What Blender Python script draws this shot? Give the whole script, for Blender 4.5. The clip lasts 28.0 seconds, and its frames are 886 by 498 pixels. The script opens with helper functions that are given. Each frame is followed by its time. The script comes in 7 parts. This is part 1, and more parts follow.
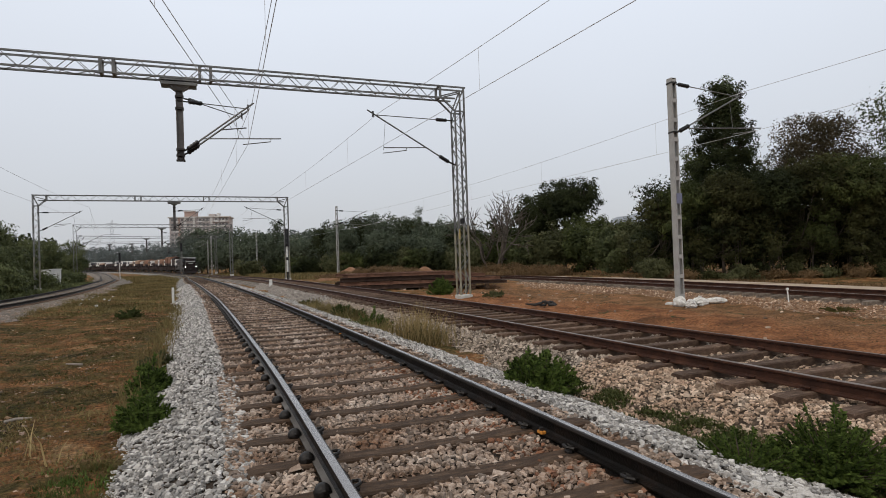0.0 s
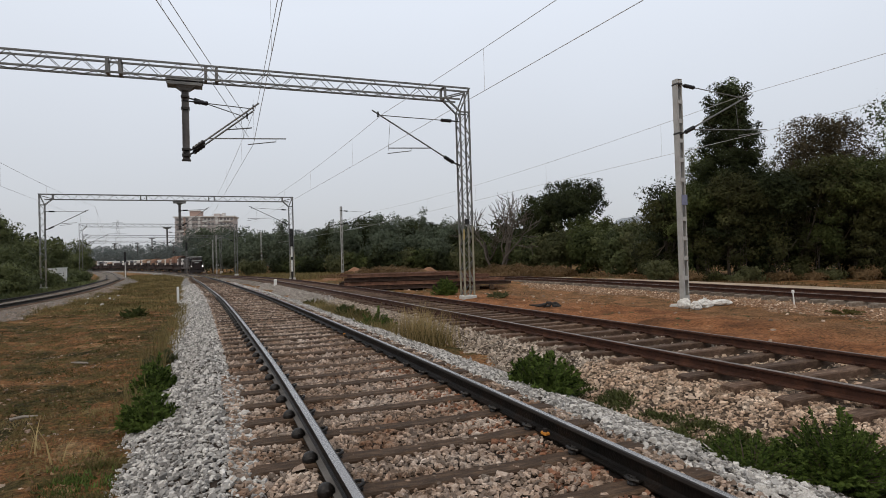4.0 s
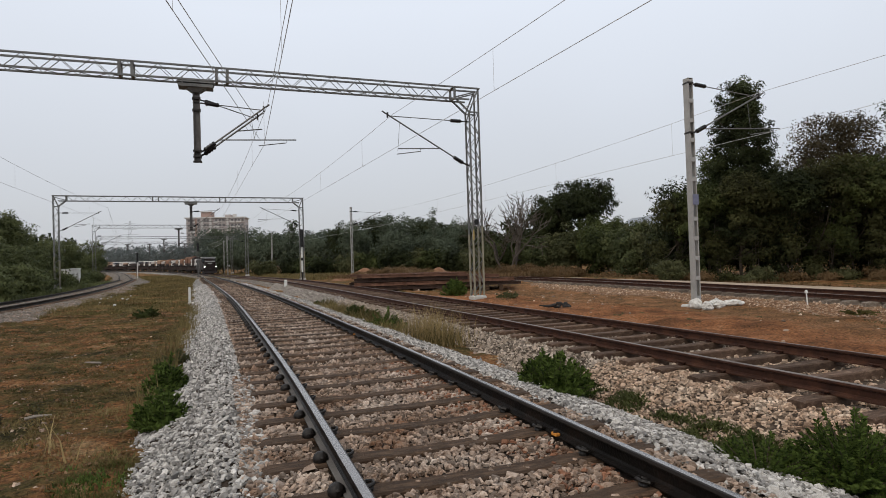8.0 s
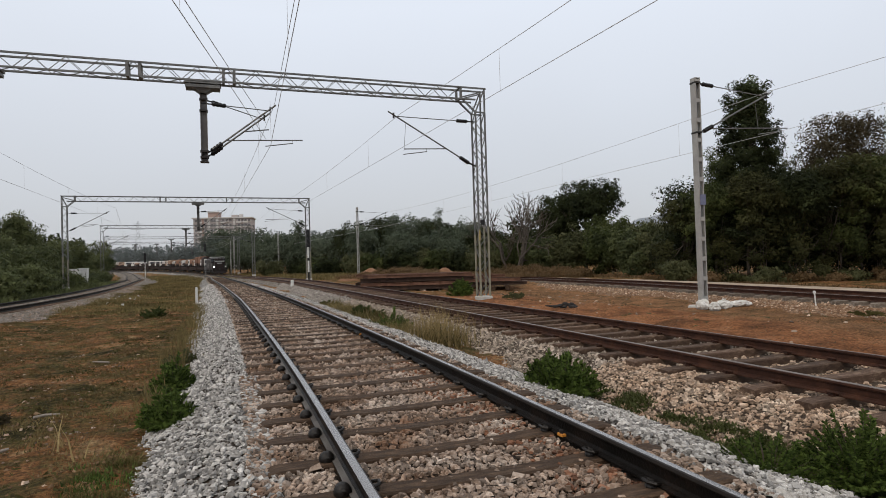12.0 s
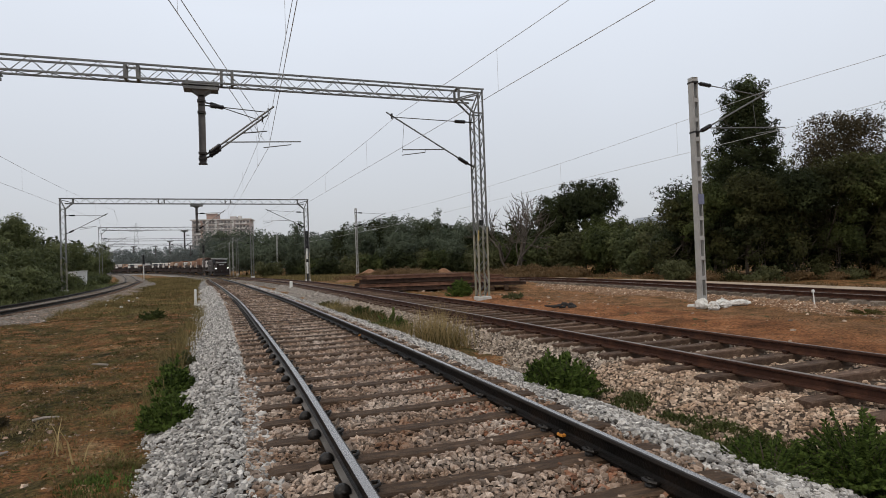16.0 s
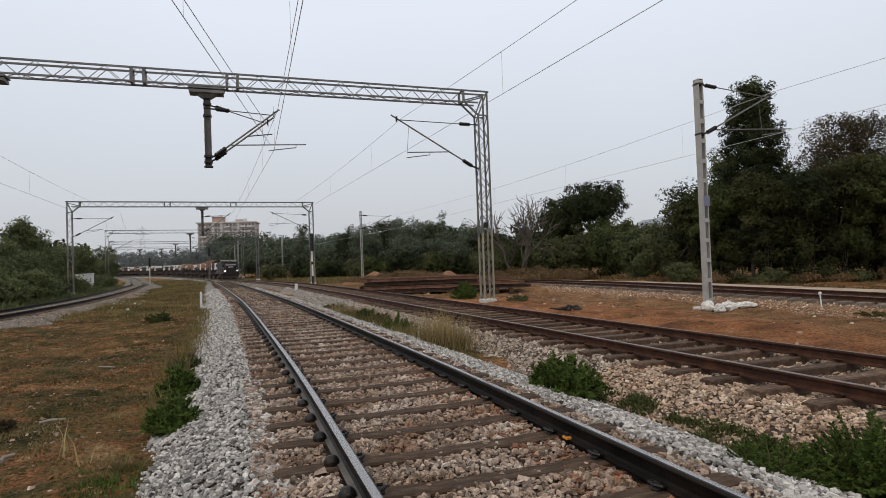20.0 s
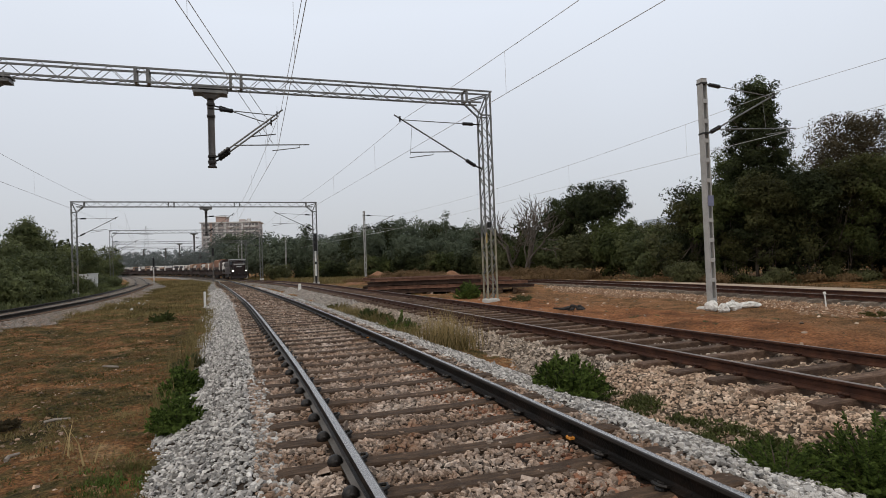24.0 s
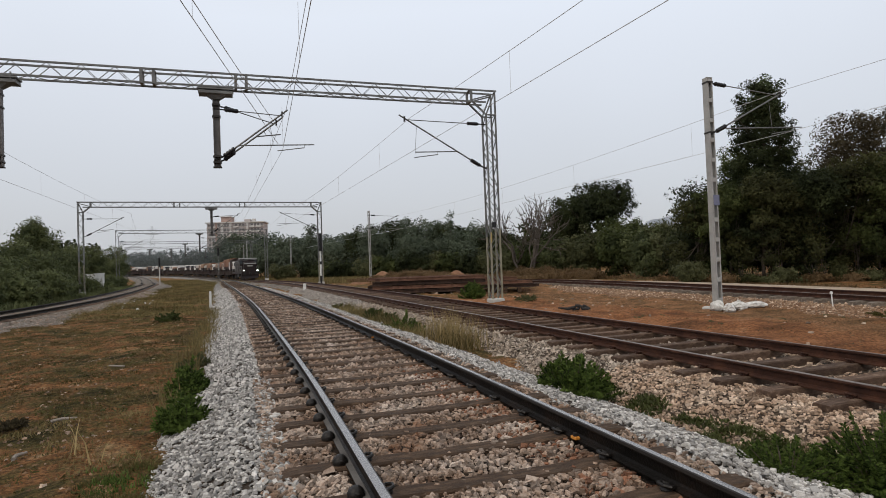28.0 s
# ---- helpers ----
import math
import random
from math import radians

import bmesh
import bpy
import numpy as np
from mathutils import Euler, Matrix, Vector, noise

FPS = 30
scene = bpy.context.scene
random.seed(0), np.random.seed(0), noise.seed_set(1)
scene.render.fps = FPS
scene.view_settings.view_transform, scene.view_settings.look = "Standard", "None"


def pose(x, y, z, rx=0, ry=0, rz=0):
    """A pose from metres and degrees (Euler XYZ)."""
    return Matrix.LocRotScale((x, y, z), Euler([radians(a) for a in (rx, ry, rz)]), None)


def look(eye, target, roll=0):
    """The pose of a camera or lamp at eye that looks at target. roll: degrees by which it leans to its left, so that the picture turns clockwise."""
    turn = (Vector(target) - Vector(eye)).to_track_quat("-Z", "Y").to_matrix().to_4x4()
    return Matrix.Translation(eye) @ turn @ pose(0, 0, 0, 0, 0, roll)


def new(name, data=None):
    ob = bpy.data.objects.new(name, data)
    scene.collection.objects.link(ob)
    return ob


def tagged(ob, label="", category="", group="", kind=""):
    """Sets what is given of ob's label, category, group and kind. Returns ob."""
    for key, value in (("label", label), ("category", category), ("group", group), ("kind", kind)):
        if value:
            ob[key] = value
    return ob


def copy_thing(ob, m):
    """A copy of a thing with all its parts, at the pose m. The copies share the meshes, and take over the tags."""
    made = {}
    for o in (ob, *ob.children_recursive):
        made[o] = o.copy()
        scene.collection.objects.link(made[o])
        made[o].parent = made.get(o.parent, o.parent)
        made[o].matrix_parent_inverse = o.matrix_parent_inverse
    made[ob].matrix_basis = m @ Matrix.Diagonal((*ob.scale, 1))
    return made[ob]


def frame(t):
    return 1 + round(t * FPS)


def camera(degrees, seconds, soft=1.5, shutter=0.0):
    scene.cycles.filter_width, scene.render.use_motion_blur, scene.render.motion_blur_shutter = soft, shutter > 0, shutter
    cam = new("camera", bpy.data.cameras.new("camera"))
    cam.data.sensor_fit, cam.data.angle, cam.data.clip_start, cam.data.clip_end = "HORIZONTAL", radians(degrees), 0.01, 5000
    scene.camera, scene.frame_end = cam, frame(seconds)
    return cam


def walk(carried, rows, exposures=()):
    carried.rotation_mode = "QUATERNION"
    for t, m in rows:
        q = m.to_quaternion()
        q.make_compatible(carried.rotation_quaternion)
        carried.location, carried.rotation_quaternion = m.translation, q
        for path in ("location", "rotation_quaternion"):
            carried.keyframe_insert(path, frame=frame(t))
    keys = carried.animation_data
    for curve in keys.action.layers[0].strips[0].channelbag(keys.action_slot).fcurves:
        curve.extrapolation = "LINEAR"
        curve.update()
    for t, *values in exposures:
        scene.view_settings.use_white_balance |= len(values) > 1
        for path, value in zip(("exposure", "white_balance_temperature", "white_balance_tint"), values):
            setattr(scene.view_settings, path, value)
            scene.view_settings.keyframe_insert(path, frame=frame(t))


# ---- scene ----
cam = camera(73.24, 28.0, soft=0.9)
EYE = Vector((0.0, 0.0, 1.26))

# seconds, heading to the right of north, tilt up and roll, in degrees
TURNS = [
    (0, 3.028, 0.885, -1.963), (0.5, 3.027, 0.901, -1.982), (1, 3.036, 0.917, -1.974), (1.5, 3.022, 0.923, -1.932),
    (2, 2.968, 0.914, -1.877), (2.5, 2.893, 0.904, -1.833), (3, 2.809, 0.911, -1.785), (3.5, 2.722, 0.925, -1.718),
    (5.5, 2.250, 1.025, -1.791), (6, 2.139, 1.016, -1.784), (6.5, 2.025, 1.006, -1.816), (7, 1.906, 1.000, -1.843),
    (7.5, 1.794, 1.005, -1.815), (8, 1.688, 1.016, -1.783), (8.5, 1.592, 1.026, -1.771), (9, 1.507, 1.032, -1.739),
    (9.5, 1.419, 1.029, -1.695), (10, 1.336, 1.031, -1.687), (10.5, 1.256, 1.046, -1.718), (11, 1.174, 1.057, -1.736),
    (11.5, 1.116, 1.058, -1.734), (12, 1.111, 1.056, -1.743), (12.5, 1.154, 1.048, -1.772), (14.5, 1.187, 1.001, -1.960),
    (15, 1.195, 1.018, -1.986), (15.5, 1.210, 1.052, -2.016), (16, 1.224, 1.111, -2.021), (16.5, 1.218, 1.185, -1.982),
    (17, 1.188, 1.252, -1.948), (17.5, 1.141, 1.315, -1.941), (18, 1.077, 1.379, -1.954), (18.5, 1.015, 1.417, -1.990),
    (19, 0.948, 1.414, -2.023), (19.5, 0.858, 1.385, -2.046), (20, 0.766, 1.362, -2.086), (20.5, 0.690, 1.361, -2.120),
    (21, 0.627, 1.371, -2.128), (21.5, 0.566, 1.388, -2.125), (23.5, 0.469, 1.387, -2.101), (24, 0.455, 1.361, -2.096),
    (24.5, 0.444, 1.343, -2.064), (25, 0.437, 1.335, -2.028), (25.5, 0.425, 1.336, -2.010), (26, 0.381, 1.339, -2.014),
    (26.5, 0.293, 1.349, -2.043), (27, 0.188, 1.362, -2.093), (27.5, 0.092, 1.363, -2.124), (28, 0.000, 1.360, -2.127),
]


def aim(yaw, tilt, roll):
    a, b = radians(yaw), radians(tilt)
    way = Vector((math.sin(a) * math.cos(b), math.cos(a) * math.cos(b), math.sin(b)))
    return look(EYE, EYE + way, roll)


walk(cam, [(t, aim(a, b, c)) for t, a, b, c in TURNS])

# ---- light ----
SUN_HEIGHT, SUN_TURN = radians(48), radians(215)
world = bpy.data.worlds.new("world")
scene.world = world
world.use_nodes = True
wn = world.node_tree
wn.nodes.clear()
sky = wn.nodes.new("ShaderNodeTexSky")
sky.sky_type, sky.sun_disc = "NISHITA", False
sky.sun_elevation, sky.sun_rotation = SUN_HEIGHT, SUN_TURN
sky.air_density, sky.dust_density, sky.ozone_density = 1.0, 4.0, 1.0
sky_level = wn.nodes.new("ShaderNodeVectorMath")
sky_level.operation = "SCALE"
sky_level.inputs["Scale"].default_value = 0.10
wn.links.new(sky.outputs[0], sky_level.inputs[0])
# a thin even cloud cover over the blue, paler towards the horizon
cover_co = wn.nodes.new("ShaderNodeTexCoord")
cover_sep = wn.nodes.new("ShaderNodeSeparateXYZ")
wn.links.new(cover_co.outputs["Generated"], cover_sep.inputs[0])
cover_noise = wn.nodes.new("ShaderNodeTexNoise")
cover_noise.inputs["Scale"].default_value = 2.2
cover_noise.inputs["Detail"].default_value = 3.0
wn.links.new(cover_co.outputs["Generated"], cover_noise.inputs["Vector"])
cover_mix = wn.nodes.new("ShaderNodeMath")
cover_mix.operation = "MULTIPLY_ADD"
cover_mix.inputs[1].default_value = 0.10
wn.links.new(cover_noise.outputs["Fac"], cover_mix.inputs[0])
wn.links.new(cover_sep.outputs["Z"], cover_mix.inputs[2])
cover = wn.nodes.new("ShaderNodeValToRGB")
wn.links.new(cover_mix.outputs[0], cover.inputs["Fac"])
cover.color_ramp.elements[0].position, cover.color_ramp.elements[0].color = 0.02, (0.572, 0.585, 0.608, 1)
cover.color_ramp.elements[1].position, cover.color_ramp.elements[1].color = 0.44, (0.86, 0.915, 1.01, 1)
zenith = cover.color_ramp.elements.new(0.95)
zenith.color = (0.84, 0.85, 0.86, 1)
cover_layer = wn.nodes.new("ShaderNodeMix")
cover_layer.data_type = "RGBA"
cover_layer.inputs["Factor"].default_value = 0.88
wn.links.new(sky_level.outputs[0], cover_layer.inputs["A"])
wn.links.new(cover.outputs[0], cover_layer.inputs["B"])
wbg = wn.nodes.new("ShaderNodeBackground")
wout = wn.nodes.new("ShaderNodeOutputWorld")
wn.links.new(cover_layer.outputs["Result"], wbg.inputs["Color"])
wn.links.new(wbg.outputs[0], wout.inputs["Surface"])

sun = new("sun", bpy.data.lights.new("sun", "SUN"))
sun.data.energy, sun.data.angle, sun.data.color = 1.0, radians(25), (1.0, 0.86, 0.68)
sun.matrix_world = look((0, 0, 60), (0 - 60 * math.sin(SUN_TURN) / math.tan(SUN_HEIGHT), 0 - 60 * math.cos(SUN_TURN) / math.tan(SUN_HEIGHT), 0))
scene.view_settings.exposure = 0.0


# ---- materials ----
def shade(name, colours, scale=6.0, rough=0.8, metal=0.0, bump=0.2, bump_scale=60.0, vary=0.0, island=False, detail=6.0, glow=0.0, stretch=None, spec=0.3):
    """A material that wanders between the colours by two noises, with fine relief; vary: spread of lightness from piece to piece."""
    m = bpy.data.materials.new(name)
    m.use_nodes = True
    nt = m.node_tree
    b = nt.nodes["Principled BSDF"]
    co = nt.nodes.new("ShaderNodeTexCoord")
    vec = co.outputs["Object"]
    if stretch:
        mp = nt.nodes.new("ShaderNodeMapping")
        mp.inputs["Scale"].default_value = stretch
        nt.links.new(vec, mp.inputs["Vector"])
        vec = mp.outputs[0]
    n1 = nt.nodes.new("ShaderNodeTexNoise")
    n1.inputs["Scale"].default_value, n1.inputs["Detail"].default_value, n1.inputs["Roughness"].default_value = scale, detail, 0.65
    nt.links.new(vec, n1.inputs["Vector"])
    n2 = nt.nodes.new("ShaderNodeTexNoise")
    n2.inputs["Scale"].default_value, n2.inputs["Detail"].default_value = bump_scale, 4.0
    nt.links.new(vec, n2.inputs["Vector"])
    ramp = nt.nodes.new("ShaderNodeValToRGB")
    while len(ramp.color_ramp.elements) < len(colours):
        ramp.color_ramp.elements.new(0.5)
    for k, c in enumerate(colours):
        ramp.color_ramp.elements[k].position = 0.28 + 0.44 * k / max(1, len(colours) - 1)
        ramp.color_ramp.elements[k].color = (*c, 1)
    mixer = nt.nodes.new("ShaderNodeMath")
    mixer.operation = "MULTIPLY_ADD"
    mixer.inputs[1].default_value = 0.3
    nt.links.new(n2.outputs["Fac"], mixer.inputs[0])
    sub = nt.nodes.new("ShaderNodeMath")
    sub.operation = "SUBTRACT"
    sub.inputs[1].default_value = 0.15
    nt.links.new(n1.outputs["Fac"], sub.inputs[0])
    nt.links.new(sub.outputs[0], mixer.inputs[2])
    nt.links.new(mixer.outputs[0], ramp.inputs["Fac"])
    out = ramp.outputs["Color"]
    if vary:
        if island:
            src = nt.nodes.new("ShaderNodeNewGeometry").outputs["Random Per Island"]
        else:
            src = nt.nodes.new("ShaderNodeObjectInfo").outputs["Random"]
        hsv = nt.nodes.new("ShaderNodeHueSaturation")
        mr = nt.nodes.new("ShaderNodeMapRange")
        mr.inputs["To Min"].default_value, mr.inputs["To Max"].default_value = 1 - vary, 1 + vary
        nt.links.new(src, mr.inputs["Value"])
        nt.links.new(mr.outputs[0], hsv.inputs["Value"])
        nt.links.new(out, hsv.inputs["Color"])
        out = hsv.outputs["Color"]
    nt.links.new(out, b.inputs["Base Color"])
    rr = nt.nodes.new("ShaderNodeMapRange")
    rr.inputs["To Min"].default_value, rr.inputs["To Max"].default_value = max(0.02, rough - 0.12), min(1.0, rough + 0.12)
    nt.links.new(n2.outputs["Fac"], rr.inputs["Value"])
    nt.links.new(rr.outputs[0], b.inputs["Roughness"])
    b.inputs["Metallic"].default_value = metal
    b.inputs["Specular IOR Level"].default_value = spec
    if bump:
        bp = nt.nodes.new("ShaderNodeBump")
        bp.inputs["Strength"].default_value, bp.inputs["Distance"].default_value = bump, 0.02
        nt.links.new(n2.outputs["Fac"], bp.inputs["Height"])
        nt.links.new(bp.outputs[0], b.inputs["Normal"])
    if glow:
        b.inputs["Emission Color"].default_value = (*colours[0], 1)
        b.inputs["Emission Strength"].default_value = glow
    return m


def leaf_shade(name, dark, light, vary=0.16):
    """Leaves: each its own green, a little light comes through."""
    m = bpy.data.materials.new(name)
    m.use_nodes = True
    nt = m.node_tree
    b = nt.nodes["Principled BSDF"]
    geo = nt.nodes.new("ShaderNodeNewGeometry")
    co = nt.nodes.new("ShaderNodeTexCoord")
    n = nt.nodes.new("ShaderNodeTexNoise")
    n.inputs["Scale"].default_value, n.inputs["Detail"].default_value = 0.45, 5.0
    nt.links.new(co.outputs["Object"], n.inputs["Vector"])
    a = nt.nodes.new("ShaderNodeMath")
    a.operation = "MULTIPLY_ADD"
    a.inputs[1].default_value = vary
    nt.links.new(geo.outputs["Random Per Island"], a.inputs[0])
    nt.links.new(n.outputs["Fac"], a.inputs[2])
    ramp = nt.nodes.new("ShaderNodeValToRGB")
    ramp.color_ramp.elements[0].position, ramp.color_ramp.elements[0].color = 0.42, (*dark, 1)
    ramp.color_ramp.elements[1].position, ramp.color_ramp.elements[1].color = 0.92, (*light, 1)
    nt.links.new(a.outputs[0], ramp.inputs["Fac"])
    nt.links.new(ramp.outputs["Color"], b.inputs["Base Color"])
    b.inputs["Roughness"].default_value = 0.6
    b.inputs["Specular IOR Level"].default_value = 0.1
    tr = nt.nodes.new("ShaderNodeBsdfTranslucent")
    nt.links.new(ramp.outputs["Color"], tr.inputs["Color"])
    mx = nt.nodes.new("ShaderNodeMixShader")
    mx.inputs[0].default_value = 0.30
    nt.links.new(b.outputs[0], mx.inputs[1])
    nt.links.new(tr.outputs[0], mx.inputs[2])
    nt.links.new(mx.outputs[0], nt.nodes["Material Output"].inputs["Surface"])
    return m


GALV = shade("galvanised_steel", [(0.10, 0.10, 0.10), (0.16, 0.16, 0.155), (0.21, 0.21, 0.20)], 3.0, 0.55, 0.4, 0.1, 40)
PAINTED = shade("grey_mast_paint", [(0.26, 0.26, 0.25), (0.34, 0.335, 0.32), (0.40, 0.39, 0.37)], 2.0, 0.6, 0.1, 0.15, 30)
YELLOWED = shade("weathered_yellow_steel", [(0.20, 0.19, 0.14), (0.27, 0.25, 0.18), (0.33, 0.31, 0.25)], 3.0, 0.6, 0.2, 0.15, 30)
DARK_STEEL = shade("dark_steel", [(0.025, 0.023, 0.022), (0.05, 0.045, 0.042)], 5.0, 0.55, 0.5, 0.2, 50)
CLIP_STEEL = shade("greasy_black_clip", [(0.008, 0.007, 0.006), (0.018, 0.014, 0.012)], 9.0, 0.45, 0.0, 0.3, 60)
YELLOW = shade("yellow_paint", [(0.30, 0.23, 0.09), (0.40, 0.31, 0.13)], 8.0, 0.6, 0.0, 0.1, 40)
STONE_RED = shade("rust_red_stone", [(0.12, 0.050, 0.026), (0.19, 0.088, 0.050), (0.26, 0.14, 0.09)], 4.0, 0.9, 0.0, 0.4, 90, vary=0.5, island=True)
RAIL_DARK_HEAD = shade("dull_dark_rail_head", [(0.016, 0.013, 0.011), (0.034, 0.028, 0.024)], 3.0, 0.7, 0.0, 0.1, 80, spec=0.1)
INSULATOR = shade("dark_porcelain", [(0.008, 0.008, 0.009), (0.016, 0.015, 0.016)], 5.0, 0.2, 0.0, 0.0)
WIRE = shade("grey_wire", [(0.48, 0.47, 0.46), (0.58, 0.57, 0.56)], 4.0, 0.4, 0.4, 0.0)
CONCRETE = shade("pale_concrete", [(0.34, 0.33, 0.31), (0.46, 0.45, 0.42), (0.55, 0.53, 0.50)], 3.0, 0.85, 0.0, 0.4, 30)
SLEEPER = shade("stained_sleeper", [(0.022, 0.013, 0.0075), (0.056, 0.033, 0.019), (0.140, 0.088, 0.054)], 4.0, 0.85, 0.0, 0.5, 50, vary=0.25, stretch=(1.2, 5, 3))
SLEEPER_GREY = shade("dusty_sleeper", [(0.036, 0.020, 0.013), (0.092, 0.056, 0.037), (0.22, 0.152, 0.108)], 4.0, 0.88, 0.0, 0.5, 50, vary=0.3, stretch=(1.2, 5, 3))
SLEEPER_PALE = shade("bleached_sleeper", [(0.085, 0.064, 0.048), (0.165, 0.135, 0.108), (0.29, 0.25, 0.21)], 4.0, 0.88, 0.0, 0.5, 50, vary=0.3, stretch=(1.2, 5, 3))
RAIL_HEAD = shade("worn_rail_head", [(0.25, 0.235, 0.225), (0.39, 0.37, 0.355)], 3.0, 0.26, 0.9, 0.05, 80, stretch=(1, 1, 1))
RAIL_HEAD_DULL = shade("dull_rail_head", [(0.13, 0.105, 0.09), (0.24, 0.20, 0.18)], 3.0, 0.45, 0.6, 0.1, 80)
# near-black sides: greasy steel with the web's shade painted in
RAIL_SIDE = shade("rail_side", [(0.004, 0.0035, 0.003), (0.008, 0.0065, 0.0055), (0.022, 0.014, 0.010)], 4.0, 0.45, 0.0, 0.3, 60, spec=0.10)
RAIL_RUST = shade("rusty_rail", [(0.022, 0.008, 0.0045), (0.046, 0.0175, 0.0095), (0.088, 0.036, 0.019)], 5.0, 0.7, 0.2, 0.3, 60)
STONE = shade("ballast_stone", [(0.19, 0.165, 0.145), (0.29, 0.26, 0.23), (0.41, 0.375, 0.34)], 9.0, 0.9, 0.0, 0.4, 90, vary=0.38, island=True)
STONE_DUST = shade("dusty_ballast_stone", [(0.20, 0.155, 0.115), (0.32, 0.265, 0.215), (0.45, 0.395, 0.335)], 4.0, 0.9, 0.0, 0.4, 90, vary=0.55, island=True, spec=0.1)
STONE_GREY = shade("fresh_ballast_stone", [(0.245, 0.228, 0.21), (0.375, 0.36, 0.34), (0.52, 0.50, 0.48)], 9.0, 0.9, 0.0, 0.4, 90, vary=0.6, island=True, spec=0.1)
STONE_RUST = shade("rusty_ballast_stone", [(0.150, 0.076, 0.042), (0.212, 0.145, 0.103), (0.325, 0.253, 0.203), (0.47, 0.40, 0.342)], 2.2, 0.9, 0.0, 0.4, 90, vary=0.6, island=True)
STONE_TAN = shade("sandy_ballast_stone", [(0.24, 0.155, 0.100), (0.40, 0.295, 0.218), (0.56, 0.465, 0.372)], 4.0, 0.9, 0.0, 0.4, 90, vary=0.6, island=True, spec=0.1)


def stony(name, dark, mid, light, per_m=15.0):
    """Ballast seen from afar: cells of many stones with deep gaps, their shade painted dark."""
    m = bpy.data.materials.new(name)
    m.use_nodes = True
    nt = m.node_tree
    b = nt.nodes["Principled BSDF"]
    co = nt.nodes.new("ShaderNodeTexCoord")
    cell = nt.nodes.new("ShaderNodeTexVoronoi")
    cell.inputs["Scale"].default_value = per_m
    gap = nt.nodes.new("ShaderNodeTexVoronoi")
    gap.feature = "DISTANCE_TO_EDGE"
    gap.inputs["Scale"].default_value = per_m
    patch = nt.nodes.new("ShaderNodeTexNoise")
    patch.inputs["Scale"].default_value, patch.inputs["Detail"].default_value = 0.8, 6.0
    for n in (cell, gap, patch):
        nt.links.new(co.outputs["Object"], n.inputs["Vector"])
    sep = nt.nodes.new("ShaderNodeSeparateColor")
    nt.links.new(cell.outputs["Color"], sep.inputs[0])
    a = nt.nodes.new("ShaderNodeMath")
    a.operation = "MULTIPLY_ADD"
    a.inputs[1].default_value = 0.6
    nt.links.new(sep.outputs[0], a.inputs[0])
    half = nt.nodes.new("ShaderNodeMath")
    half.operation = "MULTIPLY"
    half.inputs[1].default_value = 0.45
    nt.links.new(patch.outputs["Fac"], half.inputs[0])
    nt.links.new(half.outputs[0], a.inputs[2])
    ramp = nt.nodes.new("ShaderNodeValToRGB")
    ramp.color_ramp.elements.new(0.5)
    for e, (p, c) in zip(ramp.color_ramp.elements, ((0.15, dark), (0.5, mid), (0.85, light))):
        e.position, e.color = p, (*c, 1)
    nt.links.new(a.outputs[0], ramp.inputs["Fac"])
    edge = nt.nodes.new("ShaderNodeMapRange")
    edge.inputs["From Max"].default_value = 0.16
    edge.inputs["To Min"].default_value = 0.3
    nt.links.new(gap.outputs["Distance"], edge.inputs["Value"])
    mul = nt.nodes.new("ShaderNodeVectorMath")
    mul.operation = "SCALE"
    nt.links.new(ramp.outputs["Color"], mul.inputs[0])
    nt.links.new(edge.outputs[0], mul.inputs["Scale"])
    nt.links.new(mul.outputs[0], b.inputs["Base Color"])
    b.inputs["Roughness"].default_value = 0.95
    b.inputs["Specular IOR Level"].default_value = 0.15
    bp = nt.nodes.new("ShaderNodeBump")
    bp.inputs["Strength"].default_value, bp.inputs["Distance"].default_value = 1.0, 0.05
    nt.links.new(gap.outputs["Distance"], bp.inputs["Height"])
    nt.links.new(bp.outputs[0], b.inputs["Normal"])
    return m


BED = stony("ballast_bed", (0.11, 0.075, 0.05), (0.24, 0.185, 0.135), (0.40, 0.34, 0.27))
BED_GREY = stony("fresh_ballast_bed", (0.13, 0.12, 0.11), (0.27, 0.255, 0.235), (0.44, 0.42, 0.40))
# dirt under the passing track's stones, with the shade between them painted in
BED_MID = shade("brown_shaded_gap_dirt", [(0.028, 0.018, 0.012), (0.058, 0.040, 0.027), (0.11, 0.078, 0.055)], 14.0, 0.95, 0.0, 0.8, 40)
BED_SOIL = stony("earthy_ballast_bed", (0.13, 0.062, 0.030), (0.25, 0.135, 0.072), (0.37, 0.25, 0.16), 12.0)
BED_LOOP = stony("sooty_ballast_bed", (0.085, 0.070, 0.056), (0.20, 0.172, 0.142), (0.33, 0.29, 0.25))
BED_DUST = stony("dusty_ballast_bed", (0.10, 0.080, 0.062), (0.21, 0.178, 0.148), (0.36, 0.32, 0.28))
# dirt under the main track's near stones, gap shade included in its colour
BED_DARK = shade("shaded_gap_dirt", [(0.011, 0.0065, 0.004), (0.024, 0.015, 0.009), (0.052, 0.034, 0.021)], 14.0, 0.95, 0.0, 0.8, 40)
# stacked rails: the rust darkened for the shade inside the pile
OLD_RAIL = shade("shaded_flaking_rust", [(0.018, 0.010, 0.008), (0.036, 0.020, 0.014), (0.075, 0.042, 0.028)], 3.0, 0.85, 0.0, 0.3, 40, vary=0.3)
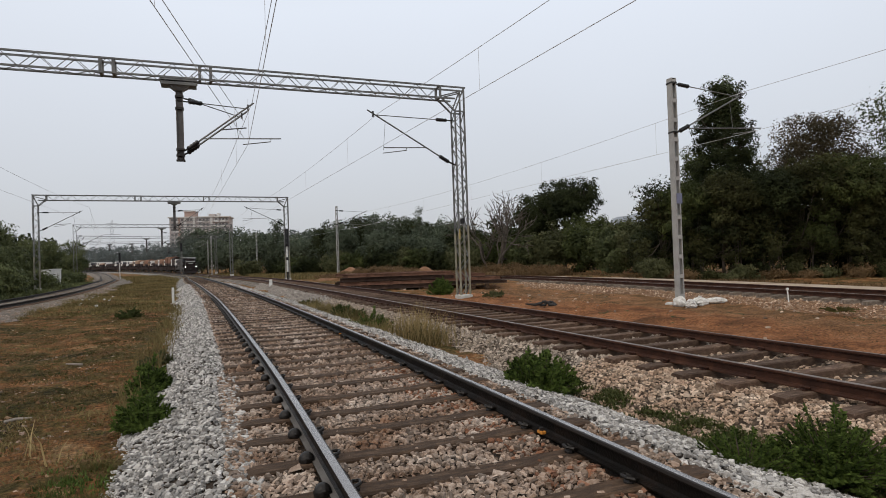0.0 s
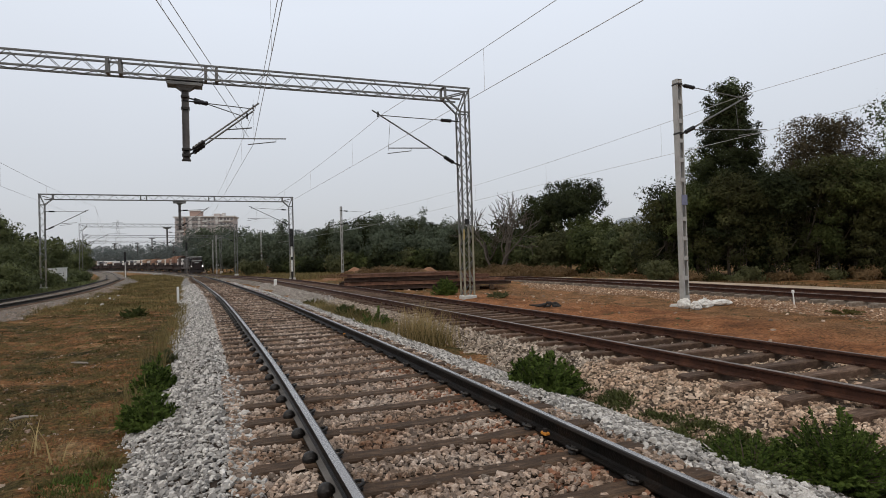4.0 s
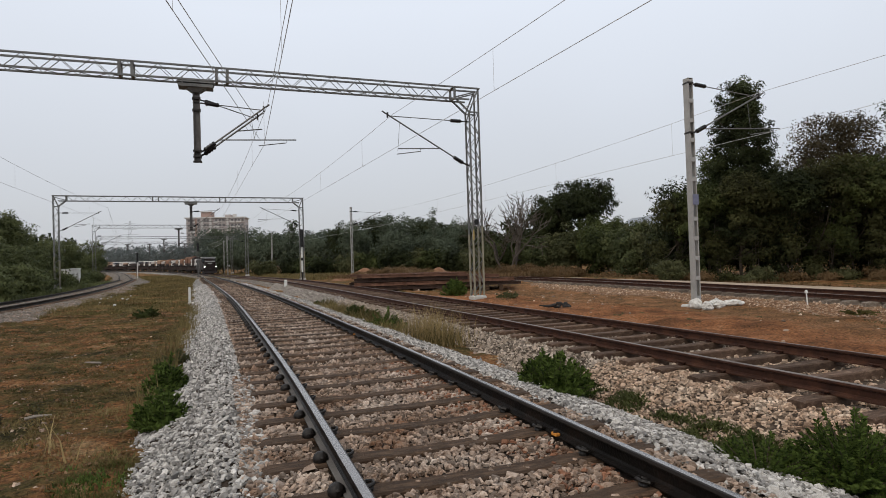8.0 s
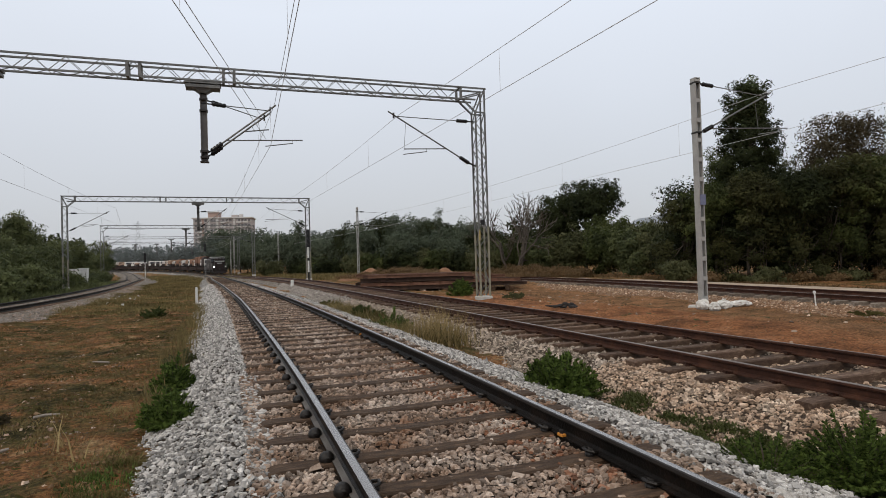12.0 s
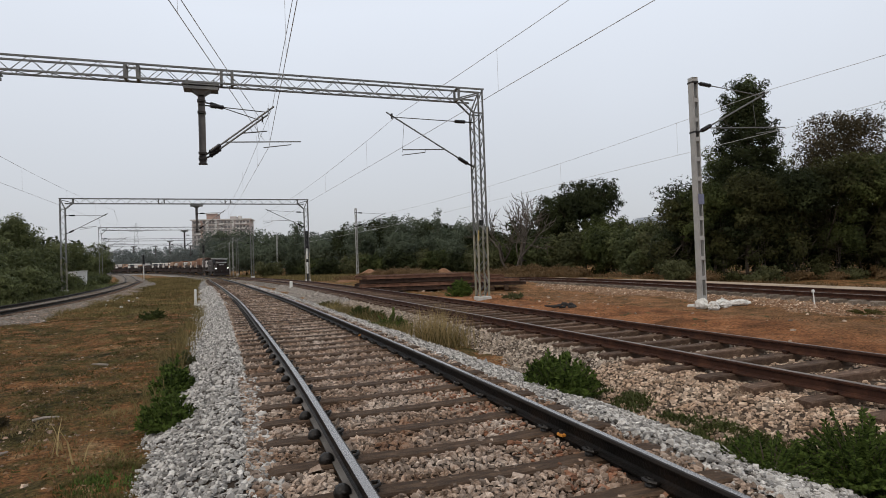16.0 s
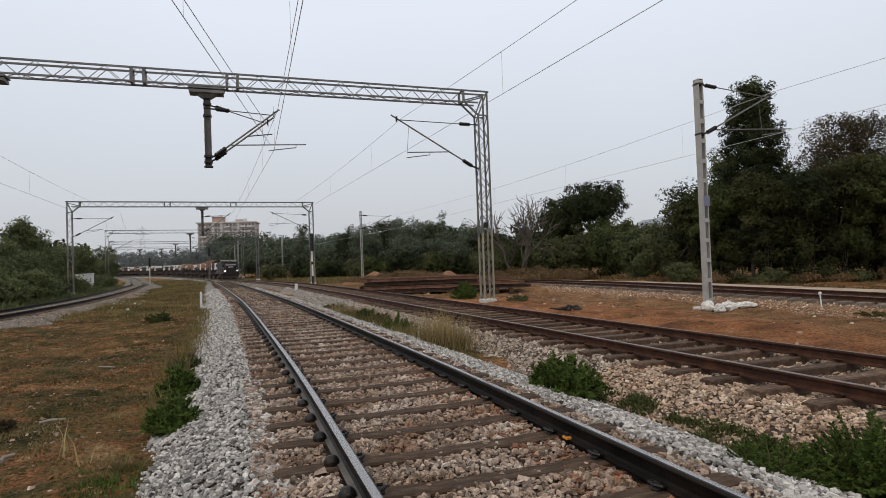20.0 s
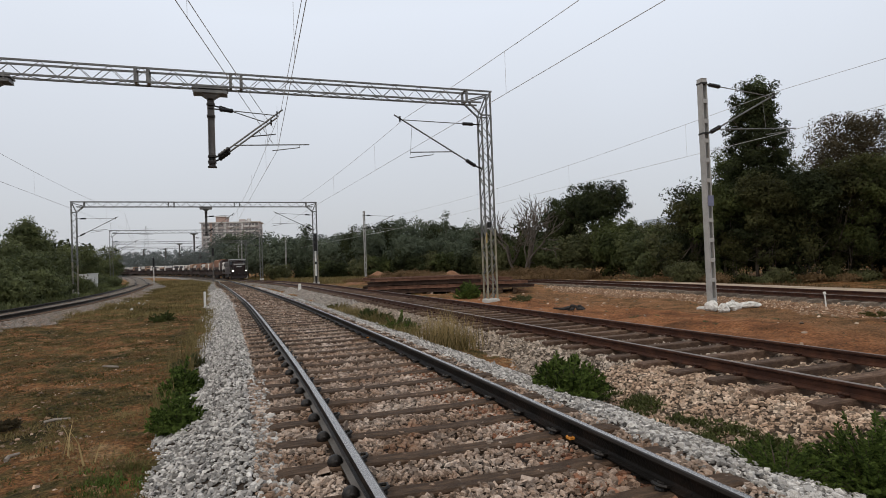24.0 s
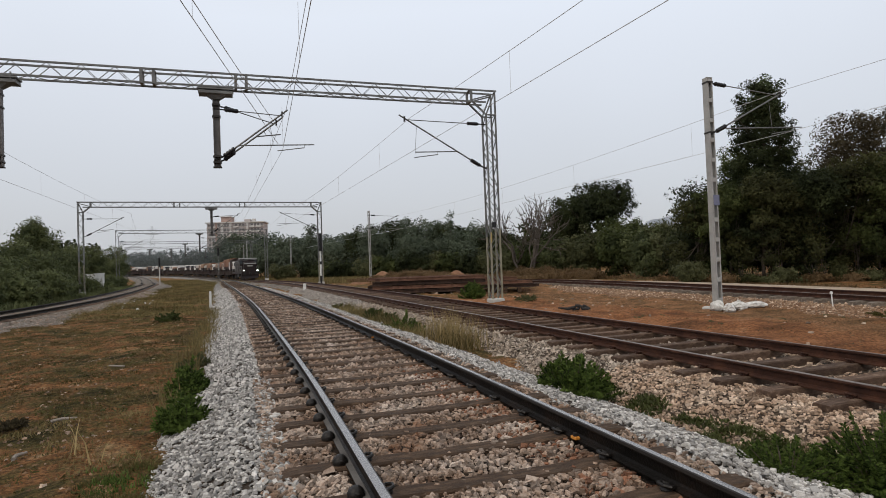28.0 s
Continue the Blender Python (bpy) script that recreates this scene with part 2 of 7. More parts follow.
PATH_GRAVEL = shade("pale_gravel_path", [(0.24, 0.165, 0.11), (0.36, 0.28, 0.205), (0.48, 0.41, 0.33)], 0.7, 0.95, 0.0, 0.8, 40)
WHITE = shade("white_paint", [(0.55, 0.55, 0.53), (0.72, 0.72, 0.70)], 6.0, 0.6, 0.0, 0.1, 40)
BLACK = shade("black_paint", [(0.012, 0.012, 0.013), (0.025, 0.025, 0.026)], 6.0, 0.5, 0.0, 0.1, 40)
ORANGE = shade("orange_paint", [(0.42, 0.15, 0.02), (0.58, 0.25, 0.04)], 30.0, 0.6, 0.0, 0.2, 60)
BLUE = shade("blue_plate_paint", [(0.13, 0.14, 0.22), (0.18, 0.19, 0.27)], 8.0, 0.5, 0.0, 0.0)
BARK = shade("bark", [(0.05, 0.04, 0.03), (0.10, 0.08, 0.06)], 6.0, 0.9, 0.0, 0.6, 20)
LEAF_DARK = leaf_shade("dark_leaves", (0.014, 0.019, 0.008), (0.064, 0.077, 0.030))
LEAF_MID = leaf_shade("mid_green_leaves", (0.028, 0.037, 0.013), (0.138, 0.160, 0.054))
LEAF_BROWN = leaf_shade("withered_leaves", (0.036, 0.030, 0.017), (0.135, 0.105, 0.060))
BROWN_BLADES = leaf_shade("brown_grass_blades", (0.075, 0.048, 0.020), (0.24, 0.15, 0.065))
LEAF_FRESH = leaf_shade("fresh_green_leaves", (0.011, 0.022, 0.006), (0.122, 0.172, 0.040), 0.42)
# far leaf greens: distance haze painted in as paler, bluer, flatter colour
LEAF_COOL = leaf_shade("haze_paled_deep_leaves", (0.076, 0.094, 0.063), (0.128, 0.152, 0.098), 0.06)
LEAF_FAR = leaf_shade("haze_blued_leaves", (0.130, 0.148, 0.145), (0.160, 0.180, 0.170), 0.05)
LEAF_HAZE = leaf_shade("haze_paled_green_leaves", (0.085, 0.104, 0.086), (0.125, 0.148, 0.116), 0.06)
LEAF_DRY = leaf_shade("dusty_leaves", (0.060, 0.066, 0.030), (0.158, 0.158, 0.074))
LEAF_OLIVE = leaf_shade("olive_weed_blades", (0.060, 0.055, 0.018), (0.165, 0.142, 0.050))
LEAF_MOSS = leaf_shade("dull_green_weeds", (0.028, 0.036, 0.012), (0.115, 0.125, 0.042))
STRAW = leaf_shade("straw_blades", (0.26, 0.19, 0.085), (0.52, 0.40, 0.20))
STRAW_GREEN = leaf_shade("drying_grass_blades", (0.092, 0.074, 0.028), (0.31, 0.24, 0.108))
RAIL_CROWN = shade("smooth_dark_rail_crown", [(0.012, 0.010, 0.009), (0.024, 0.019, 0.016)], 3.0, 0.40, 0.0, 0.05, 80, spec=0.18)
RAIL_FOOT = shade("dusty_rail_foot", [(0.055, 0.048, 0.043), (0.105, 0.096, 0.088), (0.155, 0.145, 0.135)], 3.0, 0.7, 0.1, 0.2, 60)
# the same rust lightened, for rails the sky lights from above
OLD_RAIL_TOP = shade("lit_red_rust", [(0.065, 0.032, 0.022), (0.115, 0.058, 0.038), (0.18, 0.10, 0.066)], 3.0, 0.85, 0.0, 0.3, 40, vary=0.3)
LEAF_SIDE = leaf_shade("dusty_mid_green_leaves", (0.052, 0.064, 0.029), (0.195, 0.215, 0.090))
POST_DARK = shade("dark_weathered_steel", [(0.085, 0.078, 0.074), (0.13, 0.12, 0.115), (0.18, 0.17, 0.16)], 3.0, 0.6, 0.2, 0.15, 30)
TWIG = shade("grey_twigs", [(0.06, 0.05, 0.04), (0.12, 0.10, 0.085)], 5.0, 0.9, 0.0, 0.3, 30)


# ---- building helpers ----
class Geo:
    """Collects faces for one mesh."""

    def __init__(self):
        self.v, self.f, self.m = [], [], []

    def add(self, verts, faces, slot=0):
        k = len(self.v)
        self.v += [tuple(p) for p in verts]
        self.f += [tuple(i + k for i in f) for f in faces]
        self.m += [slot] * len(faces)
        return self

    def box(self, x0, y0, z0, x1, y1, z1, slot=0):
        v = [(x, y, z) for z in (z0, z1) for y in (y0, y1) for x in (x0, x1)]
        return self.add(v, [(0, 2, 3, 1), (4, 5, 7, 6), (0, 1, 5, 4), (2, 6, 7, 3), (0, 4, 6, 2), (1, 3, 7, 5)], slot)

    def block(self, cx, cy, z0, w, d, h, c=0.02, slot=0):
        """A box with its upright and top edges cut back by c."""
        def ring(z, i):
            x, y = w / 2 - i, d / 2 - i
            return [(cx + a, cy + b, z) for a, b in ((x - c, -y), (x, -y + c), (x, y - c), (x - c, y), (-x + c, y), (-x, y - c), (-x, -y + c), (-x + c, -y))]
        v = ring(z0, 0) + ring(z0 + h - c, 0) + ring(z0 + h, c)
        f = [tuple(range(7, -1, -1)), tuple(range(16, 24))]
        for r in (0, 8):
            f += [(r + i, r + (i + 1) % 8, r + 8 + (i + 1) % 8, r + 8 + i) for i in range(8)]
        return self.add(v, f, slot)

    def bar(self, p, q, w=0.05, d=None, slot=0, up=(0, 0, 1)):
        p, q, d = Vector(p), Vector(q), d or w
        t = (q - p).normalized()
        s = t.cross(Vector(up))
        if s.length < 1e-3:
            s = t.cross(Vector((0, 1, 0)))
        s.normalize()
        n = s.cross(t)
        v = [e + s * a * w / 2 + n * b * d / 2 for e in (p, q) for a, b in ((-1, -1), (1, -1), (1, 1), (-1, 1))]
        return self.add(v, [(3, 2, 1, 0), (4, 5, 6, 7), (0, 1, 5, 4), (1, 2, 6, 5), (2, 3, 7, 6), (3, 0, 4, 7)], slot)

    def rod(self, pts, r, n=8, slot=0):
        """A round tube along the points; r: one radius or one for each point."""
        pts = [Vector(p) for p in pts]
        rs = r if isinstance(r, (list, tuple)) else [r] * len(pts)
        v, f = [], []
        for k, p in enumerate(pts):
            t = (pts[min(k + 1, len(pts) - 1)] - pts[max(k - 1, 0)]).normalized()
            s = t.cross(Vector((0, 0, 1)))
            if s.length < 1e-3:
                s = Vector((1, 0, 0))
            s.normalize()
            u = s.cross(t)
            v += [p + (s * math.cos(2 * math.pi * i / n) + u * math.sin(2 * math.pi * i / n)) * rs[k] for i in range(n)]
        for k in range(len(pts) - 1):
            f += [(k * n + i, k * n + (i + 1) % n, (k + 1) * n + (i + 1) % n, (k + 1) * n + i) for i in range(n)]
        f += [tuple(range(n - 1, -1, -1)), tuple(range((len(pts) - 1) * n, len(pts) * n))]
        return self.add(v, f, slot)

    def mesh(self, name, *mats, smooth=False):
        me = bpy.data.meshes.new(name)
        me.from_pydata(self.v, [], self.f)
        for m in mats:
            me.materials.append(m)
        me.polygons.foreach_set("material_index", self.m)
        if smooth:
            me.polygons.foreach_set("use_smooth", [True] * len(self.f))
        me.update()
        return me


def part(name, geo, material, parent, label="", smooth=False, at=None, kind=""):
    """One mesh object under a thing or a part."""
    mats = material if isinstance(material, (list, tuple)) else [material]
    me = geo if isinstance(geo, bpy.types.Mesh) else geo.mesh(name, *mats, smooth=smooth)
    ob = new(name, me)
    ob.parent = parent
    if at is not None:
        ob.matrix_basis = at
    return tagged(ob, label=label, kind=kind)


def thing(name, m, label, category, group="", kind=""):
    ob = new(name)
    ob.empty_display_size = 0.2
    ob.matrix_basis = m
    return tagged(ob, label, category, group, kind)


def np_mesh(name, verts, faces, *mats, smooth=False):
    """A mesh from arrays: verts n x 3, faces m x k, all of k corners."""
    me = bpy.data.meshes.new(name)
    k = faces.shape[1]
    me.vertices.add(len(verts))
    me.vertices.foreach_set("co", np.asarray(verts, np.float32).ravel())
    me.loops.add(faces.size)
    me.loops.foreach_set("vertex_index", np.asarray(faces, np.int32).ravel())
    me.polygons.add(len(faces))
    me.polygons.foreach_set("loop_start", np.arange(0, faces.size, k, dtype=np.int32))
    for m in mats:
        me.materials.append(m)
    me.polygons.foreach_set("use_smooth", np.full(len(faces), smooth))
    me.update(calc_edges=True)
    me.validate()
    return me


def step(a, b, x):
    t = np.clip((x - a) / (b - a), 0, 1)
    return t * t * (3 - 2 * t)


def sag(y):
    """The line dips a little ahead and climbs again far off."""
    return -0.30 * step(45, 105, y) + 1.5 * step(125, 300, y)


class Path:
    """A smooth line in the plan through a few points, with its length along it."""

    def __init__(self, pts, z, rise=0.0):
        p = np.array(pts, float)
        p = np.vstack([2 * p[0] - p[1], p, 2 * p[-1] - p[-2]])
        out = []
        for i in range(1, len(p) - 2):
            for t in np.linspace(0, 1, 24, endpoint=False):
                a, b, c, d = p[i - 1:i + 3]
                out.append(0.5 * (2 * b + (c - a) * t + (2 * a - 5 * b + 4 * c - d) * t * t + (3 * b - a - 3 * c + d) * t ** 3))
        out.append(p[-2])
        self.p = np.array(out)
        self.s = np.concatenate([[0], np.cumsum(np.hypot(*np.diff(self.p, axis=0).T))])
        self.z, self.end, self.rise = z, self.s[-1], rise

    def xy(self, s):
        return np.stack([np.interp(s, self.s, self.p[:, 0]), np.interp(s, self.s, self.p[:, 1])], -1)

    def side(self, s):
        """The unit way to the right of the line."""
        d = self.xy(np.asarray(s) + 0.7) - self.xy(np.asarray(s) - 0.7)
        d /= np.linalg.norm(d, axis=-1, keepdims=True)
        return np.stack([d[..., 1], -d[..., 0]], -1)

    def at(self, s, o=0.0, z=0.0):
        q = self.xy(s) + self.side(s) * np.asarray(o)[..., None]
        return np.concatenate([q, (self.z + sag(q[..., 1]) + self.rise * step(55, 105, q[..., 1]) + z)[..., None]], -1)

    def turn(self, s):
        n = self.side(s)
        return math.degrees(math.atan2(n[1], n[0]))

    def near(self, x, y):
        """The length along the line nearest to the places, and the offset to the right."""
        q = np.stack([x, y], -1)[:, None, :]
        best = np.argmin(((q - self.p[None]) ** 2).sum(-1), 1)
        s = self.s[best]
        return s, ((q[:, 0] - self.xy(s)) * self.side(s)).sum(-1)


def swept(path, s0, s1, gap, profile, closed=True):
    """Verts and quads of a cross-section (offset, height) drawn along a path."""
    n = max(2, int((s1 - s0) / gap) + 1)
    s = np.linspace(s0, s1, n)
    pr = np.array(profile, float)
    k = len(pr)
    v = np.concatenate([path.at(s, np.full(n, o), z)[:, None, :] for o, z in pr], 1).reshape(-1, 3)
    i = np.arange(n - 1)[:, None] * k
    j = np.arange(k if closed else k - 1)[None]
    j2 = (j + 1) % k
    f = np.stack([i + j, i + k + j, i + k + j2, i + j2], -1).reshape(-1, 4)
    return v, f


# ---- the plan: four lines of broad gauge ----
MAIN_OUT = [(9.5, -21.5), (5.6, -10.5), (1.69, 0.0), (-1.09, 8.2), (-5.06, 19.28), (-8.11, 27.43), (-14.41, 43.66), (-20.76, 59.87), (-27.0, 76.0),
            (-33.1, 92.3), (-41.9, 112.9), (-52.3, 134.8), (-64.7, 158.4), (-79.5, 183.0), (-97.1, 208.0), (-117.8, 232.0), (-141.4, 255.0), (-168, 277), (-200, 298)]
PASS_OUT = [(16.6, -28.0), (12.6, -16.5), (8.7, -5.0), (4.91, 5.98), (-2.68, 27.39), (-10.58, 48.65), (-18.93, 69.71), (-27.85, 90.5),
            (-37.0, 111.0), (-47.5, 133.0), (-60, 157), (-75, 182), (-93, 207), (-114, 231), (-138, 254), (-165, 276), (-200, 299), (-240, 320), (-285, 340), (-335, 358)]
YARD_OUT = [(17.3, -3.0), (15.2, 9.0), (13.54, 17.65), (11.78, 26.04), (9.84, 33.91), (6.0, 44.5), (-2.9, 62.0), (-14.0, 84.0), (-27.0, 107.0)]
LOOP_OUT = [(-11.5, -6.0), (-14.8, 8.0), (-18.04, 22.69), (-22.18, 36.5), (-27.09, 49.53), (-32.44, 62.13), (-38.4, 75.8), (-45.0, 91), (-50.8, 102), (-57.6, 115.5), (-65.8, 132), (-73.4, 146.5), (-88.5, 175), (-108.5, 209), (-131, 240)]
MAIN, PASS, YARD, LOOP = Path(MAIN_OUT, 0.0), Path(PASS_OUT, -0.06), Path(YARD_OUT, -0.18), Path(LOOP_OUT, -0.18, 0.28)
GAUGE = 0.8725

# ballast cross-sections, offset and height from the rail's top
BANKS = {
    "main": [(-3.2, -0.95), (-2.75, -0.66), (-2.3, -0.50), (-1.55, -0.178), (-0.8, -0.186), (0.8, -0.186), (1.5, -0.178), (2.3, -0.42), (2.75, -0.62), (3.2, -0.9)],
    "pass": [(-3.3, -0.95), (-2.9, -0.60), (-2.1, -0.44), (-1.55, -0.232), (-1.1, -0.215), (-0.75, -0.252), (0.75, -0.252), (1.0, -0.235), (1.5, -0.25), (1.9, -0.34), (2.4, -0.50), (2.9, -0.8)],
    "yard": [(-3.5, -0.85), (-2.9, -0.56), (-2.2, -0.37), (-1.5, -0.27), (1.45, -0.26), (2.2, -0.30), (3.6, -0.42), (4.2, -0.8)],
    "loop": [(-2.9, -1.0), (-2.2, -0.42), (-1.45, -0.20), (-1.0, -0.165), (-0.75, -0.150), (0.75, -0.150), (1.0, -0.165), (1.5, -0.19), (2.3, -0.28), (3.0, -0.38), (3.8, -1.0)],
}


def bank_height(name, o):
    pr = BANKS[name]
    return np.interp(o, [p[0] for p in pr], [p[1] for p in pr])


# ---- ground: one sheet to the horizon ----
def ground_height(x, y):
    h = -0.52 + sag(y)
    right = step(2.0, 7.0, x + 0.36 * y - 4)
    h = h + 0.12 * right
    h = h + 0.05 * np.sin(x * 0.9 + 0.4 * np.sin(y * 0.7)) * np.sin(y * 0.55 + 0.8) + 0.03 * np.sin(x * 2.3 + y * 1.7) + 0.02 * np.sin(x * 4.1 - y * 3.3) + 0.018 * np.sin(x * 7.3 + 2.0 * np.sin(y * 3.1)) * np.sin(y * 6.1 + 1.5 * np.sin(x * 4.7))
    h = h - 0.24 * step(12.5, 15.8, x + 0.36 * y) * (1 - step(34, 40, y))
    far = step(45, 160, np.hypot(x + 10, y - 30)) * (1 - step(-220, -160, x) * (1 - step(40, 80, x)) * (1 - step(270, 330, y)))
    return h + far * 0.4 * np.sin(x * 0.05) * np.sin(y * 0.04 + 1)


def make_ground():
    def ticks(lo, hi, fine0, fine1, fine):
        mid = np.arange(fine0, fine1, fine)
        up, k, g = [mid[-1]], fine, 1.16
        while up[-1] < hi:
            k *= g
            up.append(up[-1] + k)
        dn, k = [mid[0]], fine
        while dn[-1] > lo:
            k *= g
            dn.append(dn[-1] - k)
        return np.concatenate([dn[:0:-1], mid, up[1:]])
    xs, ys = ticks(-2500, 2500, -14, 16, 0.22), ticks(-600, 4000, 1, 34, 0.22)
    X, Y = np.meshgrid(xs, ys)
    Z = ground_height(X, Y)
    nx, ny = len(xs), len(ys)
    i = (np.arange(ny - 1)[:, None] * nx + np.arange(nx - 1)[None]).ravel()
    f = np.stack([i, i + 1, i + nx + 1, i + nx], -1)
    me = np_mesh("ground", np.stack([X, Y, Z], -1).reshape(-1, 3), f, GROUND, smooth=True)
    # how grassy each spot is: dry turf on the loop's side, bare red earth on the yard's side
    x, y = X.ravel(), Y.ravel()
    o = x + 0.36 * y
    turf = 1 - step(1.0, 4.5, o + 0.6 * np.sin(y * 0.6) + 0.4 * np.sin(x * 1.1))
    yard = step(6.5, 8.5, o) * (1 - step(12.6, 16.8, o + 0.8 * np.sin(y * 0.5) + 0.5 * np.sin(x * 1.3)))
    far = step(20, 38, y)
    turf = np.clip(np.maximum(turf, np.maximum(far, 1 - yard)), 0, 1)
    at = me.attributes.new("turf", "FLOAT", "POINT")
    at.data.foreach_set("value", turf.astype(np.float32))
    tan = step(11.5, 14.5, o + 0.7 * np.sin(y * 0.7) + 0.5 * np.sin(x * 1.7)) * (1 - step(24, 28, o)) * (1 - step(34, 44, y))
    at = me.attributes.new("tan", "FLOAT", "POINT")
    at.data.foreach_set("value", tan.astype(np.float32))
    tagged(new("ground", me), "dry grass and bare red-brown earth beside the tracks", "ground", kind="structure")


def ground_shade():
    m = bpy.data.materials.new("earth_and_turf")
    m.use_nodes = True
    nt = m.node_tree
    b = nt.nodes["Principled BSDF"]
    co = nt.nodes.new("ShaderNodeTexCoord")

    def noisy(scale, detail=6.0):
        n = nt.nodes.new("ShaderNodeTexNoise")
        n.inputs["Scale"].default_value, n.inputs["Detail"].default_value, n.inputs["Roughness"].default_value = scale, detail, 0.68
        nt.links.new(co.outputs["Object"], n.inputs["Vector"])
        return n.outputs["Fac"]

    def ramp(fac, *stops):
        r = nt.nodes.new("ShaderNodeValToRGB")
        while len(r.color_ramp.elements) < len(stops):
            r.color_ramp.elements.new(0.5)
        for e, (p, c) in zip(r.color_ramp.elements, stops):
            e.position, e.color = p, (*c, 1)
        nt.links.new(fac, r.inputs["Fac"])
        return r.outputs["Color"]

    def mix(fac, a, c):
        k = nt.nodes.new("ShaderNodeMix")
        k.data_type = "RGBA"
        nt.links.new(fac, k.inputs["Factor"])
        nt.links.new(a, k.inputs["A"])
        nt.links.new(c, k.inputs["B"])
        return k.outputs["Result"]

    earth = ramp(noisy(0.8), (0.34, (0.15, 0.070, 0.032)), (0.45, (0.27, 0.118, 0.054)), (0.55, (0.40, 0.174, 0.078)), (0.68, (0.45, 0.26, 0.145)))
    dry = ramp(noisy(1.1, 10.0), (0.36, (0.040, 0.036, 0.013)), (0.43, (0.108, 0.085, 0.032)), (0.48, (0.170, 0.112, 0.046)), (0.53, (0.245, 0.118, 0.050)), (0.58, (0.315, 0.160, 0.073)), (0.66, (0.40, 0.275, 0.150)))
    fleck = ramp(noisy(19.0, 5.0), (0.38, (0.30, 0.30, 0.28)), (0.62, (1.38, 1.34, 1.26)))
    attr = nt.nodes.new("ShaderNodeAttribute")
    attr.attribute_name = "turf"
    add = nt.nodes.new("ShaderNodeMath")
    add.operation = "MULTIPLY_ADD"
    add.inputs[1].default_value = 1.1
    nt.links.new(noisy(0.9, 8.0), add.inputs[0])
    off = nt.nodes.new("ShaderNodeMath")
    off.operation = "SUBTRACT"
    off.inputs[1].default_value = 0.55
    nt.links.new(attr.outputs["Fac"], off.inputs[0])
    nt.links.new(off.outputs[0], add.inputs[2])
    sharp = nt.nodes.new("ShaderNodeMapRange")
    sharp.inputs["From Min"].default_value, sharp.inputs["From Max"].default_value = 0.3, 0.7
    nt.links.new(add.outputs[0], sharp.inputs["Value"])
    pale = ramp(noisy(1.1, 8.0), (0.3, (0.10, 0.066, 0.030)), (0.42, (0.20, 0.115, 0.056)), (0.50, (0.28, 0.15, 0.076)), (0.58, (0.36, 0.18, 0.088)), (0.72, (0.38, 0.26, 0.17)))
    tan = nt.nodes.new("ShaderNodeAttribute")
    tan.attribute_name = "tan"
    col = mix(tan.outputs["Fac"], mix(sharp.outputs[0], earth, dry), pale)
    mul = nt.nodes.new("ShaderNodeMix")
    mul.data_type, mul.blend_type = "RGBA", "MULTIPLY"
    mul.inputs["Factor"].default_value = 0.8
    nt.links.new(col, mul.inputs["A"])
    nt.links.new(fleck, mul.inputs["B"])
    nt.links.new(mul.outputs["Result"], b.inputs["Base Color"])
    b.inputs["Roughness"].default_value = 0.95
    b.inputs["Specular IOR Level"].default_value = 0.1
    bp = nt.nodes.new("ShaderNodeBump")
    bp.inputs["Strength"].default_value, bp.inputs["Distance"].default_value = 1.0, 0.15
    nt.links.new(noisy(14.0), bp.inputs["Height"])
    nt.links.new(bp.outputs[0], b.inputs["Normal"])
    return m


GROUND = ground_shade()
make_ground()

# ---- tracks ----
RAIL = [(-0.034, -0.024), (-0.030, -0.006), (-0.020, -0.001), (0.003, 0.0), (0.024, -0.001), (0.031, -0.006), (0.034, -0.024), (0.031, -0.036), (0.009, -0.045), (0.007, -0.108), (0.026, -0.121), (0.066, -0.132), (0.066, -0.144),
        (-0.066, -0.144), (-0.066, -0.132), (-0.026, -0.121), (-0.007, -0.108), (-0.009, -0.045), (-0.031, -0.036)]


def sleeper_mesh(name, mat):
    """A concrete sleeper: wide sloped ends, a lower and slimmer middle."""
    g = Geo()
    stations = [(-1.375, 0.108, 0.0), (-1.30, 0.112, 0.012), (-0.62, 0.108, 0.012), (-0.40, 0.104, 0.004), (0.40, 0.104, 0.004), (0.62, 0.108, 0.012), (1.30, 0.112, 0.012), (1.375, 0.108, 0.0)]
    v = []
    for x, w, z in stations:
        v += [(x, -w, -0.2), (x, -w + 0.012, z - 0.012), (x, -w + 0.03, z), (x, w - 0.03, z), (x, w - 0.012, z - 0.012), (x, w, -0.2)]
    n = len(stations)
    f = [(k * 6 + i, k * 6 + i + 1, k * 6 + 6 + i + 1, k * 6 + 6 + i) for k in range(n - 1) for i in range(5)]
    f += [(5, 4, 3, 2, 1, 0), tuple(range((n - 1) * 6, n * 6))]
    g.add(v, f)
    return g.mesh(name, mat)


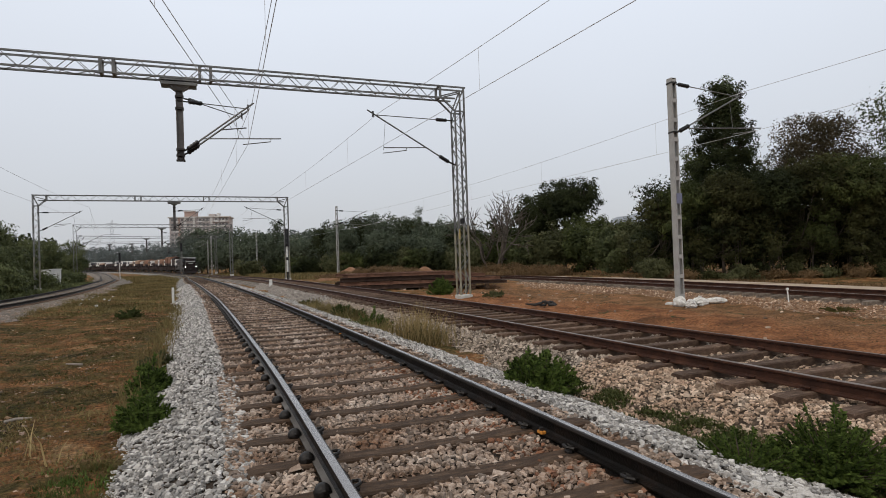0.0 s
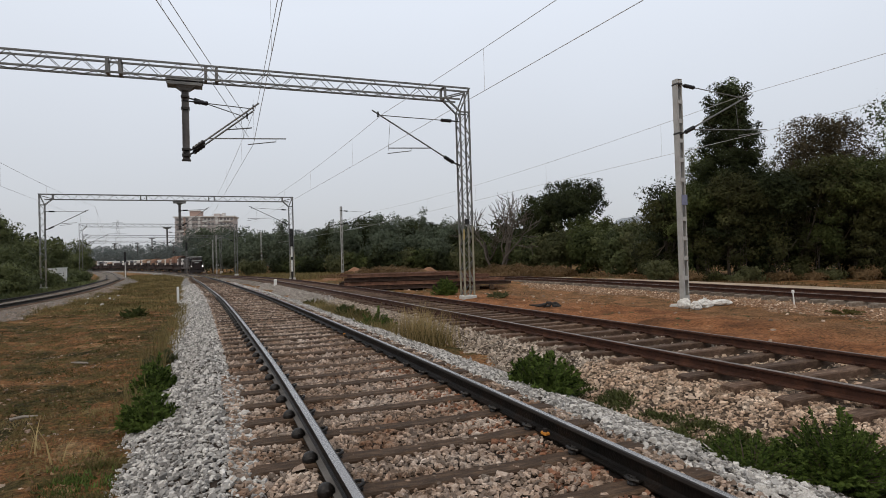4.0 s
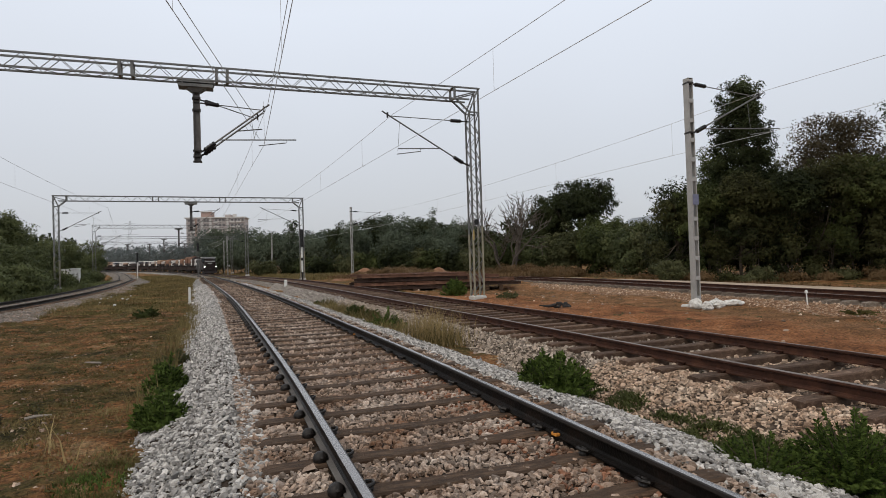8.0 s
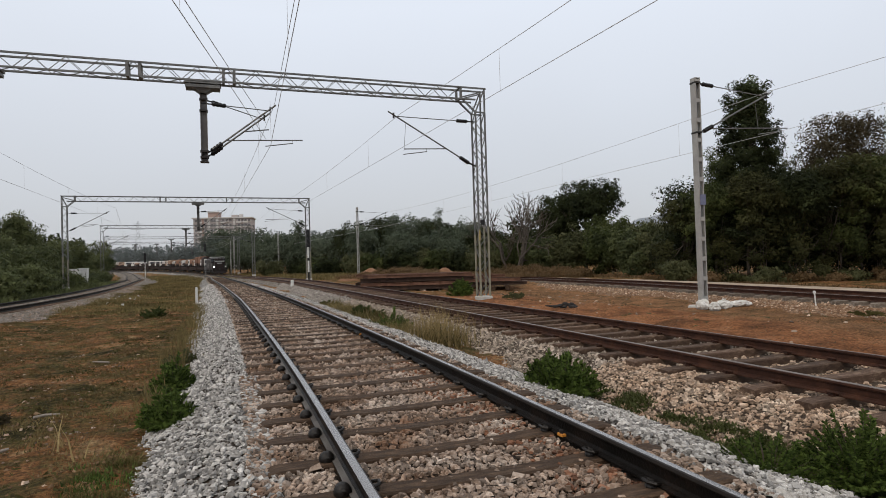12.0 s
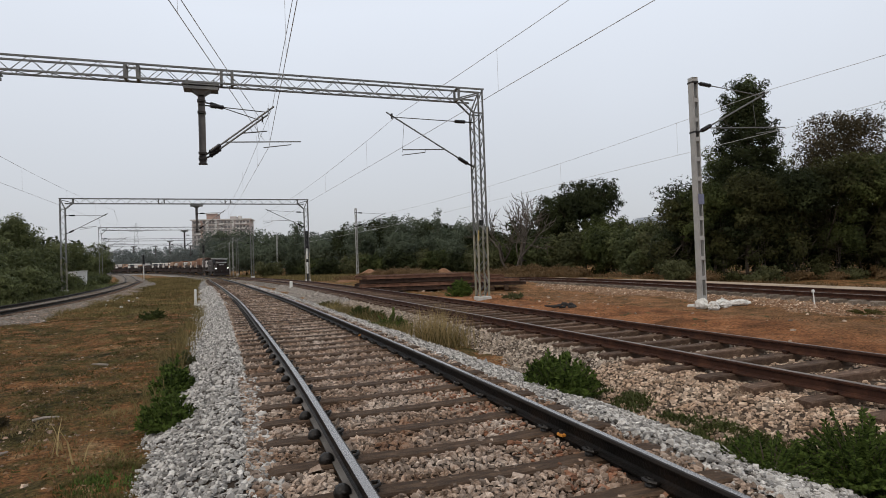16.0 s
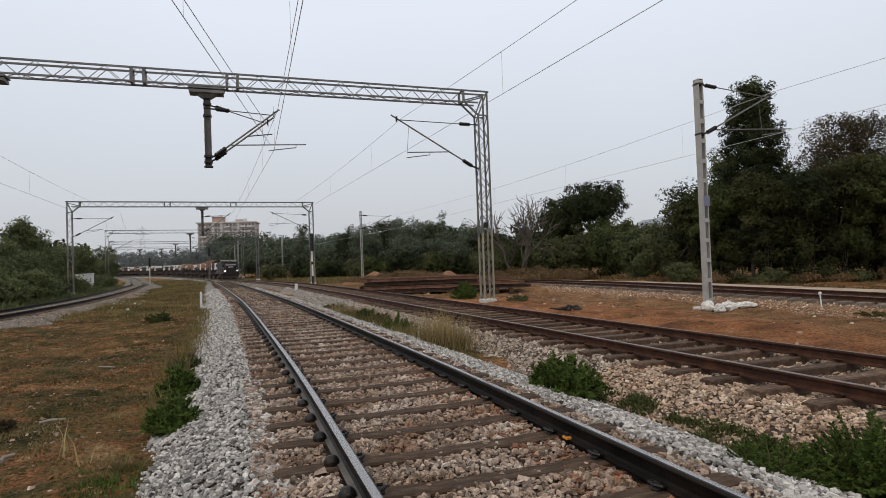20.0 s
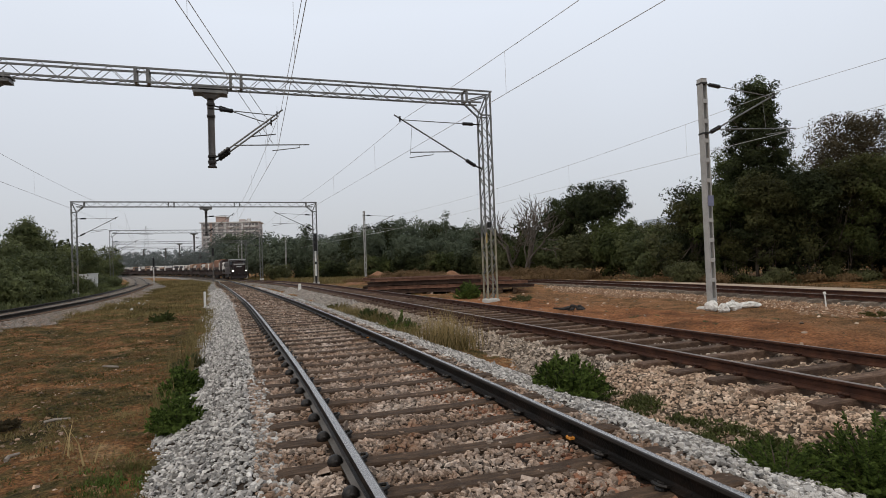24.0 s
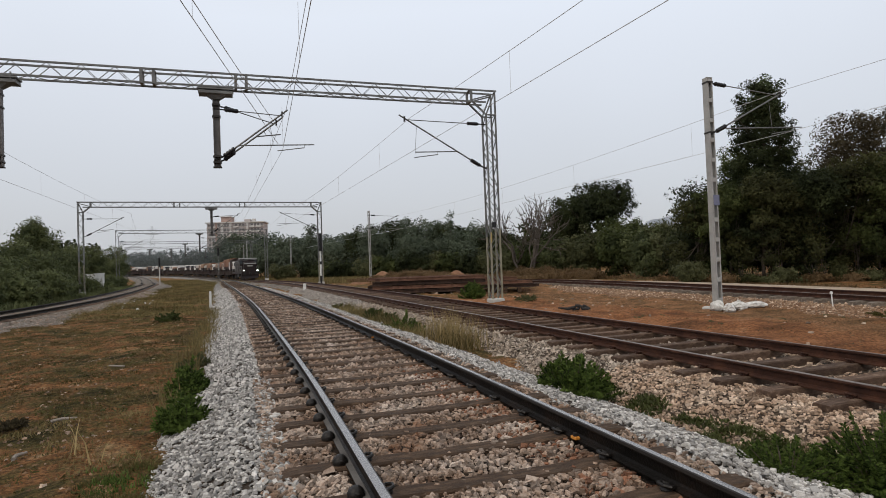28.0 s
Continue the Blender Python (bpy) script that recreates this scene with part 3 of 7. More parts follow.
def clip_mesh(name, mat, dome=False):
    """A spring rail clip on its shoulder, with the heel pressing on the rail's foot; or one sunk in a tall blob of grease."""
    g = Geo()
    if dome:
        g.rod([(0, 0, -0.012), (0, 0, 0.010), (0, 0, 0.034), (0, 0, 0.056), (0, 0, 0.070), (0, 0, 0.076)], [0.046, 0.055, 0.055, 0.044, 0.026, 0.006], 10)
    else:
        g.rod([(0, 0, -0.012), (0, 0, 0.012), (0, 0, 0.026), (0, 0, 0.034)], [0.036, 0.035, 0.028, 0.012], 8)
    arc = [(-0.045, -0.03, 0.022), (-0.01, -0.05, 0.036), (0.03, -0.03, 0.044), (0.035, 0.02, 0.044), (0.0, 0.05, 0.036), (-0.045, 0.03, 0.022)]
    g.rod(arc, 0.012, 6)
    return g.mesh(name, mat, smooth=dome)


def span(path, y0, y1):
    """The stretch of a path between two northings."""
    k = np.where((path.p[:, 1] >= y0) & (path.p[:, 1] <= y1))[0]
    return path.s[k[0]], path.s[k[-1]]


def make_track(name, path, bank, s0, s1, gap, rail_mats, sleeper_mat, bed_mat, label, clips_to=0.0, skew=0.0, phase=0.0, near_to=0.0):
    root = thing(name, Matrix.Identity(4), label, "railway track", kind="structure")
    for sgn in (-1, 1):
        prof = [(sgn * (o + GAUGE), z) for o, z in RAIL][::sgn]
        v, f = swept(path, s0, s1, 1.3, prof)
        me = np_mesh("rail", v, f, *rail_mats)
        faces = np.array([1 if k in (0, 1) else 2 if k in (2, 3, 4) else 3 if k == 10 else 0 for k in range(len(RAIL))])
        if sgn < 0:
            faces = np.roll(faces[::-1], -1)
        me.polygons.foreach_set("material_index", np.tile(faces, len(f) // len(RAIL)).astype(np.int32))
        part("rail", me, None, root)
    pr = BANKS[bank]
    cuts = [(pr, bed_mat)]
    if bank == "main":
        cuts = [(pr[:4], BED_GREY), (pr[3:7], bed_mat), (pr[6:], BED_GREY)]
    if bank == "loop":
        cuts = [(pr[:4], BED_DUST), (pr[3:7], BED_LOOP), (pr[6:], BED_DUST)]
    for piece, bed in cuts:
        # near stretch: bed coloured darker to stand for shade between the stones
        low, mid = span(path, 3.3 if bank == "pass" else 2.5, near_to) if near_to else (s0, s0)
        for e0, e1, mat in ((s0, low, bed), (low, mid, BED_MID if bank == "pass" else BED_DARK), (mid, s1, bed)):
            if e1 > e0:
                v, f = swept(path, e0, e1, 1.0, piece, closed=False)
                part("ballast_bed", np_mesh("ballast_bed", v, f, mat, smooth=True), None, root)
    sm = sleeper_mesh("sleeper", sleeper_mat)
    cm = clip_mesh("rail_clip", CLIP_STEEL if bank == "main" else RAIL_RUST)
    dm = clip_mesh("rail_clip", CLIP_STEEL, True)
    count = 0
    for k in range(int((s1 - s0) / gap)):
        s = s0 + 0.3 + k * gap + phase
        p = path.at(np.array([s]))[0]
        if p[1] > 95 or count >= 290:
            break
        count += 1
        m = pose(p[0], p[1], p[2] - 0.156 + random.uniform(-0.008, 0.008), 0, 0, path.turn(s) + skew + random.uniform(-0.8, 0.8))
        part("sleeper", sm, None, root, at=m)
        if 1.0 < p[1] < clips_to:
            for sgn in (-1, 1):
                for q in (-1, 1):
                    c = path.at(np.array([s]), np.array([sgn * GAUGE + q * 0.098]), -0.146)[0]
                    part("rail_clip", dm if bank == "main" and sgn == q == -1 else cm, None, root, at=pose(c[0], c[1], c[2], 0, 0, path.turn(s) + (180 if q < 0 else 0)))
    return root


SLEEPER_GAP = 0.65
MAIN_PHASE = float((MAIN.near(np.array([0.05]), np.array([4.64]))[0][0] - 0.12 - 4.3) % SLEEPER_GAP)
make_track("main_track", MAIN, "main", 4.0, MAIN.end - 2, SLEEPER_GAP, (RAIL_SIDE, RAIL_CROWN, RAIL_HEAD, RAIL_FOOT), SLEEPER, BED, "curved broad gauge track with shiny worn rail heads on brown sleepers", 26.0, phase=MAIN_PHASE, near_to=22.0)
make_track("passing_track", PASS, "pass", 4.0, PASS.end - 2, SLEEPER_GAP, (RAIL_RUST, RAIL_RUST, RAIL_HEAD_DULL, RAIL_RUST), SLEEPER_GREY, BED_DUST, "rust-brown broad gauge passing track on dusty concrete sleepers", 26.0, near_to=24.0)
v_, f_ = swept(YARD, 1.0, YARD.end - 2, 1.0, [(1.9, -0.245), (2.4, -0.20), (3.4, -0.18), (5.0, -0.22), (6.2, -0.6)], closed=False)
tagged(new("service_path", np_mesh("service_path", v_, f_, PATH_GRAVEL, smooth=True)), "pale gravel service path beside the yard track", "path", kind="structure")
make_track("yard_track", YARD, "yard", 1.0, YARD.end - 2, SLEEPER_GAP, (RAIL_RUST, RAIL_RUST, RAIL_HEAD_DULL, RAIL_RUST), SLEEPER_PALE, BED_SOIL, "dark rusty yard track along the edge of the trees")
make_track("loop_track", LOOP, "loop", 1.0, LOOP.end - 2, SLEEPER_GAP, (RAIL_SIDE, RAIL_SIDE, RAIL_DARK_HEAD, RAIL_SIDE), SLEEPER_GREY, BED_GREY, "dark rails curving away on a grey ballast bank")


# ---- loose ballast stones ----
def rock_kit(n, seed, simple=False):
    """n broken stones of unit size that lie on their undersides: 8 corners and 5 faces each, or peaks of 4 faces."""
    rng = np.random.default_rng(seed)
    if simple:
        v = np.array([(1, 0, -0.5), (0, 1, -0.5), (-1, 0, -0.5), (0, -1, -0.5), (0, 0, 0.75)]) * 0.62
        f = np.array([(0, 1, 4), (1, 2, 4), (2, 3, 4), (3, 0, 4)])
        v = v[None] * rng.uniform(0.65, 1.2, (n, 5, 1)) + rng.normal(size=(n, 5, 3)) * 0.10
        return v * rng.uniform((0.95, 0.7, 0.6), (1.35, 1.05, 1.0), (n, 3))[:, None], f
    v = np.array([(x, y, z) for z in (-1, 1) for y in (-1, 1) for x in (-1, 1)]) * 0.42
    v[4:, :2] *= 0.72
    f = np.array([(4, 5, 7, 6), (0, 1, 5, 4), (2, 6, 7, 3), (0, 4, 6, 2), (1, 3, 7, 5)])
    v = v[None] * rng.uniform(0.5, 1.3, (n, 8, 3))
    return v * rng.uniform((1.0, 0.65, 0.42), (1.7, 1.1, 0.8), (n, 3))[:, None], f


def scatter_rocks(name, places, size, mat, seed, label, simple=False, singles=0):
    """Stones strewn over the places (n x 3), as one object; the southernmost ones are pieces of their own."""
    rng = np.random.default_rng(seed)
    kit, f = rock_kit(64, seed, simple)
    n = len(places)
    places = places[np.argsort(places[:, 1])]
    a, tilt, way = rng.uniform(0, 6.283, n), rng.normal(size=n) * 0.42, rng.uniform(0, 6.283, n)
    q = np.stack([np.cos(tilt / 2), np.sin(tilt / 2) * np.cos(way), np.sin(tilt / 2) * np.sin(way), 0 * a], 1)
    w, x, y, z = q.T
    R = np.stack([1 - 2 * (y * y + z * z), 2 * (x * y - z * w), 2 * (x * z + y * w), 2 * (x * y + z * w), 1 - 2 * (x * x + z * z), 2 * (y * z - x * w), 2 * (x * z - y * w), 2 * (y * z + x * w), 1 - 2 * (x * x + y * y)], -1).reshape(n, 3, 3)
    c, s = np.cos(a), np.sin(a)
    S = np.stack([c, -s, 0 * c, s, c, 0 * c, 0 * c, 0 * c, 1 + 0 * c], -1).reshape(n, 3, 3)
    which, big = rng.integers(0, len(kit), n), size * rng.lognormal(0, 0.26, n)
    v = np.einsum("nij,nkj->nki", R @ S, kit[which] * big[:, None, None]) + places[:, None, :]
    rest = n - singles
    faces = (f[None] + kit.shape[1] * np.arange(rest)[:, None, None]).reshape(-1, f.shape[1])
    ob = tagged(new(name, np_mesh(name, v[singles:].reshape(-1, 3), faces, mat)), label, "ballast", kind="stuff")
    if singles:
        shapes = [np_mesh("stone", k, f, mat) for k in kit]
        M = R @ S
        for i in range(singles):
            m = Matrix(M[i].tolist()).to_4x4() * float(big[i])
            m.translation = Vector(places[i].tolist())
            m[3][3] = 1.0
            part("stone", shapes[which[i]], None, ob, at=m)
    return ob


def strew(path, bank, s0, s1, o0, o1, per_m2, seed, lift=0.005, between=0.6, track=True, phase=0.0):
    """Places on a ballast bank, off the rails and mostly off the sleepers."""
    rng = np.random.default_rng(seed)
    n = int((s1 - s0) * (o1 - o0) * per_m2)
    s, o = rng.uniform(s0, s1, n), rng.uniform(o0, o1, n)
    keep = (np.abs(np.abs(o) - GAUGE) > 0.085)
    if track:
        ph = np.abs(((s - 4.3 - phase + between / 2) % between) - between / 2)
        keep &= (ph > 0.099) | (np.abs(o) > 1.36) | ((rng.random(n) < 0.07) & (np.abs(o) < 0.72)) | (rng.random(n) < 0.02)
    if bank == "pass":
        keep &= (np.abs(o) > 0.8) | (rng.random(n) < 0.5)
    s, o = s[keep], o[keep]
    z = bank_height(bank, o) + lift + rng.uniform(-0.030, 0.026, len(o))
    return path.at(s, o, z)


a0, a1 = span(MAIN, 2.5, 8.6)
b0, b1 = a1, span(MAIN, 8.6, 24.0)[1]
c0, c1 = span(PASS, 3.3, 9.5)
d0, d1 = c1, span(PASS, 10.5, 26.0)[1]
scatter_rocks("track_ballast", strew(MAIN, "main", a0, a1, -1.5, 1.36, 1650, 1, 0.006, SLEEPER_GAP, phase=MAIN_PHASE), 0.037, STONE_RUST, 11, "brown-stained crushed stone between the sleepers", singles=290)
scatter_rocks("shoulder_ballast", strew(MAIN, "main", a0, a1, -2.75, -1.30, 1600, 2, 0.004, SLEEPER_GAP, phase=MAIN_PHASE), 0.034, STONE_GREY, 12, "light grey crushed stone shoulder of the main track", singles=290)
scatter_rocks("shoulder_ballast", strew(MAIN, "main", a0, a1, 1.3, 2.75, 1600, 3, 0.004, SLEEPER_GAP, phase=MAIN_PHASE), 0.034, STONE_GREY, 13, "light grey crushed stone shoulder of the main track", singles=290)
scatter_rocks("track_ballast", strew(MAIN, "main", b0, b1, -1.4, 1.4, 900, 4, 0.006, SLEEPER_GAP, phase=MAIN_PHASE), 0.045, STONE_RUST, 14, "brown-stained crushed stone between the sleepers", True)
scatter_rocks("shoulder_ballast", strew(MAIN, "main", b0, b1, -2.75, -1.40, 850, 5, 0.0, SLEEPER_GAP, phase=MAIN_PHASE), 0.046, STONE_GREY, 15, "light grey crushed stone shoulder of the main track", True)
scatter_rocks("shoulder_ballast", strew(MAIN, "main", b0, b1, 1.3, 2.7, 850, 6, 0.0, SLEEPER_GAP, phase=MAIN_PHASE), 0.046, STONE_GREY, 16, "light grey crushed stone shoulder of the main track", True)
scatter_rocks("passing_track_ballast", strew(PASS, "pass", c0, c1, -0.95, 1.6, 700, 10, 0.0, SLEEPER_GAP), 0.043, STONE_TAN, 20, "sandy brown crushed stone between the passing track's rails")
scatter_rocks("passing_track_ballast", strew(PASS, "pass", c0, c1, -3.1, -0.95, 1900, 7, 0.0, SLEEPER_GAP), 0.034, STONE_TAN, 17, "sandy brown crushed stone bank of the passing track", singles=290)
scatter_rocks("passing_track_ballast", strew(PASS, "pass", d0, d1, -3.0, 1.9, 760, 8, 0.0, SLEEPER_GAP), 0.050, STONE_DUST, 18, "sandy brown crushed stone bank of the passing track", True)
f0, f1 = b1, span(MAIN, 24.0, 50.0)[1]
g0, g1 = d1, span(PASS, 26.0, 50.0)[1]
scatter_rocks("track_ballast", strew(MAIN, "main", f0, f1, -1.4, 1.4, 220, 31, 0.0, SLEEPER_GAP, phase=MAIN_PHASE), 0.08, STONE_RUST, 34, "brown-stained crushed stone between the sleepers", True)
scatter_rocks("shoulder_ballast", strew(MAIN, "main", f0, f1, -2.7, -1.3, 170, 32, 0.0, SLEEPER_GAP, phase=MAIN_PHASE), 0.10, STONE_GREY, 35, "light grey crushed stone shoulder of the main track", True)
scatter_rocks("shoulder_ballast", strew(MAIN, "main", f0, f1, 1.3, 2.7, 170, 33, 0.0, SLEEPER_GAP, phase=MAIN_PHASE), 0.10, STONE_GREY, 36, "light grey crushed stone shoulder of the main track", True)
scatter_rocks("passing_track_ballast", strew(PASS, "pass", g0, g1, -3.0, 1.9, 170, 37, 0.01, SLEEPER_GAP), 0.085, STONE, 38, "sandy brown crushed stone bank of the passing track", True)
scatter_rocks("rusty_ballast", strew(MAIN, "main", a0, a1, 0.35, 0.80, 420, 39, 0.012, SLEEPER_GAP, phase=MAIN_PHASE), 0.036, STONE_RED, 40, "rust-red stones along the inside of the rail")
h0, h1 = span(LOOP, 17.0, 60.0)
scatter_rocks("loop_track_ballast", strew(LOOP, "loop", h0, h1, 1.45, 3.1, 75, 41, -0.01, SLEEPER_GAP), 0.060, STONE_RUST, 42, "grey crushed stone bank of the loop track", True)
e0, e1 = span(YARD, 12.0, 46.0)
scatter_rocks("yard_track_ballast", strew(YARD, "yard", e0, e1, -2.5, 0.9, 85, 9, 0.0, SLEEPER_GAP, phase=-3.0), 0.055, STONE_TAN, 19, "pale sandy stones along the yard track", True)


# ---- overhead line ----
def lattice_panels(parent, p, q, w, n, size, mat, faces=("top", "bottom", "front", "back"), name="lacing_bar", joined=False, flip=False):
    """Zigzag bars on the faces of a square truss from p to q."""
    p, q = Vector(p), Vector(q)
    t = (q - p).normalized()
    a = Vector((0, 1, 0))
    b = t.cross(a).normalized()
    at = {"top": (b, a), "bottom": (-b, a), "front": (-a, b), "back": (a, b)}
    every = Geo()
    for fc in faces:
        off, across = at[fc]
        for k in range(n):
            sgn = 1 if (k % 2) ^ flip else -1
            u = p + (q - p) * (k / n) + off * w / 2 - across * sgn * w / 2
            v = p + (q - p) * ((k + 1) / n) + off * w / 2 + across * sgn * w / 2
            if joined:
                every.bar(u, v, size, size * 0.5)
            else:
                part(name, Geo().bar(u, v, size, size * 0.5), mat, parent)
    if joined:
        part("lacing", every, mat, parent, kind="stuff")


def insulator_geo(p, q, r=0.09, n=6):
    """A ribbed rod insulator from p to q."""
    p, q = Vector(p), Vector(q)
    pts, rs = [], []
    for k in range(2 * n + 1):
        pts.append(p + (q - p) * (k / (2 * n)))
        rs.append(r if k % 2 else r * 0.72)
    return Geo().rod(pts, rs, 10)


def cantilever(parent, x, sgn, low, high, reach, tip_z, reg_z, reg_out, dy=0.0, r=0.022, near=0.28):
    """A bracket in the parent's x-z plane: raking tube, tie, registration tube and steady arm, with two insulators."""
    foot, head = Vector((x, dy, low)), Vector((x, dy, high))
    tip = Vector((x + sgn * reach, dy, tip_z))
    way = (tip - foot).normalized()
    i0, i1 = foot + way * near, foot + way * (near + 0.44)
    part("bracket_insulator", insulator_geo(i0, i1, 0.085, 4), INSULATOR, parent, "dark ribbed insulator", smooth=True)
    part("bracket_tube", Geo().rod([i1, tip + way * 0.25], r * 1.35, 8), GALV, parent)
    part("bracket_foot", Geo().bar(foot - Vector((sgn * 0.12, 0, 0)), i0, 0.07, 0.05), DARK_STEEL, parent)
    tie_end = tip - way * 0.1
    d = (tie_end - head).normalized()
    part("tie_foot", Geo().bar(head - Vector((sgn * 0.12, 0, 0)), head + d * near, 0.05, 0.04), DARK_STEEL, parent)
    part("tie_insulator", insulator_geo(head + d * near, head + d * (near + 0.44), 0.078, 4), INSULATOR, parent, "dark ribbed insulator", smooth=True)
    part("tie_rod", Geo().rod([head + d * (near + 0.44), tie_end], r * 0.8, 6), GALV, parent)
    f = (reg_z + (0.02 if sgn > 0 else 0.2) - low) / (tip_z - low)
    root = foot + (tip - foot) * f
    end = Vector((x + sgn * reg_out, dy, reg_z + 0.13))
    part("registration_tube", Geo().rod([root, end], r, 6), GALV, parent)
    clamp = end - Vector((sgn * 0.35, 0, 0))
    if dy == 0:
        swing = -sgn
        if sgn < 0:
            clamp, swing = end + Vector((0.9, 0, 0.05)), -1
        part("steady_arm", Geo().rod([clamp, clamp - Vector((0, 0, 0.12)), clamp + Vector((swing * 0.95, 0, -0.26))], r * 0.8, 6), GALV, parent)
    part("tube_dropper", Geo().rod([tip - way * 0.55, Vector(((tip - way * 0.55).x + sgn * 0.1, dy, reg_z + 0.05))], r * 0.35, 5), GALV, parent)
    part("messenger_clamp", Geo().bar(tip - Vector((0, 0, 0.12)), tip + Vector((0, 0, 0.08)), 0.05, 0.09), DARK_STEEL, parent)


def drop_post(parent, x, top, bottom):
    """A short mast hung from a portal's boom on a broad seat."""
    seat = Geo()
    seat.box(x - 0.58, -0.28, top - 0.06, x + 0.58, 0.28, top - 0.01)
    seat.box(x - 0.55, -0.26, top - 0.20, x + 0.55, 0.26, top - 0.10)
    for sx in (-0.42, 0.42):
        seat.box(x + sx - 0.02, -0.27, top - 0.12, x + sx + 0.02, -0.23, top + 0.12)
    part("hanger_seat", seat, GALV, parent, "broad steel hanger seat")
    g = Geo()
    g.add([(x - 0.32, -0.2, top - 0.20), (x + 0.32, -0.2, top - 0.20), (x + 0.12, -0.12, top - 0.36), (x - 0.12, -0.12, top - 0.36),
           (x - 0.32, 0.2, top - 0.20), (x + 0.32, 0.2, top - 0.20), (x + 0.12, 0.12, top - 0.36), (x - 0.12, 0.12, top - 0.36)],
          [(0, 3, 2, 1), (4, 5, 6, 7), (0, 4, 7, 3), (1, 2, 6, 5), (3, 7, 6, 2), (0, 1, 5, 4)])
    part("hanger_gusset", g, GALV, parent)
    h = Geo()
    for sx in (-1, 1):
        h.box(x + sx * 0.10 - 0.012, -0.10, bottom, x + sx * 0.10 + 0.012, 0.10, top - 0.34)
    h.box(x - 0.088, -0.012, bottom, x + 0.088, 0.012, top - 0.34)
    part("drop_post", h, POST_DARK, parent, "dark weathered hanging post")
    for zb in (bottom + 0.15, bottom + 0.35, top - 0.55, top - 0.95):
        part("bracket_band", Geo().box(x - 0.135, -0.12, zb - 0.03, x + 0.135, 0.12, zb + 0.03), DARK_STEEL, parent)
    part("end_plate", Geo().box(x - 0.14, -0.13, bottom - 0.03, x + 0.14, 0.13, bottom), DARK_STEEL, parent)


def portal(m, span_m, height, panels, fine, label, drops, right_arm=None, left_arm=None, splices=(), chord=0.058):
    """A lattice portal; its origin is the foot of the right upright, the boom runs to -x."""
    root = thing("portal", m, label, "portal", "overhead line portals")
    w = 0.46
    zc = height - w / 2
    L = span_m
    boom_w = w
    for k, x in enumerate((-0.03, -L + 0.03)):
        w = 0.40
        legs = [(sx, sy) for sx in (-1, 1) for sy in (-1, 1)]
        for sx, sy in legs:
            low, top = Vector((x + sx * w / 2, sy * w / 2, 0.15)), Vector((x + sx * w / 2, sy * w / 2, height - (0.9 if sx * (1 if k else -1) > 0 else 0.0)))
            part("upright_chord", Geo().bar(low, low + (top - low) * 0.34, chord * 1.02), YELLOWED if fine else GALV, root)
            part("upright_chord", Geo().bar(low + (top - low) * 0.34, top, chord), GALV, root)
        lattice_panels(root, (x, 0, 0.2), (x, 0, height - 0.9), w, panels // 3, 0.035, GALV, ("top", "bottom", "front", "back"), joined=not fine)
        part("footing", Geo().block(x, 0, -0.45, 0.56, 0.56, 0.68, 0.03), CONCRETE, root, "pale concrete footing")
        inner = 1 if k else -1
        for sy in (-1, 1):
            part("knee_brace", Geo().bar((x + inner * w / 2, sy * w / 2, height - 0.95), (x + inner * (w / 2 + 0.62), sy * w / 2, height - w), chord), GALV, root)
            part("corner_diagonal", Geo().bar((x + inner * w / 2, sy * w / 2, height - 0.95), (x - inner * w / 2, sy * w / 2, height - 0.02), chord * 0.8), GALV, root)
            part("corner_diagonal", Geo().bar((x - inner * w / 2, sy * w / 2, height - 0.1), (x + inner * (w / 2 + 0.62), sy * w / 2, height - w), chord * 0.8), GALV, root)
            part("corner_strut", Geo().bar((x - inner * w / 2, sy * w / 2, height - 0.95), (x + inner * w / 2, sy * w / 2, height - 0.95), chord * 0.9), GALV, root)
    w = boom_w
    for sy in (-1, 1):
        for sz in (-1, 1):
            p, q = (-L - w / 2, sy * w / 2, zc + sz * w / 2), (w / 2, sy * w / 2, zc + sz * w / 2)
            if sz < 0:
                p, q = (-L + w / 2, p[1], p[2]), (-w / 2, q[1], q[2])
            part("boom_chord", Geo().bar(p, q, chord), GALV, root)
    lattice_panels(root, (-L + 0.9, 0, zc), (-0.9, 0, zc), w, panels, 0.032, GALV, ("front", "back", "bottom"), joined=not fine)
    for x in (*splices, -0.85, -L + 0.85):
        g = Geo()
        for sy in (-1, 1):
            g.bar((x, sy * w / 2, zc - w / 2 - 0.03), (x, sy * w / 2, zc + w / 2 + 0.03), 0.09, 0.05, up=(0, 1, 0))
        g.bar((x, -w / 2, zc + w / 2), (x, w / 2, zc + w / 2), 0.09, 0.03)
        g.bar((x, -w / 2, zc - w / 2), (x, w / 2, zc - w / 2), 0.09, 0.03)
        part("splice_frame", g, GALV, root)
    for d in drops:
        x, low, arm = d
        drop_post(root, x, height - w - 0.04, low)
        if arm:
            cantilever(root, *arm)
    for arm in (right_arm, left_arm):
        if arm:
            cantilever(root, *arm)
    return root


FIRST_TURN = 19.2
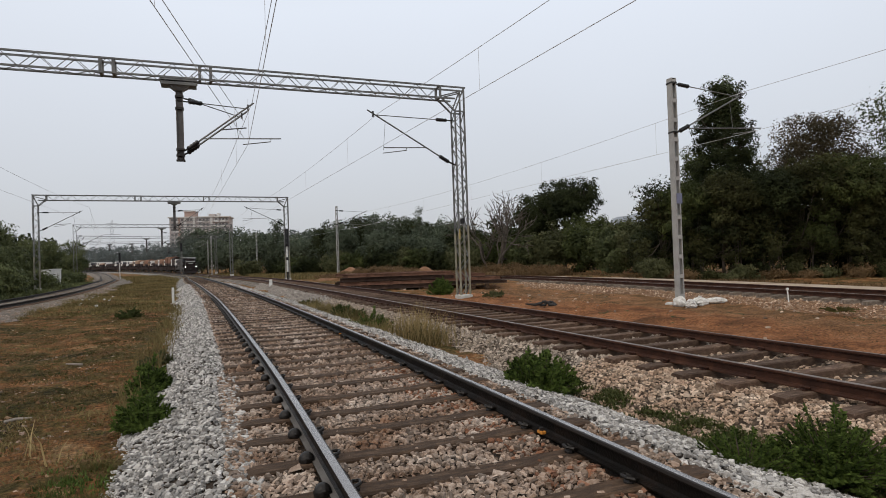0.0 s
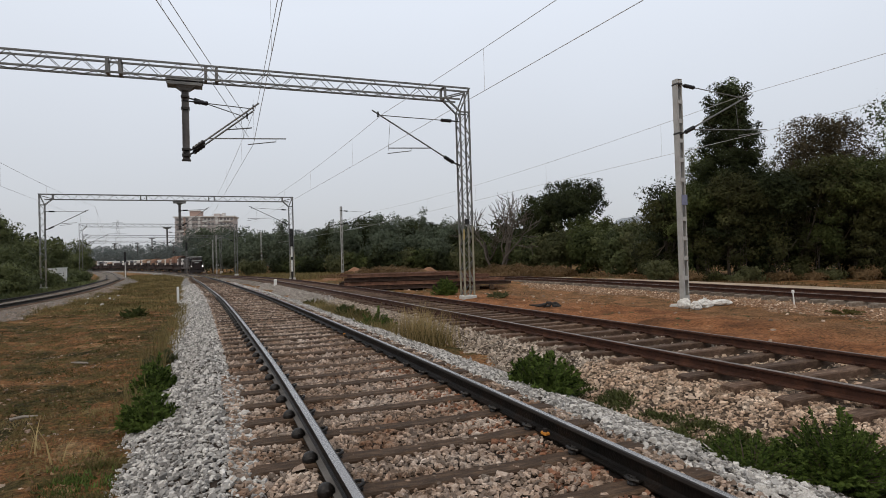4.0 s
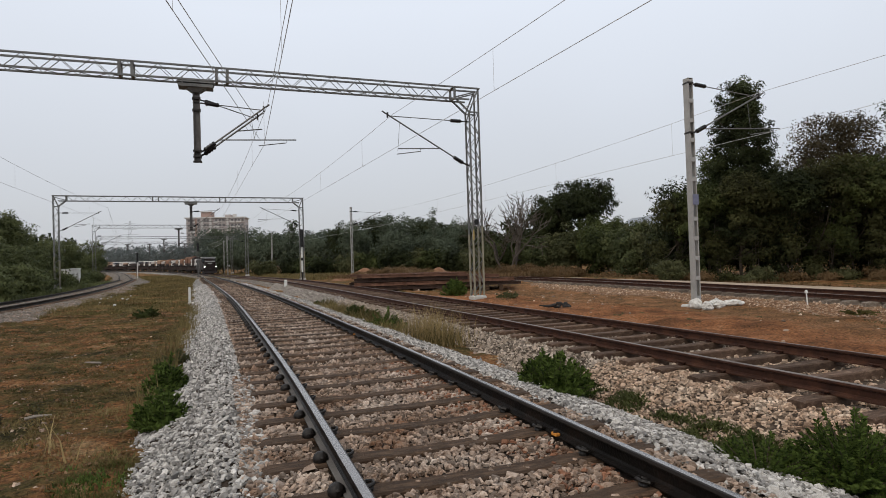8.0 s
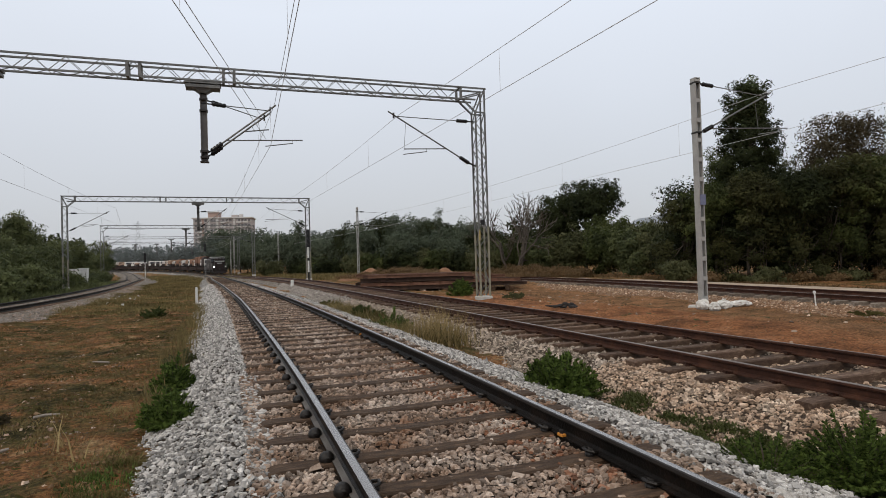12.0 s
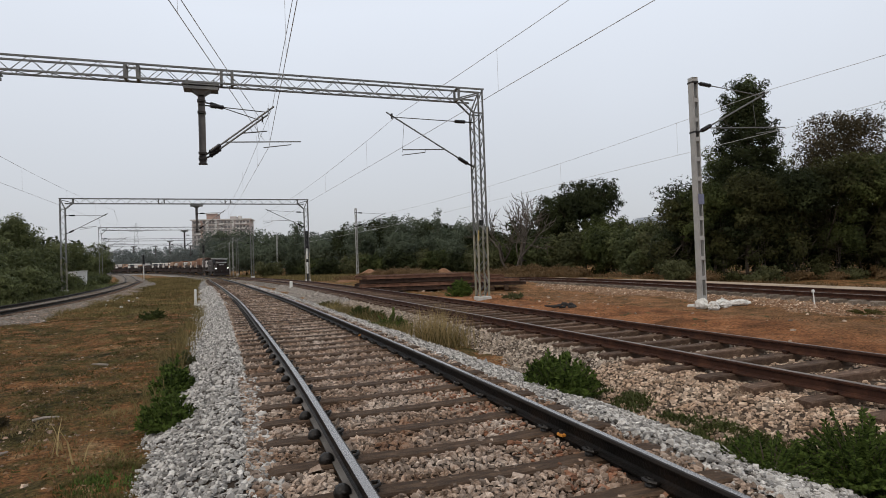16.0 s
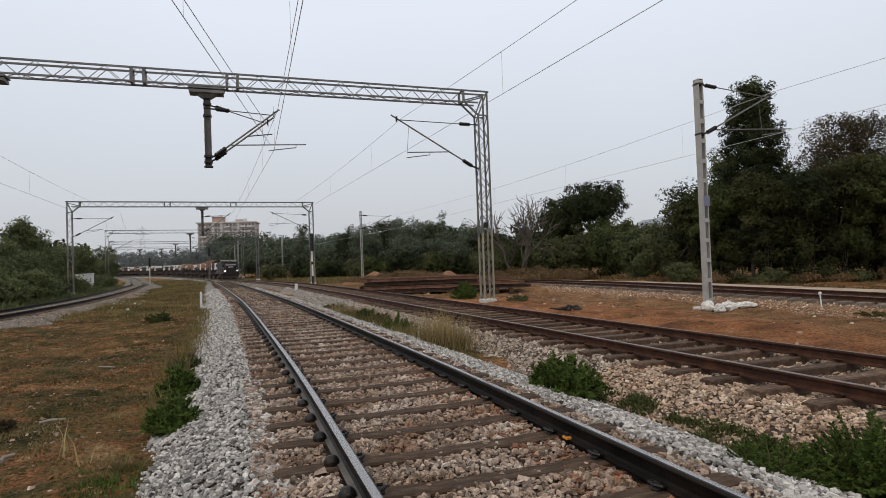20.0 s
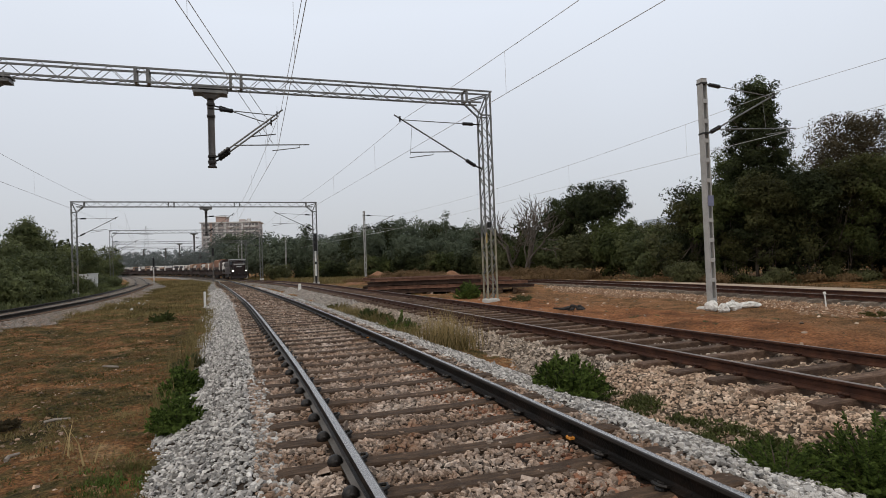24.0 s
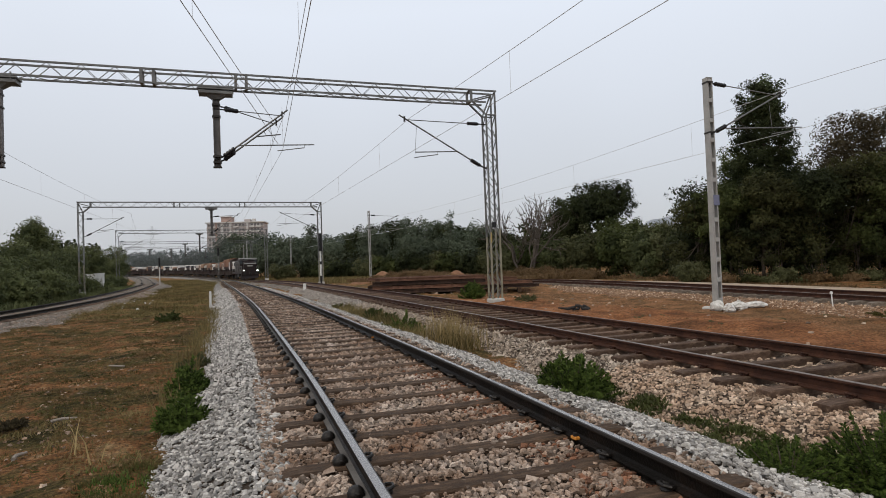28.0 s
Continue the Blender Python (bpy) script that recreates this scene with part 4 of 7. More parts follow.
first = portal(pose(2.06, 23.84, -0.45, 0, 0, FIRST_TURN), 23.8, 8.50, 46, True, "tall grey lattice steel portal spanning the tracks on concrete footings",
       [(-10.28, 5.31, (-10.28, 1, 5.52, 7.32, 2.2, 7.25, 6.05, 3.3)), (-16.62, 5.2, (-16.62, -1, 5.45, 7.50, 2.4, 7.35, 6.0, 3.4))],
       (-0.25, -1, 5.40, 7.20, 3.3, 7.30, 5.88, 2.9), None, splices=(-9.27, -9.62, -12.2, -12.57))
cantilever(first, -10.28, 1, 5.43, 7.52, 2.0, 7.0, 6.43, 2.15, 0.22)
part("junction_box", Geo().block(-0.10, -0.28, 3.05, 0.15, 0.12, 0.22, 0.02), BLACK, first, "small black box strapped to the upright")
part("warning_strip", Geo().box(-0.265, -0.275, 2.45, -0.205, -0.262, 2.85), YELLOW, first, "faded yellow warning strip")
SECOND_TURN = 20.5
portal(pose(-12.6, 61.4, -0.40, 0, 0, SECOND_TURN), 21.5, 8.40, 42, True, "grey lattice steel portal over the tracks before the curve",
       [(-10.4, 5.15, (-10.4, 1, 5.4, 7.0, 2.4, 7.2, 6.0, 3.3))],
       (-0.25, -1, 5.6, 7.1, 3.6, 7.35, 6.1, 4.0), (-21.25, 1, 5.2, 6.87, 3.1, 6.92, 5.75, 2.4), splices=(-7.3, -7.8, -13.2, -13.7))
portal(pose(-30.1, 101.5, -0.45, 0, 0, 27), 22.3, 8.55, 34, False, "distant grey lattice portal over the curve",
       [(-10.5, 5.2, (-10.5, 1, 5.4, 7.3, 2.4, 7.2, 6.0, 3.3))], (-0.25, -1, 5.6, 7.1, 3.2, 7.0, 6.1, 3.4), (-22.05, 1, 5.2, 6.9, 3.2, 6.9, 6.0, 3.4), splices=(-7.5, -8.0))
portal(pose(-45.0, 140.0, -0.30, 0, 0, 29), 27.0, 8.55, 34, False, "distant grey lattice portal over the curve",
       [(-14.35, 5.2, (-14.35, 1, 5.4, 7.3, 2.4, 7.2, 6.0, 3.3))], (-0.25, -1, 5.6, 7.1, 3.6, 7.35, 6.1, 4.0), (-26.75, 1, 5.2, 6.9, 3.2, 6.9, 6.0, 3.4))
portal(pose(-60.0, 172.0, -0.10, 0, 0, 33), 28.0, 8.55, 34, False, "distant grey lattice portal over the curve",
       [(-8.1, 5.2, (-8.1, 1, 5.4, 7.3, 2.4, 7.2, 6.0, 3.3)), (-17.0, 5.2, None), (-22.3, 6.2, None)], None, None)


def mast(m, height, label, arm=None, fine=True, plate=False):
    """Two channels tied by batten plates."""
    root = thing("overhead_line_mast", m, label, "mast", "overhead line masts")
    for sx in (-1, 1):
        g = Geo()
        g.box(sx * 0.10 - 0.006, -0.125, -0.5, sx * 0.10 + 0.006, 0.125, height)
        for sy in (-1, 1):
            g.box(min(sx * 0.10, sx * 0.062), sy * 0.125 - 0.006, -0.5, max(sx * 0.10, sx * 0.062), sy * 0.125 + 0.006, height)
        part("channel", g, PAINTED, root)
    n = int(height / 0.72)
    for k in range(n + 1):
        z = 0.25 + (height - 0.42) * k / n
        for sy in (-1, 1):
            part("batten_plate", Geo().box(-0.098, sy * 0.136 - 0.004, z, 0.098, sy * 0.136 + 0.004, z + 0.14), PAINTED, root)
    part("cap_plate", Geo().box(-0.108, -0.13, height, 0.108, 0.13, height + 0.02), PAINTED, root)
    part("footing", Geo().block(0, 0, -0.45, 0.75, 0.75, 0.53, 0.04), CONCRETE, root, "pale concrete footing")
    if arm:
        cantilever(root, *arm, near=0.14)
        for z in (arm[2], arm[3]):
            part("band", Geo().box(-0.115, -0.145, z - 0.03, 0.115, 0.145, z + 0.03), DARK_STEEL, root)
    if plate:
        part("number_plate", Geo().box(-0.09, -0.156, 3.56, 0.14, -0.146, 3.92), BLUE, root, "small blue enamel plate")
    return root


mast(pose(9.40, 20.6, -0.66, 0, 0, 14), 7.99, "grey battened steel mast standing beside the yard track", (0.15, 1, 6.09, 7.84, 2.85, 7.54, 6.24, 3.75), plate=True)
mast(pose(-8.05, 65.6, -0.75, 0, 0, 22), 8.05, "grey steel mast with an overhead line bracket", (0.15, 1, 6.1, 7.6, 3.1, 7.5, 6.0, 3.7))
mast(pose(-28.6, 112.0, -0.95, 0, 0, 25), 8.2, "grey steel mast before the trees")
mast(pose(-39.8, 121.0, -0.95, 0, 0, 25), 8.2, "grey steel mast before the trees")
mast(pose(-47.5, 133.0 + 9, -0.9, 0, 0, 28), 8.2, "grey steel mast before the trees")


def wire(parent, pts, r, name="wire", n=5):
    part(name, Geo().rod(pts, r, n), WIRE, parent)


def line_of_wires(stops, label, droppers=True, r=0.0085, aside=0.0):
    """A messenger wire sagging between supports, a contact wire below, and droppers; a stop is x, y, messenger z, contact z."""
    root = thing("overhead_wire", pose(*stops[0][:2], 0), label, "overhead wire", "overhead line wires")
    o = Vector((stops[0][0], stops[0][1], 0))
    for a, b in zip(stops, stops[1:]):
        a, b = np.array(a, float), np.array(b, float)
        L = math.hypot(*(b - a)[:2])
        dip = 0.0100 * L * min(1.0, L / 50)
        ts = np.linspace(0, 1, 13)
        rr = r
        mess = [Vector((*(a + (b - a) * t)[:2], a[2] + (b[2] - a[2]) * t - 4 * dip * t * (1 - t))) - o + Vector((aside, 0, 0)) for t in ts]
        con = [Vector((*(a + (b - a) * t)[:2], a[3] + (b[3] - a[3]) * t)) - o for t in ts]
        wire(root, mess, rr, "messenger_wire")
        wire(root, con, rr, "contact_wire")
        if droppers:
            for t in np.arange(4.5 / L, 1.0, 9.0 / L):
                q = a + (b - a) * t
                wire(root, [Vector((q[0], q[1], a[2] + (b[2] - a[2]) * t - 4 * dip * t * (1 - t))) - o, Vector((q[0], q[1], a[3] + (b[3] - a[3]) * t)) - o], rr * 0.55, "dropper", 4)


def local_to_world(x, y, turn, lx):
    return x + lx * math.cos(radians(turn)), y + lx * math.sin(radians(turn))


m1 = local_to_world(2.06, 23.84, FIRST_TURN, -8.1)
m2 = local_to_world(-12.6, 61.4, SECOND_TURN, -7.9)
m3 = local_to_world(-30.1, 101.5, 27, -8.1)
m4 = local_to_world(-45.0, 140.0, 29, -12.0)
m5 = local_to_world(-60.0, 172.0, 33, -12)
line_of_wires([(6.5, -18.0, 7.0, 5.55), (*m1, 6.95, 5.5), (*m2, 6.85, 5.5), (*m3, 6.75, 5.5), (*m4, 6.9, 5.6), (*m5, 7.0, 5.5), (-120, 262, 8.3, 6.8)], "thin catenary and contact wires over the main track", aside=0.17)
line_of_wires([(-1.05, -12.0, 5.95, 5.55), (m1[0] - 0.18, m1[1] + 0.1, 6.35, 5.75)], "second pair of thin wires drawn across to the main track")
p1 = local_to_world(2.06, 23.84, FIRST_TURN, -3.3)
p2 = local_to_world(-12.6, 61.4, SECOND_TURN, -3.6)
p3 = local_to_world(-30.1, 101.5, 27, -3.2)
p4 = local_to_world(-45.0, 140.0, 29, -3.6)
line_of_wires([(13.5, -14.0, 6.8, 5.6), (*p1, 6.9, 5.58), (*p2, 6.9, 5.5), (*p3, 6.6, 5.6), (*p4, 6.9, 5.7), (-71, 182, 7.4, 5.9)], "thin catenary and contact wires over the passing track")
y1 = local_to_world(9.40, 20.6, 14, 3.2)
y2 = local_to_world(-8.05, 65.6, 22, 3.2)
line_of_wires([(22.5, -17.0, 6.4, 5.5), (*y1, 7.05, 5.5), (*y2, 6.75, 5.2), (-26.0, 113.5, 6.6, 5.2)], "thin catenary and contact wires over the yard track")
l1 = local_to_world(2.06, 23.84, FIRST_TURN, -19.15)
l2 = local_to_world(-12.6, 61.4, SECOND_TURN, -17.4)
l3 = local_to_world(-30.1, 101.5, 27, -18.9)
line_of_wires([(-8.0, -14.0, 7.0, 5.55), (*l1, 6.95, 5.5), (*l2, 6.95, 5.5), (*l3, 6.45, 5.5), (-82, 160, 6.9, 5.5)], "thin catenary and contact wires over the loop track")


# ---- signals and markers ----
def signal(x, y, z, height, bands, label, head_h=1.6, turn=20.0, r=0.085, paint=None):
    root = thing("signal", pose(x, y, z, 0, 0, turn), label, "signal", "railway signals")
    stripes = [(0, 1, paint or WHITE)] if bands == 1 else [(0, 0.30, BLACK), (0.30, 0.62, WHITE), (0.62, 0.70, BLACK), (0.70, 1, WHITE)]
    for f0, f1, mat in stripes:
        part("post_band", Geo().rod([(0, 0, height * f0), (0, 0, height * f1)], r, 10), mat, root, smooth=False)
    part("base", Geo().block(0, 0, -0.4, 0.5, 0.5, 0.5, 0.03), CONCRETE, root)
    head = Geo().block(0, -0.12, height, 0.30, 0.24, head_h, 0.04)
    part("signal_head", head, BLACK, root, "black signal head")
    part("backboard", Geo().box(-0.17, 0.005, height - 0.04, 0.17, 0.03, height + head_h + 0.05), BLACK, root)
    for k in range(3):
        c = height + head_h * (0.2 + 0.3 * k)
        part("lamp_hood", Geo().rod([(0, -0.24, c), (0, -0.44, c + 0.0)], 0.11, 10), BLACK, root)
    for k in range(int(height / 0.4)):
        part("ladder_rung", Geo().bar((-0.17, 0.22, 0.3 + 0.4 * k), (0.17, 0.22, 0.3 + 0.4 * k), 0.025), GALV, root)
    for sx in (-1, 1):
        part("ladder_rail", Geo().bar((sx * 0.17, 0.22, 0), (sx * 0.17, 0.22, height + 0.5), 0.035), GALV, root)
    return root


signal(-11.9, 57.8, -0.55, 3.45, 3, "black signal head on a black and white banded post", 1.65)
signal(-55.5, 116.5, -0.85, 3.4, 1, "small black signal on a white post on the grass", 1.8, 28, 0.06)
signal(-38.3, 101.5, -0.85, 4.8, 1, "slim signal post beside the main track", 1.3, 25, 0.05, GALV)


def stub_post(x, y, z, h, label, w=0.16, cap=False):
    root = thing("marker_post", pose(x, y, z, random.uniform(-3, 3), random.uniform(-3, 3), random.uniform(0, 40)), label, "marker post", "white marker posts")
    part("post", Geo().block(0, 0, -0.2, w, w, h + 0.2, 0.02), WHITE, root)
    if cap:
        part("cap", Geo().block(0, 0, h, w * 2.2, w * 1.4, w * 1.8, 0.02), WHITE, root)
    part("mud_collar", Geo().block(0, 0, -0.1, w + 0.02, w + 0.02, 0.16, 0.01), STONE_TAN, root)


stub_post(-11.7, 29.8, -0.58, 0.86, "short leaning white marker post in the grass", 0.11)
stub_post(-10.0, 42.7, -0.45, 0.62, "short white marker stone on the ballast", 0.2)
stub_post(11.45, 17.65, -0.50, 0.42, "small white marker post with a square head", 0.045, True)


# ---- plants ----
def leaf_cloud(centres, radii, per, size, rng, flat=0.8, up=0.35, oval=False, core=None):
    """Pointed leaves that shingle the outside of clumps; verts and faces."""
    n = len(centres) * per
    c = np.repeat(centres, per, 0)
    r = np.repeat(radii, per)
    d = rng.normal(size=(n, 3))
    d /= np.linalg.norm(d, axis=1, keepdims=True)
    p = c + d * (r * rng.uniform(0.35, 1.0, n) ** 0.6)[:, None] * np.array([1, 1, flat])
    out = d + np.array([0, 0, up])
    if core is not None:
        away = c - core
        out = out + 0.7 * away / (np.linalg.norm(away, axis=1, keepdims=True) + 1e-6)
    out /= np.linalg.norm(out, axis=1, keepdims=True) + 1e-9
    t = rng.normal(size=(n, 3))
    t -= out * (t * out).sum(1, keepdims=True) * 0.75
    t[:, 2] -= 0.35
    t /= np.linalg.norm(t, axis=1, keepdims=True)
    s = np.cross(t, out + rng.normal(size=(n, 3)) * 0.38)
    s /= np.linalg.norm(s, axis=1, keepdims=True) + 1e-9
    L = size * rng.uniform(0.6, 1.4, n)[:, None]
    if oval:
        v = np.stack([p, p + t * L * 0.5 + s * L * 0.24, p + t * L, p + t * L * 0.5 - s * L * 0.24], 1).reshape(-1, 3)
        return v, np.arange(4 * n).reshape(-1, 4)
    v = np.stack([p - s * L * 0.28, p + s * L * 0.28, p + t * L], 1).reshape(-1, 3)
    return v, np.arange(3 * n).reshape(-1, 3)


def crown_clumps(blobs, spacing, rng):
    """Clump centres in the outer part of a few ellipsoids (centre, radii), uneven, with gaps."""
    cs, rs = [], []
    for (cx, cy, cz), (rx, ry, rz) in blobs:
        area = 4 * math.pi * ((rx * ry) ** 1.6 / 3 + (rx * rz) ** 1.6 / 3 + (ry * rz) ** 1.6 / 3) ** (1 / 1.6)
        n = max(6, int(area / spacing ** 2))
        d = rng.normal(size=(n, 3))
        d /= np.linalg.norm(d, axis=1, keepdims=True)
        k = np.where(rng.random(n) < 0.12, rng.uniform(1.05, 1.3, n), rng.uniform(0.5, 1.06, n) ** 0.7)
        cs.append(np.array([cx, cy, cz]) + d * k[:, None] * np.array([rx, ry, rz]))
        rs.append(spacing * rng.uniform(0.45, 0.95, n))
    return np.concatenate(cs), np.concatenate(rs)


def tree(x, y, height, wide, mat, label, seed, leaf=0.2, spacing=0.9, per=90, trunk=0.2, low=0.25, form="round", name="tree", group="trees"):
    """Tapered trunk and limbs, and a crown of clumps of leaves; its origin is on the ground."""
    rng = np.random.default_rng(seed)
    z = float(ground_height(np.array(x), np.array(y))) - 0.05
    root = thing(name, pose(x, y, z, 0, 0, 0), label, "tree" if name == "tree" else "shrub", group)
    blobs = []
    if form == "round":
        for k in range(5):
            a = rng.uniform(0, 6.28)
            q = rng.uniform(0.15, 0.5) * wide
            h = height * rng.uniform(low + 0.2, 0.80)
            blobs.append(((q * math.cos(a), q * math.sin(a), h), (wide * rng.uniform(0.42, 0.6), wide * rng.uniform(0.42, 0.6), height * rng.uniform(0.16, 0.24))))
        blobs.append(((0, 0, height * 0.78), (wide * 0.55, wide * 0.55, height * 0.22)))
    elif form == "tall":
        for k in range(7):
            f = (k + 0.5) / 7
            w = wide * (0.95 - 0.58 * f) * rng.uniform(0.85, 1.15)
            blobs.append(((rng.normal() * wide * 0.14, rng.normal() * wide * 0.14, height * (low + (0.95 - low) * f)), (w, w, height * 0.12)))
    elif form == "flat":
        for k in range(9):
            a = 6.283 * k / 9 + rng.uniform(-0.3, 0.3)
            q = rng.uniform(0.35, 0.75) * wide
            blobs.append(((q * math.cos(a), q * math.sin(a), height * rng.uniform(0.66, 0.86)), (wide * 0.42, wide * 0.42, height * rng.uniform(0.10, 0.16))))
        blobs.append(((0, 0, height * 0.84), (wide * 0.6, wide * 0.6, height * 0.14)))
        blobs.append(((0, 0, height * 0.55), (wide * 0.55, wide * 0.55, height * 0.2)))
    elif form == "canopy":
        for k in range(7):
            a = rng.uniform(0, 6.28)
            q = rng.uniform(0.1, 0.6) * wide
            blobs.append(((q * math.cos(a), q * math.sin(a) - 0.15 * wide, height * rng.uniform(0.70, 0.88)), (wide * rng.uniform(0.38, 0.55), wide * rng.uniform(0.38, 0.55), height * rng.uniform(0.10, 0.16))))
        for k in range(4):
            blobs.append(((rng.uniform(-0.7, 0.7) * wide, rng.uniform(-0.6, 0.1) * wide, height * rng.uniform(0.50, 0.66)), (wide * rng.uniform(0.22, 0.34), wide * rng.uniform(0.2, 0.3), height * rng.uniform(0.07, 0.13))))
        for k in range(6):
            blobs.append(((rng.uniform(-0.8, 0.8) * wide, rng.uniform(-0.5, 0.4) * wide, height * rng.uniform(0.2, 0.4)), (wide * rng.uniform(0.10, 0.18), wide * rng.uniform(0.10, 0.18), height * rng.uniform(0.10, 0.2))))
    elif form == "cone":
        for k in range(6):
            f = (k + 0.5) / 6
            blobs.append(((0, 0, height * (low + (0.97 - low) * f)), (wide * (1.05 - 0.85 * f), wide * (1.05 - 0.85 * f), height * 0.11)))
    else:
        for k in range(6):
            a = rng.uniform(0, 6.28)
            q = rng.uniform(0.0, 0.65) * wide
            blobs.append(((q * math.cos(a), q * math.sin(a), height * rng.uniform(0.30, 0.62)), (wide * rng.uniform(0.4, 0.62), wide * rng.uniform(0.4, 0.62), height * rng.uniform(0.26, 0.40))))
    g = Geo()
    bend = [Vector((rng.normal() * 0.05 * height * f, rng.normal() * 0.05 * height * f, height * 0.72 * f)) for f in (0, 0.25, 0.5, 0.75, 1.0)]
    g.rod(bend, [trunk, trunk * 0.8, trunk * 0.62, trunk * 0.42, trunk * 0.15], 8)
    part("trunk", g, BARK, root, smooth=True)
    limbs = Geo()
    for (bx, by, bz), _ in blobs:
        a = bend[1] + (bend[3] - bend[1]) * rng.uniform(0, 0.9)
        b = Vector((bx, by, bz))
        mid = (a + b) / 2 + Vector((0, 0, -0.06 * height))
        limbs.rod([a, mid, b], [trunk * 0.4, trunk * 0.26, trunk * 0.08], 6)
        for k in range(3):
            e = b + Vector(rng.normal(size=3)) * wide * 0.22
            limbs.rod([mid + (b - mid) * 0.5, e], [trunk * 0.14, trunk * 0.04], 5)
    part("limb_spread", limbs, BARK, root, smooth=True)
    c, r = crown_clumps(blobs, spacing, rng)
    keep = c[:, 2] > 0.1
    v, f = leaf_cloud(c[keep], r[keep], max(14, int(per * (0.52 if y < 60 else 0.4))), leaf * 1.2, rng, core=np.array([0, 0, height * 0.5]))
    part("crown", np_mesh("crown", v, f, mat), None, root)
    return root


def bare_shrub(x, y, height, wide, seed, label):
    """Fine branching twigs without leaves."""
    rng = np.random.default_rng(seed)
    z = float(ground_height(np.array(x), np.array(y))) - 0.05
    root = thing("bare_shrub", pose(x, y, z), label, "shrub", "trees")
    stem, twigs = Geo(), Geo()

    def grow(p, d, length, r, depth):
        q = p + d * length
        (stem if depth < 2 else twigs).rod([p, (p + q) / 2 + Vector(rng.normal(size=3)) * length * 0.08, q], [r, r * 0.85, r * 0.66], 5 if depth < 2 else 3)
        if depth < 4:
            for _ in range(3 if depth < 3 else 2):
                e = (d + Vector(rng.normal(size=3)) * 0.45 + Vector((0, 0, 0.1))).normalized()
                grow(p + d * length * rng.uniform(0.5, 1.0), e, length * 0.72, max(r * 0.62, 0.026), depth + 1)
    for k in range(4):
        a = rng.uniform(0, 6.28)
        grow(Vector((0.2 * math.cos(a), 0.2 * math.sin(a), 0)), Vector((math.cos(a) * wide / height, math.sin(a) * wide / height, 1)).normalized(), height * 0.31, 0.12, 0)
    part("stem", stem, TWIG, root)
    part("twig_spray", twigs, TWIG, root)
    tips = np.array(twigs.v)[::9]
    tips = tips[rng.random(len(tips)) < 0.3]
    v, f = leaf_cloud(tips, np.full(len(tips), 0.16), 5, 0.16, rng)
    part("last_leaves", np_mesh("last_leaves", v, f, LEAF_BROWN), None, root, "few withered leaves")


def blades(places, height, rng, wide=0.012, lean=0.45, per=10, spread=0.06):
    """Grass tufts: narrow bent blades of two faces each."""
    n = len(places) * per
    p = np.repeat(places, per, 0) + np.concatenate([rng.normal(size=(n, 2)) * spread, np.zeros((n, 1))], 1)
    a = rng.uniform(0, 6.283, n)
    d = np.stack([np.cos(a), np.sin(a), np.zeros(n)], 1)
    s = np.stack([-d[:, 1], d[:, 0], d[:, 2]], 1)
    h = height * rng.uniform(0.45, 1.25, n)[:, None]
    l = (lean * rng.uniform(0.2, 1.3, n))[:, None]
    up = np.array([0, 0, 1.0])
    if height < 0.2:
        w = wide * 1.6 * rng.uniform(0.6, 1.4, n)[:, None]
        v = np.stack([p - s * w, p + s * w, p + up * h + d * h * l], 1).reshape(-1, 3)
        return v, np.arange(3 * n).reshape(-1, 3)
    w = wide * rng.uniform(0.6, 1.4, n)[:, None]
    m = p + up * h * 0.6 + d * h * l * 0.35
    t = p + up * h + d * h * l
    v = np.stack([p - s * w, p + s * w, m + s * w * 0.7, m - s * w * 0.7, t + s * w * 0.1, t - s * w * 0.1], 1).reshape(-1, 3)
    k = 6 * np.arange(n)[:, None]
    f = np.concatenate([k + np.array([0, 1, 2, 3]), k + np.array([3, 2, 4, 5])], 0)
    return v, f


def grass(name, places, height, mat, seed, label, **kw):
    rng = np.random.default_rng(seed)
    v, f = blades(places, height, rng, **kw)
    return tagged(new(name, np_mesh(name, v, f, mat)), label, "grass", kind="stuff")


def on_ground(x, y, lift=-0.02):
    return np.stack([x, y, ground_height(x, y) + lift], -1)


def on_bank(x, y, lift=0.0):
    """Places on the ground or on the banks of the two near tracks, whichever is higher."""
    z = ground_height(x, y)
    for path, bank in ((MAIN, "main"), (PASS, "pass")):
        o = path.near(x, y)[1]
        z = np.maximum(z, path.z + sag(y) + bank_height(bank, o))
    return np.stack([x, y, z + lift], -1)


def region(rng, n, x0, x1, y0, y1, slant=0.0):
    """Places in a strip that leans with the tracks."""
    y = rng.uniform(y0, y1, n)
    return rng.uniform(x0, x1, n) - slant * y, y


def seen_at(side, depth):
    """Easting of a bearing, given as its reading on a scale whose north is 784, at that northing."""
    return depth * (side - 784) / 1055


rng_t = np.random.default_rng(77)
LEAF_THICKET = leaf_shade("olive_brown_leaves", (0.026, 0.028, 0.011), (0.112, 0.113, 0.043))
LEAF_SPRIG = leaf_shade("pale_young_leaves", (0.05, 0.07, 0.03), (0.16, 0.19, 0.09))
LEAF_RUSSET = leaf_shade("russet_leaves", (0.11, 0.072, 0.036), (0.24, 0.155, 0.080))
# big trees beyond the yard track
tree(seen_at(1368, 38), 38, 12.5, 3.0, LEAF_DARK, "tall dark tree wrapped in creepers", 101, 0.125, 0.62, 170, 0.28, 0.18, "tall")
tree(seen_at(1240, 38.6), 38.6, 6.5, 1.7, LEAF_DARK, "small dark tree with spreading leafy branches", 108, 0.17, 1.0, 62, 0.10, 0.3, "flat")
